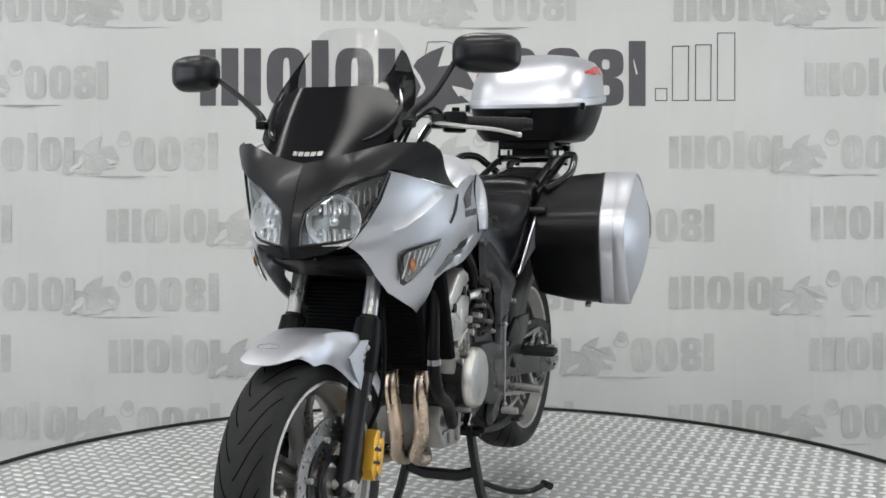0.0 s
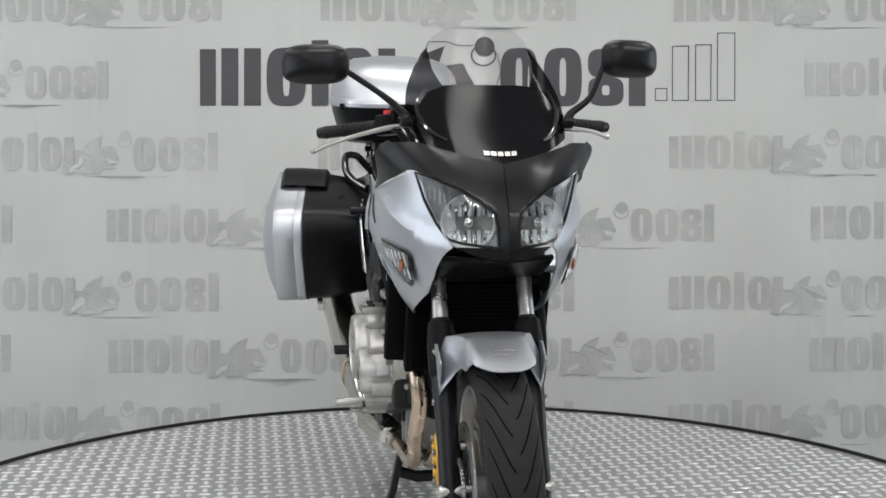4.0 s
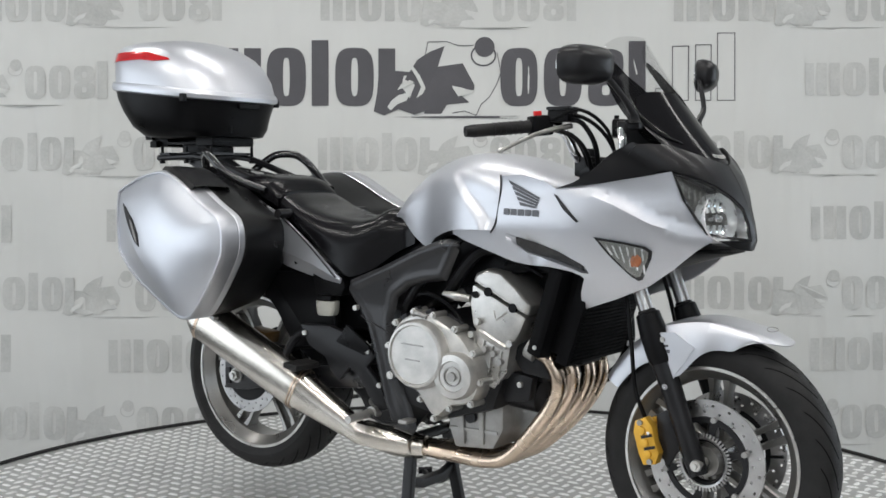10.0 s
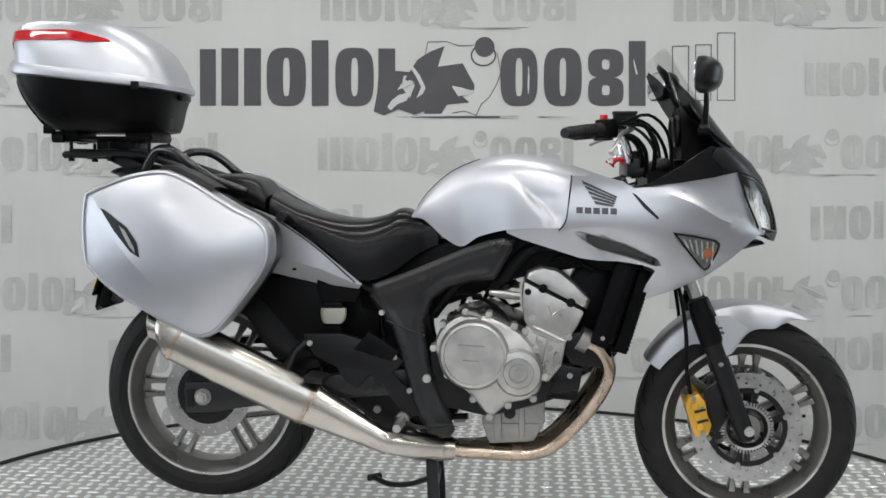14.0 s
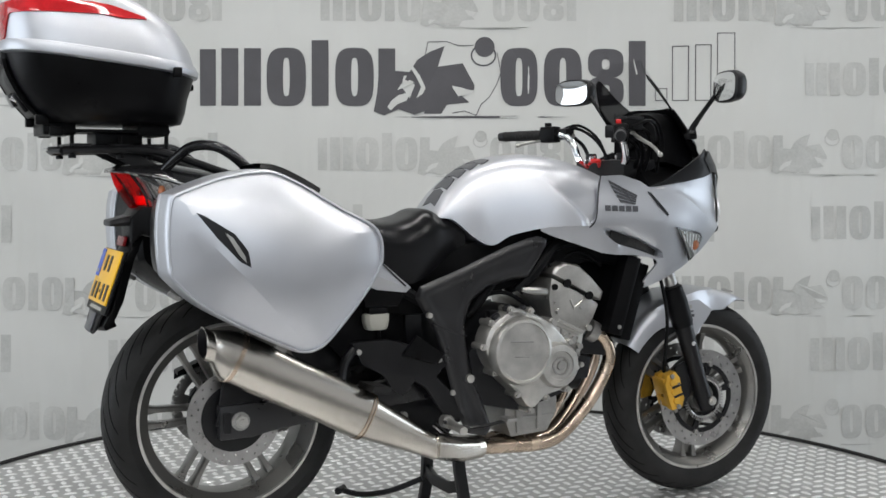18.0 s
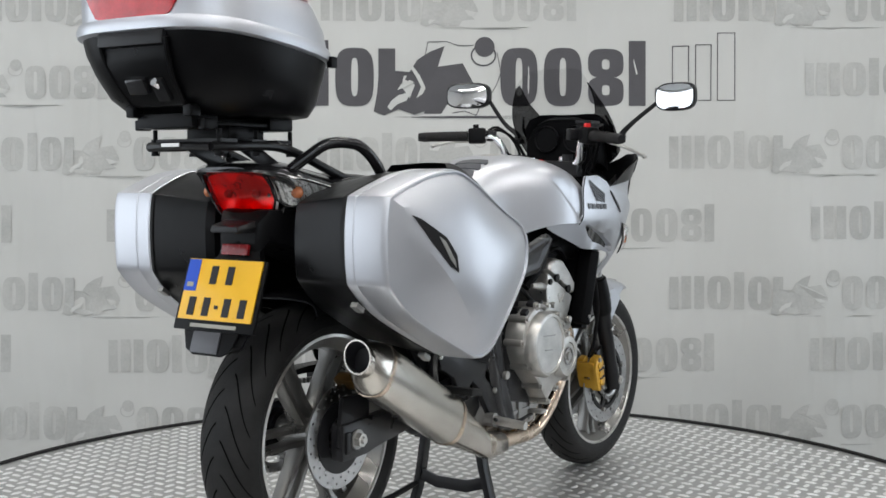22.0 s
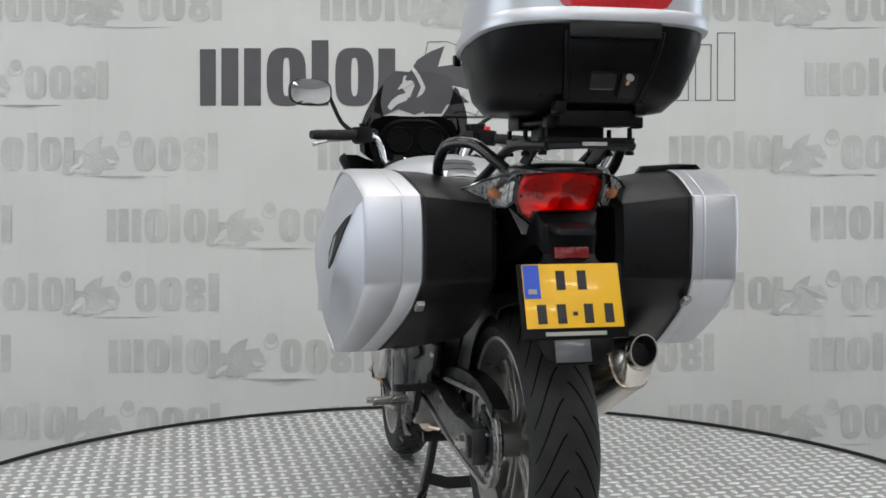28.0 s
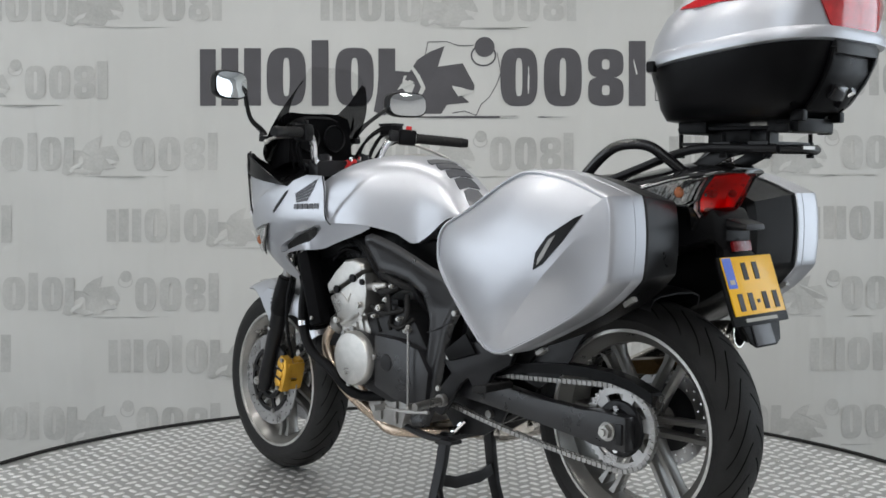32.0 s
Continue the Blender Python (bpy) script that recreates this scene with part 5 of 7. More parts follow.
for s in (1, -1):
    part("rack_rail", Shape().tube([(-1.06, CY + s * 0.085, 1.03), (-1.0, CY + s * 0.092, 1.032), (-0.88, CY + s * 0.095, 1.034), (-0.80, CY + s * 0.098, 1.018), (-0.70, CY + s * 0.10, 0.985), (-0.60, CY + s * 0.105, 0.952)], 0.0105, 10), BLACK_PAINT, rack)
    part("rack_bracket", Shape().plate([(-0.97, 1.028), (-0.90, 1.03), (-0.84, 1.0), (-0.80, 0.99), (-0.82, 0.975), (-0.88, 0.985)], CY + s * 0.07, CY + s * 0.076), BLACK_PAINT, rack, bevel=0.002)
    for x in (-1.04, -0.93, -0.82):
        part("rack_bolt", Shape().cyl((x, CY + s * 0.09, 1.012), (x, CY + s * 0.09, 1.066), 0.005, n=8).cyl((x, CY + s * 0.09, 1.012), (x, CY + s * 0.09, 1.02), 0.009, n=10), BLACK_PLASTIC, rack)
    part("mount_claw", Shape().box((-1.075, CY + s * 0.088, 1.074), (0.03, 0.02, 0.022)), BLACK_PLASTIC, rack, bevel=0.004)
for x in (-1.02, -0.93, -0.85):
    part("rack_bar", Shape().box((x, CY, 1.043), (0.045, 0.2, 0.007)), BLACK_PAINT, rack)
part("mount_block", Shape().box((-0.925, CY, 1.058), (0.11, 0.12, 0.034)), BLACK_PLASTIC, rack, bevel=0.004)
part("rack_badge", Shape().box((-1.0855, CY, 1.033), (0.003, 0.05, 0.007)), ALLOY, rack, "bright lettered strip as a plain bar")
part("case_mount", Shape().rings([[V3(x, CY + y, z) for x, y in ((-1.08, -0.075), (-1.08, 0.075), (-0.81, 0.09), (-0.81, -0.09))] for z in (1.073, 1.081)]), BLACK_PLASTIC, rack, "black case mounting plate", bevel=0.002)
for x, w in ((-1.065, 0.155), (-0.85, 0.185)):
    part("mount_foot", Shape().box((x, CY, 1.081), (0.075, w, 0.03)), BLACK_PLASTIC, rack, "black foot of the case mount", bevel=0.005)


def case_plan(xr, xf, w, z, tilt=0.0, n=48):
    """Plan outline of the top case: round back, narrower front."""
    out = []
    cx, rx = (xr + xf) / 2, (xf - xr) / 2
    for k in range(n):
        a = 2 * math.pi * k / n
        c, s_ = math.cos(a), math.sin(a)
        x = math.copysign(abs(c) ** 0.55, c)
        y = math.copysign(abs(s_) ** 0.60, s_)
        ww = w * (1 - 0.16 * max(0, x) ** 1.5)
        px = cx + rx * x
        out.append(V3(px, CY + ww * y, z + tilt * (px + 0.95)))
    return out


TILT = -0.108
tc = part("top_case", Shape().rings([case_plan(-1.06, -0.79, 0.14, 1.092), case_plan(-1.09, -0.775, 0.172, 1.097, -0.01), case_plan(-1.126, -0.768, 0.199, 1.125, -0.03), case_plan(-1.160, -0.762, 0.211, 1.165, -0.06), case_plan(-1.180, -0.753, 0.221, 1.2, -0.09), case_plan(-1.186, -0.748, 0.224, 1.222, TILT), case_plan(-1.182, -0.752, 0.22, 1.226, TILT)]), BLACK_PLASTIC, bike, "silver and black top case", angle=50)
part("case_rim", Shape().rings([case_plan(-1.188, -0.746, 0.227, 1.222, TILT), case_plan(-1.196, -0.738, 0.233, 1.226, TILT), case_plan(-1.198, -0.736, 0.235, 1.238, TILT), case_plan(-1.194, -0.742, 0.231, 1.25, TILT), case_plan(-1.182, -0.75, 0.223, 1.252, TILT)]), SILVER, tc, "pale silver rim band", angle=32)
LID = ((-1.186, -0.746, 0.226, 1.25, TILT), (-1.188, -0.758, 0.224, 1.285, TILT * 0.8), (-1.190, -0.79, 0.217, 1.325, TILT * 0.5), (-1.186, -0.828, 0.205, 1.353, TILT * 0.35), (-1.172, -0.875, 0.186, 1.377, TILT * 0.2), (-1.14, -0.92, 0.15, 1.393, 0), (-1.09, -0.95, 0.09, 1.401, 0), (-1.04, -1.0, 0.03, 1.403, 0))
part("case_lid", Shape().rings([case_plan(*q) for q in LID]), SILVER, tc, "domed silver lid", angle=60)
# red reflector: a deep lens across the back, drawn out into a thin wing along each side
LRING = [case_plan(*q, 96) for q in LID]


def lid_at(k, z, lift):
    for lo_, hi_ in zip(LRING, LRING[1:]):
        a, b = lo_[k], hi_[k]
        if z <= b.z:
            break
    p = a.lerp(b, max(0.0, min(1.0, (z - a.z) / (b.z - a.z))))
    return p + V3(p.x + 0.95, p.y - CY, 0.06).normalized() * lift


def strip_row(k):
    p = lid_at(k, 1.34, 0.0)
    back = ramp01(0.135 - abs(p.y - CY), 0.05) if p.x < -1.05 else 0.0
    taper = ramp01(-0.895 - p.x, 0.06)
    mid = 1.329 + 0.015 * ramp01(-0.895 - p.x, 0.10)
    return mid - 0.002 - 0.011 * taper - 0.066 * back, mid + 0.002 + 0.013 * taper


rows = []
for k in range(19, 78):
    z0, z1 = strip_row(k)
    zs = [z0 + (z1 - z0) * j / 4 for j in range(5)]
    rows.append([lid_at(k, z, 0.0035) for z in zs] + [lid_at(k, z, -0.004) for z in reversed(zs)])
part("lamp_strip", Shape().rings(rows), RED_LENS, tc, "red reflector strip", angle=50)
for s in (1, -1):
    part("lid_catch", Shape().box((-0.82, CY + s * 0.206, 1.21), (0.02, 0.014, 0.024)), BLACK_PLASTIC, tc, bevel=0.003)
    part("panel_rib", Shape().tube([(-1.186, CY + s * 0.092, 1.235), (-1.176, CY + s * 0.088, 1.20), (-1.148, CY + s * 0.078, 1.15), (-1.112, CY + s * 0.07, 1.108)], 0.006, 8), BLACK_PLASTIC, tc)
    part("case_foot", Shape().box((-1.105, CY + s * 0.08, 1.10), (0.03, 0.022, 0.024)), BLACK_PLASTIC, tc, bevel=0.004)
part("front_hinge", Shape().box((-0.745, CY, 1.188), (0.012, 0.09, 0.016)), BLACK_PLASTIC, tc, bevel=0.004)
part("lock_header", Shape().box((-1.182, CY, 1.236), (0.022, 0.18, 0.03), Matrix.Rotation(radians(4), 4, "Y")), BLACK_PAINT, tc, bevel=0.006)
part("lock_panel", Shape().rings([[V3(x, CY + y, z) for y in (-w, w)] + [V3(x + 0.05, CY + y, z) for y in (w, -w)] for x, z, w in ((-1.118, 1.108, 0.066), (-1.150, 1.145, 0.074), (-1.176, 1.19, 0.083), (-1.18, 1.222, 0.086))]), BLACK_PLASTIC, tc, "black lock panel", bevel=0.004)
part("latch", Shape().box((-1.155, CY + 0.014, 1.148), (0.02, 0.052, 0.034), Matrix.Rotation(radians(-28), 4, "Y")), GLOSS_BLACK, tc, bevel=0.006)
part("lock", Shape().cyl((-1.150, CY - 0.038, 1.146), (-1.166, CY - 0.038, 1.153), 0.008, n=16), CHROME, tc, "bright key lock")
part("lock_bezel", Shape().box((-1.146, CY - 0.04, 1.14), (0.014, 0.034, 0.05), Matrix.Rotation(radians(-34), 4, "Y")), BLACK_PAINT, tc, bevel=0.004)

# ---- panniers ----
PAN = [(-0.885, 0.922), (-0.87, 0.936), (-0.813, 0.959), (-0.756, 0.977), (-0.685, 0.987), (-0.643, 0.980), (-0.588, 0.954), (-0.532, 0.920), (-0.485, 0.893), (-0.434, 0.868), (-0.410, 0.845), (-0.400, 0.809), (-0.408, 0.753), (-0.465, 0.669), (-0.530, 0.593), (-0.560, 0.574), (-0.585, 0.570), (-0.621, 0.58), (-0.734, 0.636), (-0.818, 0.685), (-0.875, 0.738), (-0.888, 0.765), (-0.893, 0.85)]


def smooth_loop(pts, n=3):
    out = []
    m = len(pts)
    for i in range(m):
        p0, p1, p2, p3 = (Vector(pts[(i + d) % m]) for d in (-1, 0, 1, 2))
        for k in range(n):
            t = k / n
            out.append(0.5 * ((2 * p1) + (p2 - p0) * t + (2 * p0 - 5 * p1 + 4 * p2 - p3) * t * t + (3 * p1 - p0 - 3 * p2 + p3) * t ** 3))
    return out


PLOOP = smooth_loop(PAN)
PC = Vector((-0.645, 0.775))


def pan_ring(k, y, s, dx=0.0, dz=0.0, facet=0.0, lean=0.0):
    """A loop of the case; facet lays the lower rear of the lid back behind a slanting crease."""
    out = []
    for p in PLOOP:
        x, z = PC.x + (p.x - PC.x) * k + dx, PC.y + (p.y - PC.y) * k + dz
        d = max(0.0, -((x + 0.86) * 0.795 + (z - 0.93) * 0.607) / 1.0)
        out.append(V3(x, s * (y - facet * d + lean * (x + 0.886)), z))
    return out


RIM_R = sorted((math.atan2(p.y - PC.y, p.x - PC.x), (p - PC).length) for p in PLOOP)
RIM_R = [(RIM_R[-1][0] - 2 * math.pi, RIM_R[-1][1])] + RIM_R + [(RIM_R[0][0] + 2 * math.pi, RIM_R[0][1])]
SEAM_LEAN = 0.15  # the seam runs outwards to the front
CREASE = [(-0.878, 0.906), (-0.80, 0.822), (-0.70, 0.713), (-0.60, 0.605)]


def face_y(x, z, out, lean, dome):
    """Height of the case's face: a low dome, laid back behind the crease."""
    k = min(1.0, math.hypot(x - PC.x, z - PC.y) / lerp_table(RIM_R, math.atan2(z - PC.y, x - PC.x)) / 0.956)
    d = max(0.0, -((x + 0.888) * 0.735 + (z - 0.917) * 0.678))
    return out - 0.004 + lean * (x + 0.886) + dome * (1 - k ** 2.3) - 0.22 * d * ramp01(1.0 - k, 0.3)


for s in (1, -1):
    pan = part("pannier", Shape().rings([pan_ring(0.80, 0.118, s, -0.01, 0.0), pan_ring(0.88, 0.132, s, -0.005), pan_ring(0.97, 0.25, s), pan_ring(0.985, 0.286, s, lean=SEAM_LEAN)]), CASE_PLASTIC, bike, "silver and black side case", bevel=0.0)
    pan.location = (0.02, 0.02, 0) if s > 0 else (-0.008, 0.0, 0)
    # the left case hangs a little farther out at its rear
    seam, out, lean, dome = (0.284, 0.406, 0.06, 0.046) if s > 0 else (0.279, 0.386, 0.115, 0.052)
    EDGE = ((0.985, seam, SEAM_LEAN), (1.0, seam + 0.005, SEAM_LEAN), (1.0, out - 0.083, SEAM_LEAN), (0.996, out - 0.081, SEAM_LEAN), (0.996, out - 0.078, SEAM_LEAN), (1.0, out - 0.076, SEAM_LEAN), (1.0, out - 0.016, lean), (0.994, out - 0.008, lean), (0.987, out - 0.002, lean), (0.980, out, lean), (0.964, out + 0.001, lean), (0.958, out - 0.001, lean), (0.953, out - 0.005, lean))
    lid = part("case_lid", Shape().rings([pan_ring(k, y, s, lean=q) for k, y, q in EDGE], True, False), SILVER, pan, "silver outer shell", angle=24)
    part("lid_face", skin([(PC.x + (p.x - PC.x) * 0.956, PC.y + (p.y - PC.y) * 0.956) for p in PLOOP], lambda x, z: V3(x, s * face_y(x, z, out, lean, dome), z), 0.004, 0.022, 10.5, 0.0, [CREASE]), SILVER, lid, "silver lid face with a slanting crease")
    part("lid_gasket", Shape().rings([pan_ring(0.993, seam - 0.007, s, lean=SEAM_LEAN), pan_ring(0.993, seam + 0.001, s, lean=SEAM_LEAN)], False, False), RUBBER, pan)
    if s < 0:
        strip = [p for p in PLOOP if p.y > 0.86 and -0.705 < p.x < -0.535]
        part("top_lip", Shape().rings([[V3(p.x + dx, s * (y + (SEAM_LEAN if y < seam + 0.05 else lean) * (p.x + 0.886)), p.y + dz) for p in strip] for y, dx, dz in ((seam - 0.07, 0.0, -0.006), (seam - 0.06, 0.005, 0.008), (seam + 0.03, 0.007, 0.013), (out - 0.022, 0.007, 0.012), (out - 0.014, 0.001, 0.001))], False, False, False), CASE_PLASTIC, pan, "black lip along the top edge of the case")
    # long narrow badge
    lid_y = lambda x, z: face_y(x, z, out, lean, dome) + 0.0025
    part("case_badge", skin([(-0.832, 0.892), (-0.815, 0.885), (-0.755, 0.845), (-0.728, 0.808), (-0.722, 0.772), (-0.745, 0.785), (-0.79, 0.835)], lambda x, z: V3(x, s * lid_y(x, z), z), 0.003, 0.03), BLACK_PAINT, lid, "dark narrow badge")
    part("badge_bar", skin([(-0.775, 0.848), (-0.76, 0.838), (-0.735, 0.797), (-0.732, 0.782), (-0.748, 0.80)], lambda x, z: V3(x, s * (lid_y(x, z) + 0.0015), z), 0.002, 0.03), ALLOY_DARK, lid)
    for x, z in ((-0.85, 0.70), (-0.60, 0.567)):
        part("case_hinge", Shape().box((x, s * 0.283, z), (0.03, 0.018, 0.012), Matrix.Rotation(radians(32), 4, "Y")), ALLOY_DARK, pan, bevel=0.003)
    part("case_bracket", Shape().tube([(-0.80, s * 0.15, 0.86), (-0.60, s * 0.155, 0.90), (-0.45, s * 0.15, 0.84), (-0.40, s * 0.15, 0.72)], 0.008, 8), BLACK_PLASTIC, bike, "black tubular case bracket")
    part("bracket_lug", Shape().cyl((-0.43, s * 0.15, 0.865), (-0.43, s * 0.20, 0.865), 0.013, n=12), BLACK_PAINT, bike)

# ---- frame and swing arm ----
FP = [(-0.20, 0.655), (-0.19, 0.685), (-0.149, 0.700), (-0.074, 0.728), (0.001, 0.760), (0.061, 0.785), (0.12, 0.804), (0.155, 0.811), (0.185, 0.803), (0.183, 0.782), (0.135, 0.699), (0.076, 0.692), (0.016, 0.677), (-0.03, 0.645), (-0.050, 0.59), (-0.05, 0.541), (-0.03, 0.44), (0.012, 0.345), (0.03, 0.295), (0.015, 0.272), (-0.045, 0.285), (-0.075, 0.345), (-0.105, 0.455), (-0.14, 0.565), (-0.18, 0.625)]


def edge_gap(x, z, loop):
    """Distance from a point to the nearest side of a loop."""
    best = 9.0
    for (x0, z0), (x1, z1) in zip(loop, loop[1:] + loop[:1]):
        dx, dz = x1 - x0, z1 - z0
        t = ramp01((x - x0) * dx + (z - z0) * dz, dx * dx + dz * dz)
        best = min(best, math.hypot(x - x0 - t * dx, z - z0 - t * dz))
    return best


def cover_y(x, z):
    """Face of the frame cover: rounded off along its edges, with a raised outer ridge."""
    g = edge_gap(x, z, FP)
    return 0.171 + 0.03 * max(0, (z - 0.62)) / 0.2 + 0.02 * max(0, x) - 0.014 * (1 - ramp01(g, 0.014)) ** 2 - 0.004 * ramp01(g - 0.022, 0.008)


for s in (1, -1):
    fo = part("frame_cover", skin(FP, lambda x, z: V3(x, s * cover_y(x, z), z), 0.03, 0.0075), FRAME_GREY, bike, "dark grey frame side cover")
    part("cover_seam", Shape().tube([(-0.152, s * 0.1695, 0.588), (-0.10, s * 0.1695, 0.565), (-0.052, s * 0.1695, 0.548)], 0.0025, 6), INK, fo)
    for x, z in ((-0.165, 0.61), (-0.045, 0.435)):
        bolt(fo, (x, s * 0.17, z), 0.012 if z < 0.5 else 0.008, 0.012, s)
    # foot peg hanger and pegs
    hg = part("peg_hanger", Shape().plate([(-0.38, 0.55), (-0.273, 0.552), (-0.197, 0.53), (-0.129, 0.497), (-0.106, 0.477), (-0.137, 0.446), (-0.091, 0.401), (-0.062, 0.335), (-0.1, 0.325), (-0.135, 0.37), (-0.167, 0.416), (-0.20, 0.44), (-0.235, 0.40), (-0.265, 0.42), (-0.289, 0.46), (-0.349, 0.49)], s * 0.145, s * 0.165), BLACK_PAINT, bike, "black footrest hanger", bevel=0.007)
    for x, z in ((-0.132, 0.49), (-0.092, 0.40), (-0.36, 0.525)):
        bolt(hg, (x, s * 0.165, z), 0.008, 0.006, s)
    part("foot_peg", Shape().cyl((-0.11, s * 0.16, 0.325 + 0.045 * (s > 0)), (-0.115, s * 0.275, 0.32 + 0.045 * (s > 0)), 0.013, 0.011, 12), ALLOY if s < 0 else WHEEL, hg, "bright alloy foot peg" if s < 0 else "grey alloy foot peg")
    part("peg_spring", Shape().cyl((-0.11, s * 0.155, 0.325 + 0.045 * (s > 0)), (-0.11, s * 0.18, 0.325 + 0.045 * (s > 0)), 0.018, n=10), ALLOY_DARK, hg)
    part("pillion_peg", Shape().box((-0.335, s * 0.21, 0.44), (0.05, 0.10, 0.018), Matrix.Rotation(radians(8), 4, "Y")), RUBBER, hg, "rubber pillion peg", bevel=0.004)
    part("heel_plate", Shape().plate([(-0.20, 0.56), (-0.12, 0.505), (-0.14, 0.48), (-0.24, 0.51)], s * 0.165, s * 0.175), BLACK_PLASTIC, hg, bevel=0.003)
    arm = part("swing_arm", Shape().rings([[V3(x, s * (y + e) + RY * ramp01(-x, 0.5), z + g * h) for e, g in ((-0.018, -1), (0.018, -1), (0.018, 1), (-0.018, 1))] for x, y, z, h in ((-0.05, 0.10, 0.42, 0.035), (-0.25, 0.115, 0.405, 0.034), (-0.45, 0.125, 0.385, 0.032), (-0.58, 0.128, 0.374, 0.037), (-0.62, 0.128, 0.371, 0.043), (-0.712, 0.128, 0.367, 0.042))]), FRAME_GREY, bike, "black box-section swing arm", bevel=0.006)
    part("axle_nut", Shape().cyl((RX, s * 0.148 + RY, RZ), (RX, s * 0.160 + RY, RZ), 0.012, n=14).cyl((RX, s * 0.150 + RY, RZ), (RX, s * 0.164 + RY, RZ), 0.0175, 0.0165, n=6).cyl((RX, s * 0.164 + RY, RZ), (RX, s * 0.171 + RY, RZ), 0.0095, 0.008, n=12), ALLOY, arm, "bright axle nut")
    part("axle_washer", Shape().cyl((RX, s * 0.144 + RY, RZ), (RX, s * 0.151 + RY, RZ), 0.023, n=20), ALLOY_DARK, arm)
    part("adjuster_plate", Shape().box((-0.695, s * 0.146 + RY, 0.367), (0.02, 0.012, 0.05)), BLACK_PAINT, arm, bevel=0.003)
part("frame_spine", Shape().tube([(0.5, 0, 0.93), (0.3, 0, 0.86), (0.0, 0, 0.74), (-0.12, 0, 0.62), (-0.08, 0, 0.42), (0.0, 0, 0.3)], [0.05, 0.055, 0.06, 0.07, 0.07, 0.05], 10), BLACK_PAINT, bike)
part("subframe", Shape().tube([(-0.12, 0.10, 0.62), (-0.3, 0.11, 0.72), (-0.6, 0.10, 0.86), (-0.8, 0.08, 0.92)], 0.016, 8).tube([(-0.12, -0.10, 0.62), (-0.3, -0.11, 0.72), (-0.6, -0.10, 0.86), (-0.8, -0.08, 0.92)], 0.016, 8), BLACK_PAINT, bike)
part("airbox", Shape().rings([[V3(x, y, z) for y, z in ((-w, z0), (-w, z1), (w, z1), (w, z0))] for x, w, z0, z1 in ((-0.28, 0.06, 0.60, 0.72), (-0.05, 0.085, 0.60, 0.78), (0.2, 0.12, 0.70, 0.84), (0.42, 0.125, 0.74, 0.88))]), BLACK_PLASTIC, bike, bevel=0.012)
part("shock_absorber", Shape().tube([(-0.16, 0, 0.40), (-0.2, 0, 0.66)], 0.03, 12, 1), BLACK_PAINT, bike)
part("battery_box", Shape().box((-0.25, 0, 0.60), (0.13, 0.13, 0.14)), BLACK_PLASTIC, bike, bevel=0.01)
part("fluid_bottle", Shape().rings([[V3(-0.30 + a * w, -0.135 + b * 0.019, z) for a, b in ((-1, -0.6), (-0.7, -1), (0.7, -1), (1, -0.6), (1, 0.6), (0.7, 1), (-0.7, 1), (-1, 0.6))] for z, w in ((0.576, 0.024), (0.582, 0.03), (0.598, 0.034), (0.618, 0.034))]), WHITE_PLASTIC, bike, "milky brake fluid bottle", bevel=0.003)
part("bottle_cap", Shape().box((-0.30, -0.135, 0.626), (0.05, 0.036, 0.016)), BLACK_PLASTIC, bike, bevel=0.004)
part("electrics_tray", Shape().plate([(-0.345, 0.70), (-0.235, 0.70), (-0.225, 0.66), (-0.24, 0.635), (-0.335, 0.635)], -0.15, -0.06), BLACK_PLASTIC, bike, bevel=0.006)
for s in (1, -1):
    part("linkage_plate", Shape().plate([(-0.27, 0.385), (-0.16, 0.43), (-0.03, 0.43), (0.01, 0.33), (-0.06, 0.255), (-0.16, 0.265), (-0.22, 0.30)], s * 0.05, s * 0.062), BLACK_PAINT, bike, bevel=0.004)
    part("linkage_bolt", Shape().cyl((-0.19, s * 0.06, 0.33), (-0.19, s * 0.075, 0.33), 0.011, n=10), ALLOY_DARK, bike)
part("linkage_rod", Shape().tube([(-0.34, -0.03, 0.40), (-0.22, -0.03, 0.32), (-0.10, -0.03, 0.29)], 0.014, 8, 3).tube([(-0.34, 0.03, 0.40), (-0.22, 0.03, 0.32), (-0.10, 0.03, 0.29)], 0.014, 8, 3), BLACK_PAINT, bike)

# ---- chain (left) ----
part("chain_guard", Shape().rings([[V3(x, 0.085, z), V3(x, 0.085, z + 0.01), V3(x, 0.125, z + 0.01), V3(x, 0.125, z - 0.016), V3(x, 0.121, z - 0.016), V3(x, 0.121, z + 0.004)] for x, z in ((-0.26, 0.462), (-0.32, 0.478), (-0.4, 0.49), (-0.48, 0.497), (-0.56, 0.498), (-0.64, 0.493), (-0.70, 0.481), (-0.76, 0.458))]), BLACK_PLASTIC, bike, "black chain guard")
ch = []
spx, spz, spr_ = -0.03, 0.40, 0.038
for k in range(40):
    ch.append((spx + (RX - spx) * k / 40, spz + spr_ + (RZ + 0.103 - spz - spr_) * k / 40))
for k in range(20):
    a = math.pi / 2 + math.pi * k / 20
    ch.append((RX + 0.103 * math.cos(a), RZ + 0.103 * math.sin(a)))
for k in range(41):
    ch.append((RX + (spx - RX) * k / 40, RZ - 0.103 + (spz - spr_ - RZ + 0.103) * k / 40 - 0.012 * math.sin(math.pi * k / 40)))
chain = part("drive_chain", Shape().tube([(x, 0.1, z) for x, z in ch], 0.0035, 6, 1), ALLOY_DARK, bike, "steel drive chain")
lk = Shape()
acc = 0
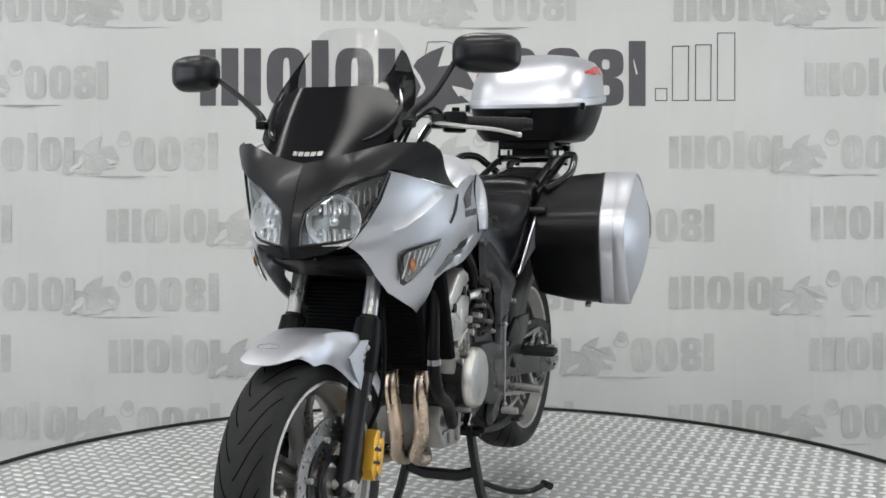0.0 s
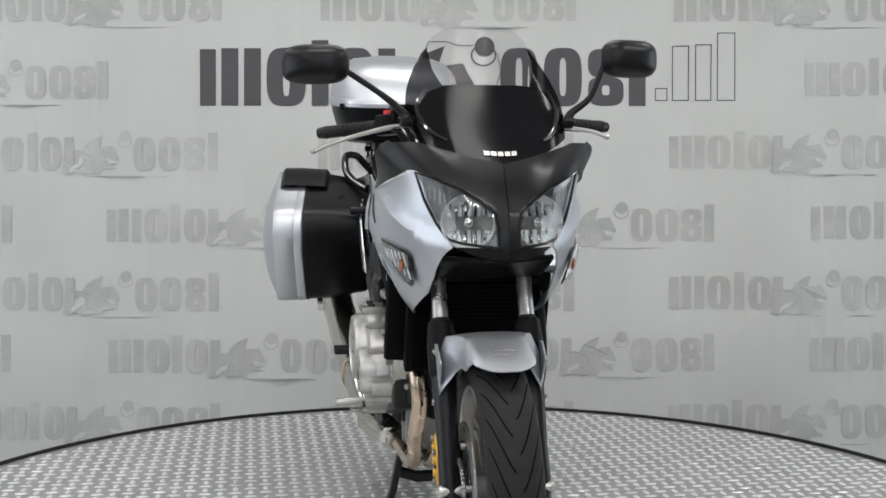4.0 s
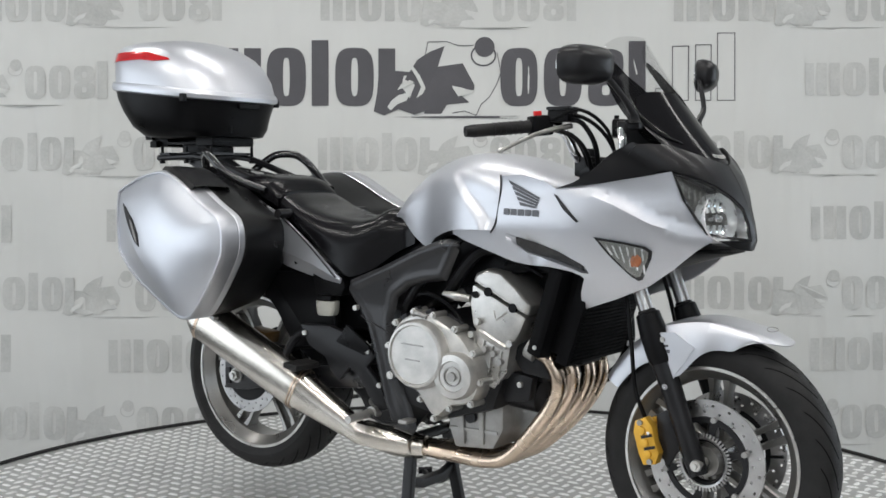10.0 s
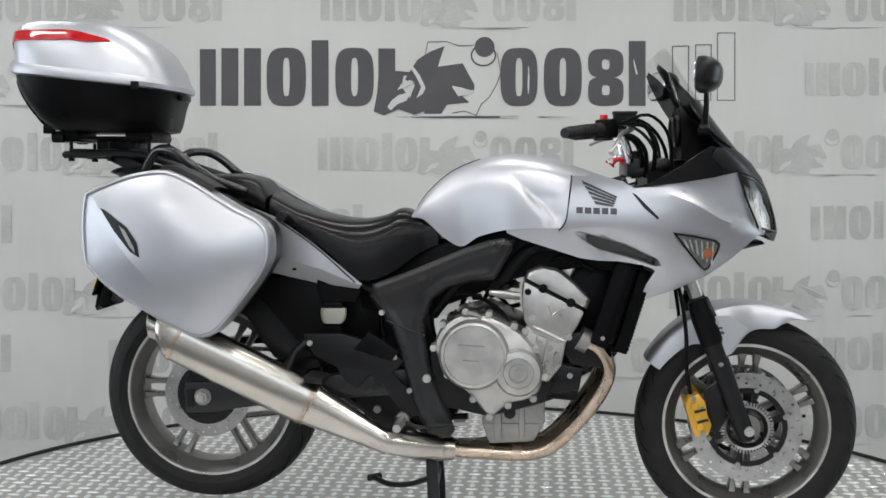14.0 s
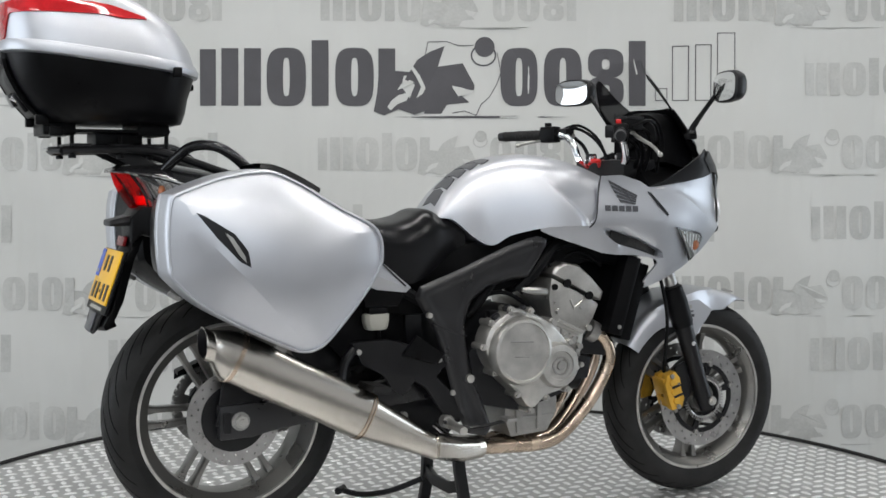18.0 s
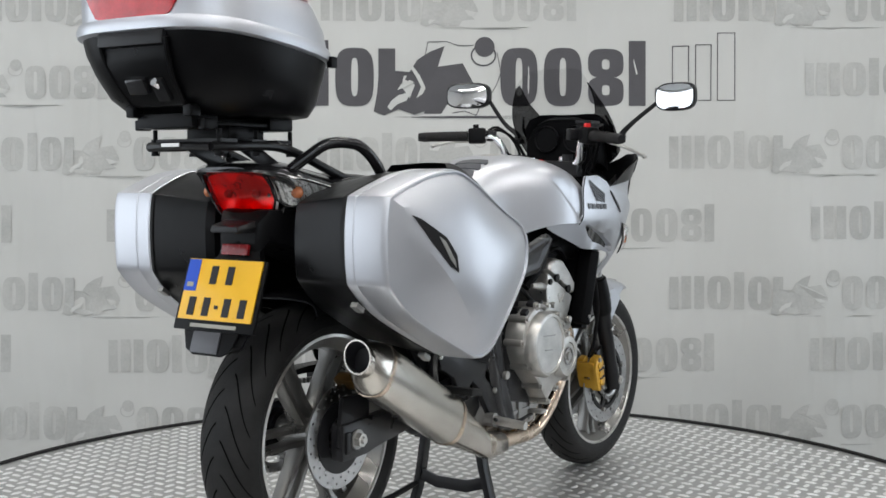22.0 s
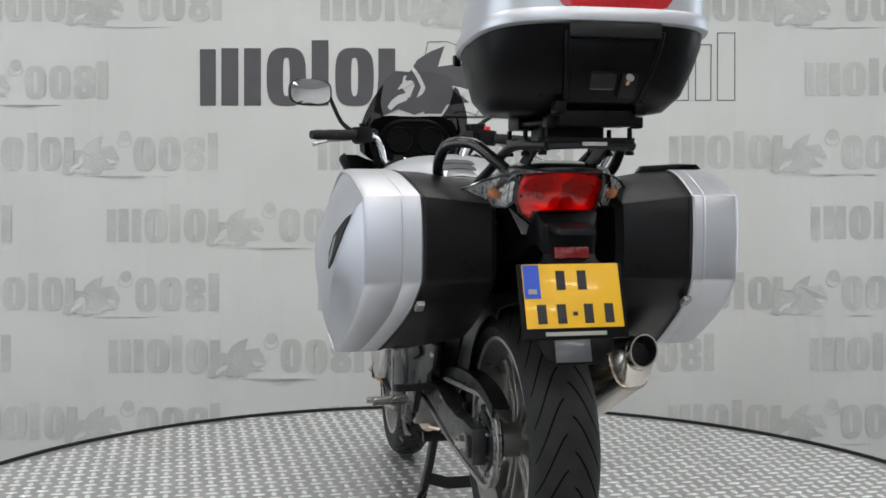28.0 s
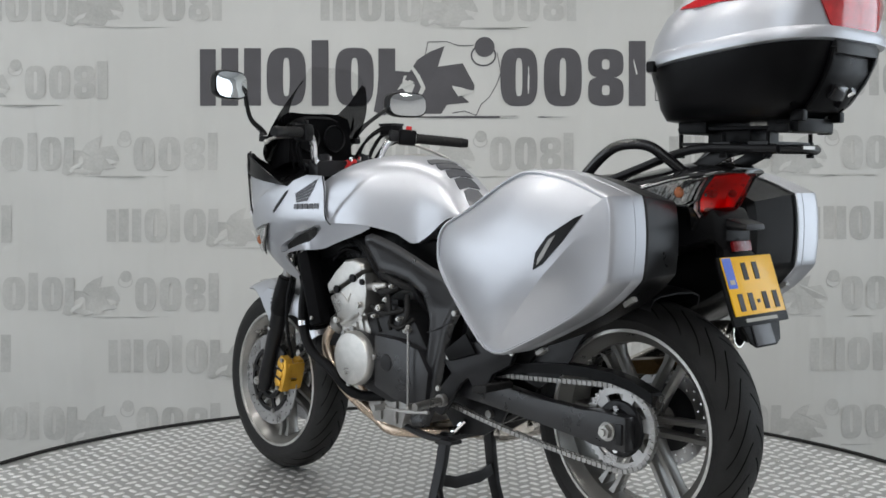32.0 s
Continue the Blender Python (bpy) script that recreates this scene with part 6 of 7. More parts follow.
for (x, z), (x2, z2) in zip(ch, ch[1:]):
    a = math.atan2(z2 - z, x2 - x)
    for y in (0.093, 0.107):
        lk.box(((x + x2) / 2, y, (z + z2) / 2), (0.0125, 0.0025, 0.011), rot_y(-a))
part("chain_run", lk, ALLOY_DARK, chain)
chain.location.y = RY

# ---- engine ----
eng = part("engine", Shape().rings([[V3(x, y, z) for x, z in ((-0.02, 0.36), (-0.04, 0.5), (0.03, 0.6), (0.12, 0.62), (0.25, 0.56), (0.30, 0.45), (0.27, 0.37), (0.12, 0.33))] for y in (-0.16, 0.16)]), BLACK_PAINT, bike, "four-cylinder engine with silver cast covers", bevel=0.012)
CC = [(-0.022, 0.521), (-0.011, 0.565), (0.018, 0.597), (0.06, 0.615), (0.1, 0.615), (0.14, 0.60), (0.185, 0.578), (0.225, 0.54), (0.252, 0.50), (0.262, 0.45), (0.25, 0.405), (0.215, 0.385), (0.17, 0.375), (0.135, 0.345), (0.11, 0.352), (0.08, 0.39), (0.03, 0.435), (0.0, 0.47)]
for s in (1, -1):
    k0 = Vector((0.11, 0.49))
    loop = smooth_loop(CC, 2)
    if s < 0:
        cv = part("clutch_cover", Shape().rings([[V3(k0.x + (p.x - k0.x) * k, s * y, k0.y + (p.y - k0.y) * k) for p in loop] for k, y in ((1.0, 0.158), (1.0, 0.195), (0.96, 0.212), (0.90, 0.216))]), ALLOY, eng, "silver clutch cover", angle=30)
        part("clutch_dome", Shape().lathe([(0.092, -0.21), (0.092, -0.232), (0.085, -0.245), (0.078, -0.247), (0.076, -0.242), (0.0, -0.243)], (0.082, 0, 0.508), "y", 56), ALLOY, cv)
        part("pulser_cover", Shape().lathe([(0.062, -0.20), (0.062, -0.232), (0.056, -0.242), (0.04, -0.244), (0.038, -0.240), (0.0, -0.240)], (0.198, 0, 0.462), "y", 40), ALLOY, cv)
        part("cover_ring", Shape().lathe([(0.026, -0.240), (0.026, -0.245), (0.022, -0.245), (0.022, -0.240)], (0.198, 0, 0.462), "y", 32, True).lathe([(0.012, -0.24), (0.012, -0.247), (0.0, -0.247)], (0.198, 0, 0.462), "y", 24), ALLOY_DARK, cv)
        for k, p in enumerate(loop):
            if k % 3 == 0:
                q = k0 + (p - k0) * 1.02
                part("cover_bolt", Shape().cyl((q.x, -0.16, q.y), (q.x, -0.214, q.y), 0.0095, n=10).cyl((q.x, -0.214, q.y), (q.x, -0.222, q.y), 0.0065, n=6), ALLOY, cv)
        for dz in (0.022, -0.018):
            part("cover_line", Shape().box((0.075, -0.2445, 0.512 + dz), (0.07 if dz > 0 else 0.045, 0.002, 0.003), Matrix.Rotation(radians(3), 4, "Y")), ALLOY_DARK, cv)
    else:
        ac = part("alternator_housing", Shape().lathe([(0.080, 0.12), (0.080, 0.180), (0.077, 0.184), (0.0, 0.184)], (0.232, 0, 0.449), "y", 56), FRAME_GREY, eng, "dark grey alternator housing")
        part("alternator_cover", Shape().lathe([(0.079, 0.182), (0.079, 0.196), (0.073, 0.205), (0.06, 0.208), (0.0, 0.209)], (0.232, 0, 0.449), "y", 56), ALLOY, ac, "silver round alternator cover")
        for k in range(3):
            a = 2 * math.pi * k / 3 + 0.9
            part("cover_bolt", Shape().cyl((0.232 + 0.084 * math.cos(a), 0.14, 0.449 + 0.084 * math.sin(a)), (0.232 + 0.084 * math.cos(a), 0.19, 0.449 + 0.084 * math.sin(a)), 0.008, n=10), ALLOY_DARK, ac)
        part("sprocket_cover", Shape().plate([(-0.06, 0.36), (-0.07, 0.44), (-0.03, 0.5), (0.05, 0.52), (0.155, 0.525), (0.155, 0.375), (0.08, 0.35), (0.02, 0.34)], 0.12, 0.185), FRAME_GREY, eng, "dark grey sprocket cover", bevel=0.012)
        part("gear_lever", Shape().tube([(-0.1, 0.21, 0.34), (0.0, 0.215, 0.33), (0.07, 0.22, 0.335)], 0.005, 8).cyl((0.07, 0.215, 0.335), (0.07, 0.26, 0.335), 0.009, n=10), ALLOY_DARK, eng)
        part("gear_rod", Shape().cyl((-0.007, 0.2, 0.56), (-0.006, 0.2, 0.335), 0.003, n=8).ball((-0.007, 0.2, 0.56), 0.008).ball((-0.006, 0.2, 0.335), 0.008), ALLOY_DARK, eng)
# cylinder bank leaning forwards
cyl_b = part("cylinder_block", Shape().plate([(0.225, 0.588), (0.325, 0.542), (0.312, 0.47), (0.275, 0.425), (0.215, 0.45), (0.19, 0.53)], -0.164, 0.164), ALLOY, eng, "silver cylinder block", bevel=0.008)
hd = part("cylinder_head", Shape().plate([(0.212, 0.695), (0.371, 0.616), (0.352, 0.575), (0.325, 0.535), (0.30, 0.528), (0.236, 0.556), (0.212, 0.59), (0.205, 0.64)], -0.168, 0.168), ALLOY, eng, "silver cylinder head", bevel=0.008)
part("cam_cover", Shape().rings([[V3(0.295 + (x - 0.295) * k, y, 0.68 + (z - 0.68) * k) for x, z in ((0.214, 0.704), (0.222, 0.722), (0.254, 0.735), (0.299, 0.727), (0.345, 0.69), (0.386, 0.648), (0.377, 0.622))] for y, k in ((-0.172, 0.9), (-0.164, 1.0), (0.164, 1.0), (0.172, 0.9))]), ALLOY, eng, "silver cam cover", bevel=0.004)
for s in (1, -1):
    for k in range(4):
        x, z = 0.222 + 0.026 * k, 0.548 - 0.012 * k
        part("block_rib", Shape().rings([[V3(x + a + d, s * y, z + e) for a, y in ((-0.004, 0.160), (-0.002, 0.171), (0.002, 0.171), (0.004, 0.160))] for d, e in ((0.0, 0.014), (-0.012, -0.055))]), ALLOY, cyl_b)
    for x, z in ((0.262, 0.677), (0.335, 0.64)):
        part("head_plug", Shape().cyl((x, s * 0.166, z), (x, s * 0.174, z), 0.012, n=14), BLACK_PLASTIC, hd)
    part("head_plug", Shape().cyl((0.222, s * 0.167, 0.668), (0.222, s * 0.173, 0.668), 0.009, n=12), BLACK_PLASTIC, hd)
    part("head_rib", Shape().tube([(0.275, s * 0.168, 0.63), (0.285, s * 0.168, 0.605), (0.315, s * 0.168, 0.628)], 0.0035, 6, 1), ALLOY, hd)
    part("head_rib", Shape().tube([(0.235, s * 0.168, 0.575), (0.315, s * 0.168, 0.537)], 0.006, 6, 1), ALLOY, hd)
    for x, z in ((0.232, 0.60), (0.215, 0.565), (0.33, 0.55), (0.30, 0.50), (0.255, 0.53), (0.28, 0.52)):
        part("head_stud", Shape().cyl((x, s * 0.145, z), (x, s * 0.178, z), 0.007, n=8).cyl((x, s * 0.172, z), (x, s * 0.182, z), 0.0095, n=6), ALLOY if z > 0.53 else ALLOY_DARK, hd)
    part("coolant_hose", Shape().tube([(0.12, s * 0.14, 0.66), (0.17, s * 0.16, 0.72), (0.23, s * 0.15, 0.78), (0.32, s * 0.13, 0.79)], 0.017, 10), BLACK_PLASTIC, eng)
    part("throttle_body", Shape().cyl((0.16, s * 0.06, 0.66), (0.10, s * 0.06, 0.76), 0.03, n=16), BLACK_PAINT, eng)
    part("choke_horn", Shape().tube([(0.12, s * 0.165, 0.665), (0.16, s * 0.168, 0.66), (0.20, s * 0.16, 0.655)], [0.006, 0.012, 0.010], 10), ALLOY, eng)
    part("ignition_wire", Shape().tube([(0.26, s * 0.1, 0.73), (0.32, s * 0.14, 0.76), (0.40, s * 0.13, 0.72)], 0.006, 6), BLACK_PLASTIC, eng)
    part("bracket_plate", Shape().plate([(0.30, 0.53), (0.36, 0.56), (0.43, 0.5), (0.42, 0.46), (0.34, 0.47)], s * 0.12, s * 0.13), BLACK_PAINT, eng, bevel=0.003)
part("water_pump", Shape().lathe([(0.032, 0.15), (0.032, 0.178), (0.022, 0.188), (0.0, 0.189)], (0.10, 0, 0.45), "y", 24), BLACK_PAINT, eng)
# hoses, joints and plugs between head and frame
for x, z, x2, z2, x3, z3, r in ((0.19, 0.665, 0.13, 0.645, 0.07, 0.665, 0.009), (0.20, 0.60, 0.13, 0.585, 0.05, 0.60, 0.007), (0.16, 0.70, 0.10, 0.62, 0.11, 0.54, 0.006), (0.05, 0.64, 0.03, 0.58, 0.08, 0.545, 0.008), (0.14, 0.56, 0.06, 0.55, 0.01, 0.58, 0.005), (0.02, 0.66, 0.08, 0.68, 0.15, 0.70, 0.012)):
    part("engine_hose", Shape().tube([(x, 0.15, z), (x2, 0.172, z2), (x3, 0.16, z3)], r, 8, 5), RUBBER, eng)
for x, z, r in ((0.155, 0.655, 0.011), (0.115, 0.625, 0.008), (0.145, 0.60, 0.010), (0.06, 0.575, 0.008), (0.165, 0.575, 0.007), (0.09, 0.665, 0.007), (0.03, 0.545, 0.008)):
    part("hose_joint", Shape().cyl((x, 0.150, z), (x, 0.176, z), r, r * 0.9, 10).cyl((x, 0.172, z), (x, 0.182, z), r * 0.6, n=6), ALLOY, eng)
for x, z in ((0.13, 0.69), (0.075, 0.62)):
    part("wire_plug", Shape().box((x, 0.165, z), (0.028, 0.02, 0.018)), BLACK_PLASTIC, eng, bevel=0.003)
for x, z in ((0.02, 0.60), (0.055, 0.622), (0.10, 0.618)):
    part("cover_notch", Shape().box((x, -0.196, z), (0.022, 0.02, 0.012), rot_y(-0.5)), INK, eng, bevel=0.003)
part("sump", Shape().rings([[V3(x, y, z) for x, z in ((0.10, 0.37), (0.27, 0.39), (0.27, 0.31), (0.24, 0.255), (0.12, 0.247), (0.10, 0.30))] for y in (-0.11, 0.11)]), ALLOY_DARK, eng, "grey cast oil sump", bevel=0.008)
for y in (-0.112, 0.112):
    part("sump_rib", Shape().box((0.18, y, 0.30), (0.15, 0.006, 0.008)), ALLOY_DARK, eng)
part("oil_filter", Shape().cyl((0.26, -0.06, 0.41), (0.36, -0.06, 0.40), 0.042, n=24), BLACK_PAINT, eng, "black oil filter")
part("oil_cooler", Shape().box((0.37, 0.02, 0.48), (0.04, 0.22, 0.07)), BLACK_PAINT, eng, bevel=0.004)

for s in (1, -1):
    part("wiring_loom", Shape().tube([(-0.02, s * 0.14, 0.64), (0.06, s * 0.155, 0.66), (0.13, s * 0.15, 0.63), (0.17, s * 0.155, 0.585), (0.15, s * 0.16, 0.53)], 0.006, 8), BLACK_PLASTIC, eng)
    part("breather_pipe", Shape().tube([(-0.03, s * 0.13, 0.60), (0.0, s * 0.15, 0.64), (0.05, s * 0.15, 0.70), (0.12, s * 0.14, 0.74)], 0.013, 10), BLACK_PLASTIC, eng)
    if s > 0:
        part("coolant_pipe", Shape().tube([(0.47, 0.165, 0.70), (0.487, 0.172, 0.62), (0.492, 0.174, 0.52), (0.455, 0.172, 0.445), (0.37, 0.166, 0.40), (0.31, 0.155, 0.348), (0.26, 0.14, 0.33), (0.19, 0.115, 0.335)], 0.0155, 12), BLACK_PLASTIC, eng)
        part("pipe_clip", Shape().cyl((0.492, 0.174, 0.535), (0.490, 0.174, 0.52), 0.018, n=12), CHROME, eng)
    part("engine_mount", Shape().plate([(0.27, 0.43), (0.31, 0.47), (0.37, 0.46), (0.36, 0.40), (0.29, 0.39)], s * 0.10, s * 0.13), BLACK_PAINT, eng, bevel=0.004)
    bolt(eng, (0.335, s * 0.13, 0.44), 0.008, 0.008, s)
    bolt(eng, (0.29, s * 0.115, 0.41), 0.007, 0.008, s)
    part("sump_web", Shape().plate([(0.13, 0.37), (0.15, 0.37), (0.155, 0.26), (0.135, 0.26)], s * 0.108, s * 0.118), ALLOY_DARK, eng, bevel=0.003)
    part("sump_web", Shape().plate([(0.20, 0.38), (0.215, 0.38), (0.215, 0.265), (0.20, 0.265)], s * 0.108, s * 0.118), ALLOY_DARK, eng, bevel=0.003)
part("oil_window", Shape().cyl((0.175, -0.105, 0.335), (0.175, -0.122, 0.335), 0.016, n=16), INK, eng)
part("sensor_plug", Shape().box((0.03, -0.16, 0.60), (0.03, 0.03, 0.025)), BLACK_PLASTIC, eng, bevel=0.004)
part("clutch_arm", Shape().tube([(0.05, -0.2, 0.60), (0.07, -0.22, 0.615), (0.1, -0.215, 0.605)], 0.007, 8), ALLOY_DARK, eng)
# added block that fills the see-through gap between head and radiator
part("gap_blocker", Shape().plate([(0.30, 0.60), (0.36, 0.74), (0.48, 0.74), (0.50, 0.60), (0.47, 0.49), (0.40, 0.49)], -0.055, 0.055), BLACK_PLASTIC, bike, "added black block closing the gap behind the radiator", bevel=0.008)
part("horn", Shape().lathe([(0.0, 0.0), (0.035, 0.0), (0.04, 0.01), (0.03, 0.025), (0.0, 0.03)], (0.45, 0.08, 0.73), "x", 20), BLACK_PAINT, bike, "black horn behind the fork")

# ---- radiator ----
RM = Matrix.Translation(V3(0.4987, 0, 0.614)) @ Matrix.Rotation(radians(17), 4, "Y")
rad = part("radiator", Shape().box((0, 0, 0), (0.035, 0.32, 0.225)).move(RM), DULL_BLACK, bike, "black radiator", bevel=0.004)
for k in range(21):
    part("radiator_fin", Shape().box((0.019, 0, -0.100 + 0.01 * k), (0.005, 0.29, 0.0035)).move(RM), DULL_BLACK, rad)
for s in (1, -1):
    part("radiator_shroud", Shape().rings([[RM @ V3(x, s * y, z) for x, y in ((-0.085, 0.150), (-0.085, 0.19), (-0.055, 0.203), (-0.042, 0.198), (-0.036, 0.150))] for z in (-0.108, 0.0, 0.118)]), DULL_BLACK, rad, "black radiator side cover", bevel=0.004)
    bolt(rad, tuple(RM @ V3(-0.06, s * 0.20, -0.085)), 0.006, 0.004, s)

part("fan_shroud", Shape().rings([[RM @ V3(x, y, z) for y, z in ((-0.14, -0.10), (-0.14, 0.12), (0.14, 0.12), (0.14, -0.10))] for x in (-0.018, -0.07)]), BLACK_PLASTIC, rad, bevel=0.01)
part("under_tank_cover", Shape().rings([[V3(x, y, z) for y, z in ((-w, z0), (-w, z1), (w, z1), (w, z0))] for x, w, z0, z1 in ((0.12, 0.11, 0.75, 0.82), (0.30, 0.125, 0.745, 0.83), (0.44, 0.13, 0.72, 0.84), (0.53, 0.13, 0.71, 0.83))]), BLACK_PLASTIC, bike, "black inner cover under the tank", bevel=0.01)

# ---- exhaust ----
exh = part("exhaust", Shape().tube([(0.02, -0.105, 0.232), (-0.06, -0.13, 0.238), (-0.16, -0.17, 0.262)], [0.032, 0.036, 0.026], 18), STEEL, bike, "stainless exhaust with four heat-tinted pipes")
for k, y in enumerate((-0.125, -0.045, 0.045, 0.125)):
    y2 = -0.03 + y * 0.62
    part("header_pipe", Shape().tube([(0.365, y, 0.535), (0.41, y, 0.515), (0.438, y * 0.97, 0.465), (0.425, y * 0.92, 0.405), (0.37, y * 0.85 - 0.01, 0.325), (0.29, y2, 0.245), (0.22, y2, 0.222), (0.10, -0.06 + y * 0.4, 0.225), (0.0, -0.095 + y * 0.15, 0.232)], 0.0195, 14, 5), HEADER, exh, "heat-tinted header pipe")
    part("header_flange", Shape().cyl((0.36, y, 0.54), (0.385, y, 0.527), 0.031, n=16), ALLOY_DARK, exh)
part("collector_shield", Shape().rings([[V3(x, y0 + dy * w, z0 + dz * h) for dy, dz in ((-1, -0.6), (-1, 0.5), (-0.6, 1), (0.6, 1), (1, 0.5), (1, -0.6), (0, -1))] for x, y0, w, z0, h in ((0.0, -0.12, 0.04, 0.238, 0.028), (-0.08, -0.14, 0.045, 0.246, 0.034), (-0.15, -0.17, 0.04, 0.262, 0.034))]), STEEL, exh, "bright collector shield", bevel=0.004)
MA, MB = V3(-0.155, -0.172, 0.262), V3(-0.7185, -0.2174, 0.551)
md = (MB - MA).normalized()
mu = V3(0, 0, 1) - md * md.z
mu.normalize()
mw = md.cross(mu)


def muffler_ring(t, a, b, upright=0.0):
    """A ring of the silencer: oval with flattened sides and a shoulder along its top; upright leans its plane towards the vertical."""
    c = MA + (MB - MA) * t
    out = []
    for k in range(48):
        q = 2 * math.pi * k / 48
        cs, sn = math.cos(q), math.sin(q)
        e = 1.0 if abs(a - b) < 1e-4 else 0.78
        u, v = a * math.copysign(abs(cs) ** e, cs), b * math.copysign(abs(sn) ** e, sn)
        out.append(c + mw * u + mu * v + md * (upright * v))
    return out


part("exhaust_cone", Shape().rings([muffler_ring(t, a, b) for t, a, b in ((-0.02, 0.029, 0.030), (0.0, 0.030, 0.031), (0.05, 0.030, 0.033), (0.34, 0.042, 0.056), (0.36, 0.044, 0.059))]), STEEL, exh, "brushed steel cone", angle=50)
part("clamp_band", Shape().rings([muffler_ring(t, a, b) for t, a, b in ((0.352, 0.0455, 0.0605), (0.354, 0.047, 0.062), (0.358, 0.047, 0.062), (0.360, 0.0445, 0.0595), (0.364, 0.0445, 0.0595), (0.366, 0.0475, 0.0625), (0.374, 0.0475, 0.0625), (0.376, 0.045, 0.06))]), HEADER, exh, "heat-tinted band")
part("silencer", Shape().rings([muffler_ring(t, a, b) for t, a, b in ((0.36, 0.045, 0.060), (0.40, 0.047, 0.0625), (0.97, 0.047, 0.0625), (0.985, 0.0465, 0.062))]), STEEL, exh, "brushed steel silencer", angle=50)
part("end_band", Shape().rings([muffler_ring(t, a, b) for t, a, b in ((0.962, 0.0465, 0.062), (0.964, 0.0485, 0.064), (0.978, 0.0485, 0.064), (0.980, 0.046, 0.0615))]), HEADER, exh, "heat-tinted end band")
part("end_cap", Shape().rings([muffler_ring(t, a, b, k) for t, a, b, k in ((0.979, 0.046, 0.0615, 0.0), (1.01, 0.044, 0.056, 0.1), (1.045, 0.040, 0.044, 0.3), (1.065, 0.0365, 0.0365, 0.45), (1.068, 0.034, 0.034, 0.45))], True, False), STEEL, exh, "steel end cap", angle=50)
part("tail_pipe", Shape().rings([muffler_ring(t, a, a, k) for t, a, k in ((1.0, 0.034, 0.45), (1.075, 0.0345, 0.5), (1.103, 0.0355, 0.5), (1.106, 0.0345, 0.5), (1.106, 0.031, 0.5))], False, False), STEEL, exh, "polished tail pipe")
# the hollow's darkness is put into the colour of bore and end disc
part("pipe_bore", Shape().rings([muffler_ring(t, a, a, 0.5) for t, a in ((1.106, 0.031), (1.06, 0.0295), (1.03, 0.0295), (1.03, 0.0298), (1.06, 0.0298))], False, False), INK, exh, "bore coloured dark for its hollow")
part("bore_end_disc", Shape().rings([muffler_ring(1.045, 0.031, 0.031, 0.5), muffler_ring(1.035, 0.031, 0.031, 0.5)]), INK, exh)
part("exhaust_bracket", Shape().tube([(-0.42, -0.19, 0.45), (-0.40, -0.17, 0.5), (-0.37, -0.155, 0.53)], 0.012, 8), BLACK_PAINT, exh)

# ---- rear brake ----
part("rear_caliper", Shape().rings([[V3(x, y, z) for x, z in ((-0.56, 0.47), (-0.63, 0.475), (-0.655, 0.5), (-0.63, 0.515), (-0.55, 0.505))] for y in (RY - 0.135, RY - 0.07)]), BRONZE, bike, "dark bronze rear brake caliper", bevel=0.006)
part("caliper_carrier", Shape().plate([(-0.60, 0.36), (-0.60, 0.47), (-0.70, 0.47), (-0.72, 0.36), (-0.68, 0.335), (-0.62, 0.335)], -0.125, -0.112), BLACK_PAINT, bike, bevel=0.005)
part("rear_brake_hose", Shape().tube([(-0.6, -0.12, 0.49), (-0.45, -0.13, 0.47), (-0.3, -0.12, 0.5), (-0.285, -0.12, 0.58)], 0.005, 8), BLACK_PLASTIC, bike)
pedal = part("brake_pedal", Shape().tube([(-0.13, -0.19, 0.33), (-0.05, -0.2, 0.308), (0.04, -0.21, 0.32)], 0.005, 8), BLACK_PAINT, bike, "black brake pedal")
part("pedal_pad", Shape().box((0.045, -0.225, 0.328), (0.03, 0.045, 0.01)), ALLOY_DARK, pedal, bevel=0.003)
for s in (1, -1):
    part("inner_skirt", Shape().plate([(-0.56, 0.69), (-0.37, 0.70), (-0.29, 0.62), (-0.285, 0.50), (-0.34, 0.46), (-0.41, 0.53), (-0.47, 0.60)], s * 0.105, s * 0.118), BLACK_PLASTIC, bike, "black inner splash panel", bevel=0.004)

# ---- stands ----
cst = part("centre_stand", Shape().tube([(-0.04, -0.12, 0.245), (-0.04, 0.12, 0.245)], 0.015, 10, 1), BLACK_PAINT, bike, "black steel centre stand")
for s in (1, -1):
    part("stand_leg", Shape().rings([[V3(x + a, s * (y + b), z) for a, b in ((-0.016, -0.01), (0.016, -0.01), (0.016, 0.01), (-0.016, 0.01))] for x, y, z in ((-0.04, 0.085, 0.26), (-0.036, 0.10, 0.17), (-0.03, 0.12, 0.08), (-0.03, 0.145, 0.004))]), BLACK_PAINT, cst, bevel=0.003)
    part("stand_foot", Shape().box((-0.035, s * 0.147, 0.005), (0.07, 0.045, 0.010)), BLACK_PAINT, cst, bevel=0.003)
    part("stand_spring", Shape().tube([(-0.04, s * 0.07, 0.25), (-0.10, s * 0.07, 0.30)], 0.008, 8, 1), CHROME, cst)
part("stand_brace", Shape().rings([[V3(-0.045 + a, y, z + b) for a, b in ((0, -0.018), (0.02, -0.012), (0.02, 0.012), (0, 0.018))] for y, z in ((-0.11, 0.13), (-0.05, 0.112), (0.05, 0.112), (0.11, 0.13))]), BLACK_PAINT, cst, bevel=0.003)
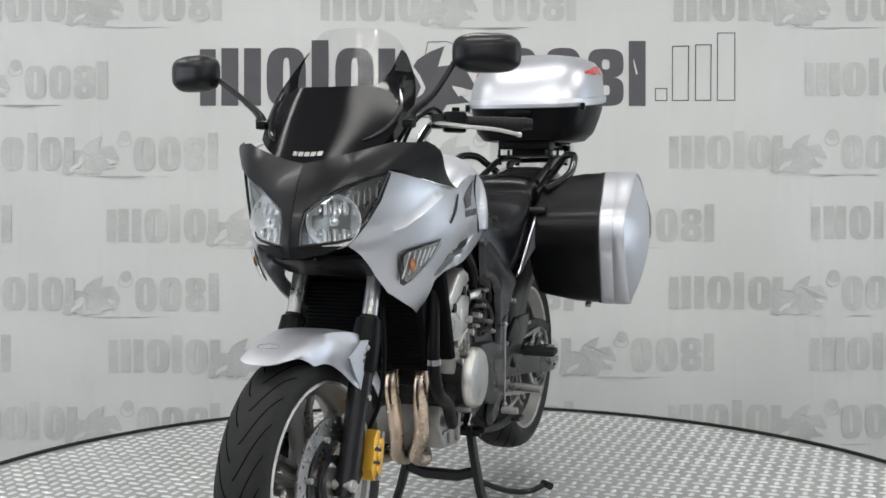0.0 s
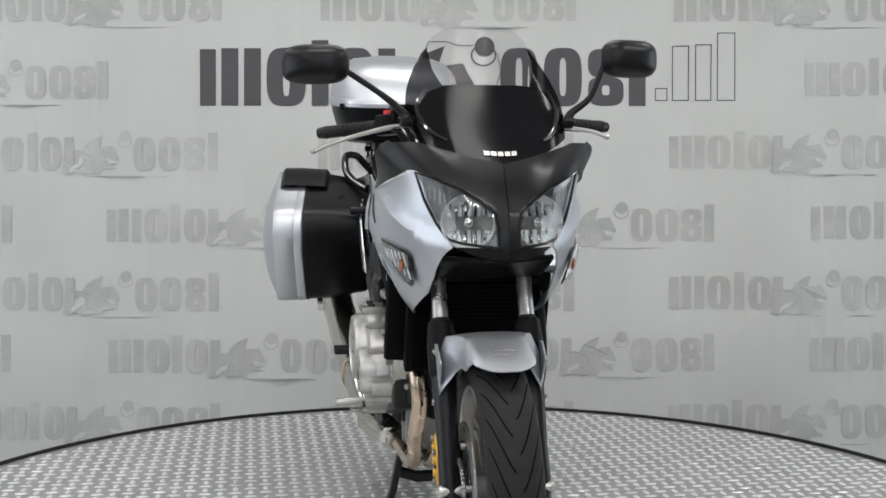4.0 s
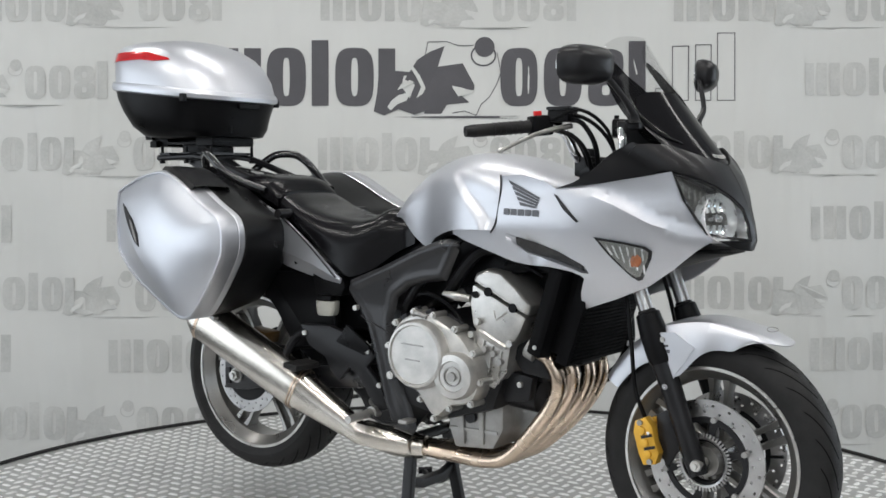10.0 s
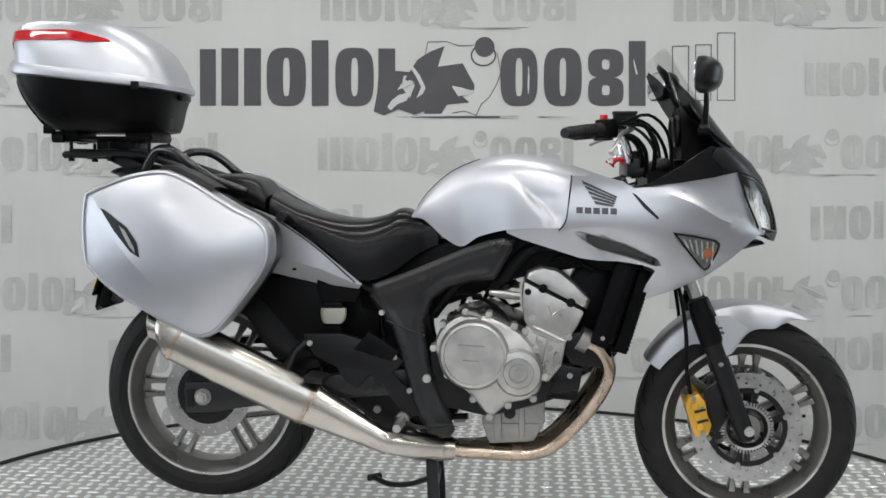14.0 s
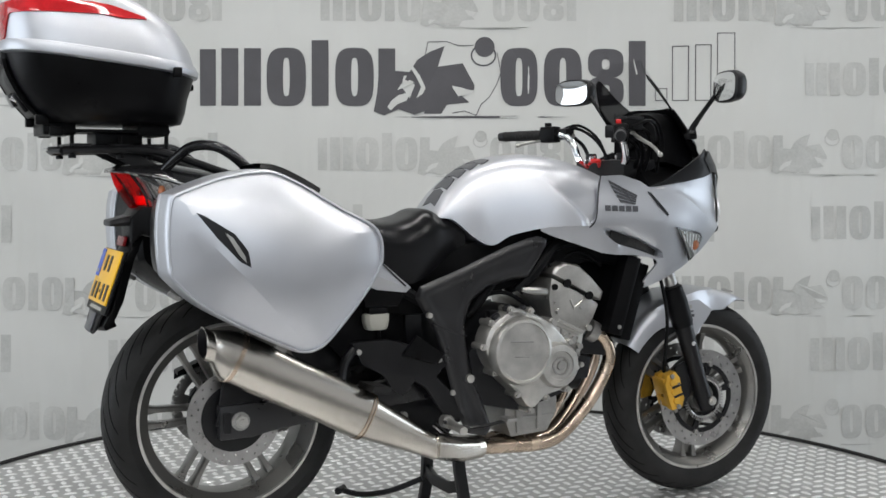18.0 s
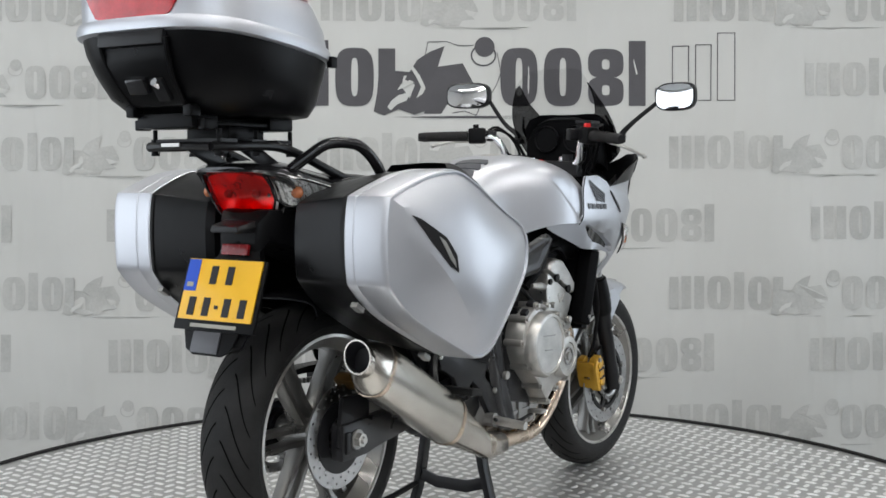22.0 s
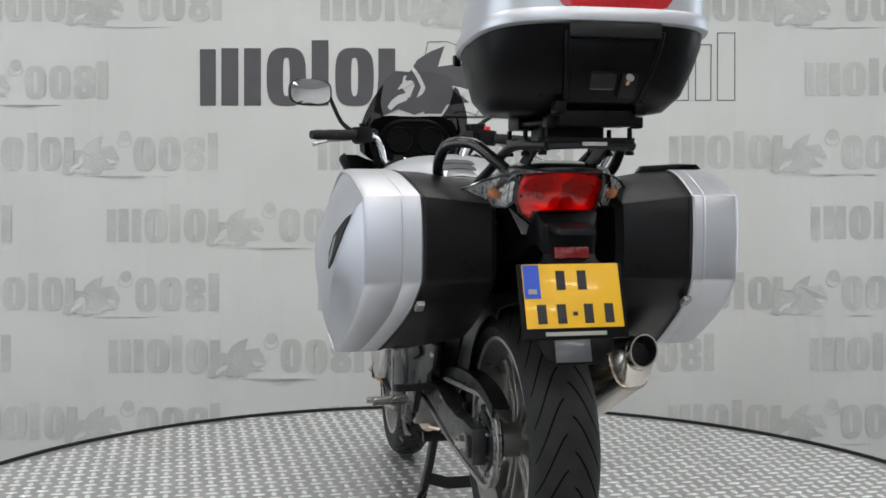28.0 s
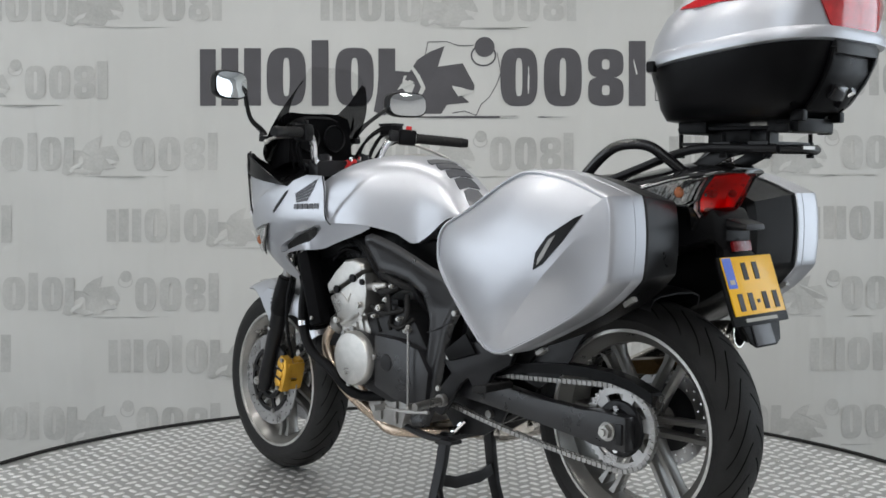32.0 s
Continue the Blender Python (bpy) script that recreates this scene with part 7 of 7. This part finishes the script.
part("stand_tang", Shape().tube([(-0.045, 0.115, 0.10), (-0.12, 0.17, 0.06), (-0.19, 0.22, 0.045), (-0.235, 0.25, 0.055)], 0.0085, 8).tube([(-0.255, 0.245, 0.056), (-0.225, 0.275, 0.056)], 0.011, 8, 1), BLACK_PAINT, cst)
part("side_stand", Shape().tube([(0.05, 0.15, 0.27), (-0.05, 0.165, 0.262), (-0.15, 0.175, 0.268)], 0.010, 8).box((-0.155, 0.185, 0.268), (0.05, 0.04, 0.01)), BLACK_PAINT, bike, "black folded side stand")

# ---- handlebar ----
bars = part("handlebar", Shape().tube([(0.398, -0.228, 1.091), (0.425, -0.188, 1.096), (0.45, -0.160, 1.092), (0.472, -0.14, 1.065), (0.488, -0.125, 1.02), (0.496, -0.08, 0.992), (0.50, 0.0, 0.988), (0.496, 0.08, 0.992), (0.492, 0.125, 1.02), (0.482, 0.14, 1.065), (0.468, 0.162, 1.094), (0.452, 0.19, 1.10), (0.434, 0.23, 1.096)], 0.0115, 12, 5), CHROME, bike, "bright tubular handlebar with black grips")
for s, e in ((-1, V3(0.312, -0.345, 1.078)), (1, V3(0.36, 0.372, 1.097))):
    i = V3(0.405, -0.215, 1.092) if s < 0 else V3(0.427, 0.235, 1.10)
    d = (e - i).normalized()
    part("grip", Shape().tube([i, i + d * 0.01, e - d * 0.018], [0.0165, 0.0155, 0.0155], 14, 1), RUBBER, bars, "black rubber grip")
    part("bar_end", Shape().cyl(tuple(e - d * 0.018), tuple(e + d * 0.006), 0.0165, 0.013, 14), BLACK_PAINT, bars)
    for k in range(6):
        part("grip_rib", Shape().cyl(tuple(i + d * (0.02 + 0.014 * k)), tuple(i + d * (0.024 + 0.014 * k)), 0.0168, n=14), RUBBER, bars)
    sw = i - d * 0.03
    q = d.to_track_quat("Y", "Z").to_matrix().to_4x4()
    part("switch_block", Shape().box((0, 0, 0), (0.04, 0.055, 0.05)).move(Matrix.Translation(sw) @ q), BLACK_PLASTIC, bars, "black switch block", bevel=0.007)
    part("switch_button", Shape().box((0, 0, 0), (0.014, 0.018, 0.012)).move(Matrix.Translation(sw + V3(-0.008, 0, 0.03)) @ q), RED if s < 0 else BLACK_PLASTIC, bars, "red kill switch" if s < 0 else "", bevel=0.002)
    part("lever_clamp", Shape().box((0.02, 0, 0), (0.05, 0.03, 0.035)).move(Matrix.Translation(sw - d * 0.045) @ q), BLACK_PAINT, bars, bevel=0.005)
    tip = V3(0.421, -0.372, 1.03) if s < 0 else V3(0.415, 0.362, 1.07)
    l0, l1 = sw - d * 0.045 + V3(0.04, 0, -0.004), i + d * 0.02 + V3(0.062, 0, -0.012)
    part("lever", Shape().tube([l0, l1, l1 + (tip - l1) * 0.55 + V3(0.004, 0, 0.004), tip], [0.0075, 0.0055, 0.0048, 0.005], 8).ball(tuple(tip), 0.0075), ALLOY, bars, "bright alloy lever")
part("fluid_reservoir", Shape().box((0.47, -0.165, 1.118), (0.058, 0.05, 0.03)), BLACK_PLASTIC, bars, "black brake fluid reservoir", bevel=0.005)
part("reservoir_lid", Shape().box((0.47, -0.165, 1.136), (0.062, 0.054, 0.008)), BLACK_PAINT, bars, bevel=0.002)
part("bar_clamp", Shape().box((0.505, 0, 0.995), (0.05, 0.25, 0.05)), BLACK_PAINT, bars, bevel=0.008)
for s in (1, -1):
    part("control_cable", Shape().tube([(0.44, s * 0.18, 1.10), (0.50, s * 0.16, 1.12), (0.56, s * 0.13, 1.08), (0.59, s * 0.10, 1.0), (0.57, s * 0.06, 0.9)], 0.005, 8), BLACK_PLASTIC, bars)
    part("control_cable", Shape().tube([(0.46, s * 0.19, 1.11), (0.53, s * 0.185, 1.13), (0.585, s * 0.15, 1.08), (0.60, s * 0.12, 0.98)], 0.0045, 8), BLACK_PLASTIC, bars)
for run, r in (([(0.485, -0.165, 1.108), (0.525, -0.17, 1.10), (0.55, -0.15, 1.05), (0.548, -0.125, 0.985), (0.53, -0.10, 0.93)], 0.0065), ([(0.455, -0.19, 1.085), (0.50, -0.175, 1.07), (0.528, -0.15, 1.03), (0.53, -0.12, 0.97)], 0.006), ([(0.47, -0.15, 1.08), (0.505, -0.15, 1.055), (0.52, -0.135, 1.015), (0.515, -0.10, 0.97)], 0.0055), ([(0.50, 0.165, 1.09), (0.535, 0.16, 1.06), (0.54, 0.13, 1.0), (0.53, 0.10, 0.95)], 0.006)):
    part("brake_hose", Shape().tube(run, r, 8), BLACK_PLASTIC, bars, "black hose")
part("ignition_ring", Shape().lathe([(0.009, 0.0), (0.014, 0.0), (0.016, 0.005), (0.013, 0.012), (0.009, 0.010)], (0.468, 0.0, 1.012), "z", 20, True), RED, bars, "red ring round the ignition switch")
part("ignition_switch", Shape().cyl((0.492, 0, 1.0), (0.484, 0, 1.016), 0.012, n=16).tube([(0.484, 0, 1.016), (0.47, 0.012, 1.02), (0.455, 0.018, 1.005)], 0.004, 6), RED, bars, "red ring of the ignition switch")
part("key_tag", Shape().box((0.448, 0.03, 1.006), (0.03, 0.014, 0.006), Matrix.Rotation(0.6, 4, "Y")), RED, bars, "red key tag", bevel=0.002)
part("key", Shape().box((0.462, 0.012, 1.022), (0.016, 0.006, 0.018)), CHROME, bars, bevel=0.002)
part("key_ring", Shape().lathe([(0.009, -0.0012), (0.0112, 0.0), (0.009, 0.0012)], (0.452, 0.022, 1.012), "y", 20, True), CHROME, bars)
for y in (-0.06, 0.06):
    part("clamp_bolt", Shape().cyl((0.505, y, 1.02), (0.503, y, 1.034), 0.008, n=10), CHROME, bars)
for y in (-0.08, 0.08):
    part("bar_riser", Shape().cyl((0.505, y, 0.97), (0.505, y, 1.04), 0.016), BLACK_PAINT, bars)


def motions():
    place = pose(0, -0.036, 0, 0, 0, 0.9)
    rows, deck = [], []
    for k, a in enumerate(TURN):
        m = pose(0, 0, 0, 0, 0, a)
        deck.append((2.0 * k, m))
        rows.append((2.0 * k, m @ place))
    walk(turntable, deck)
    walk(bike, rows)


motions()
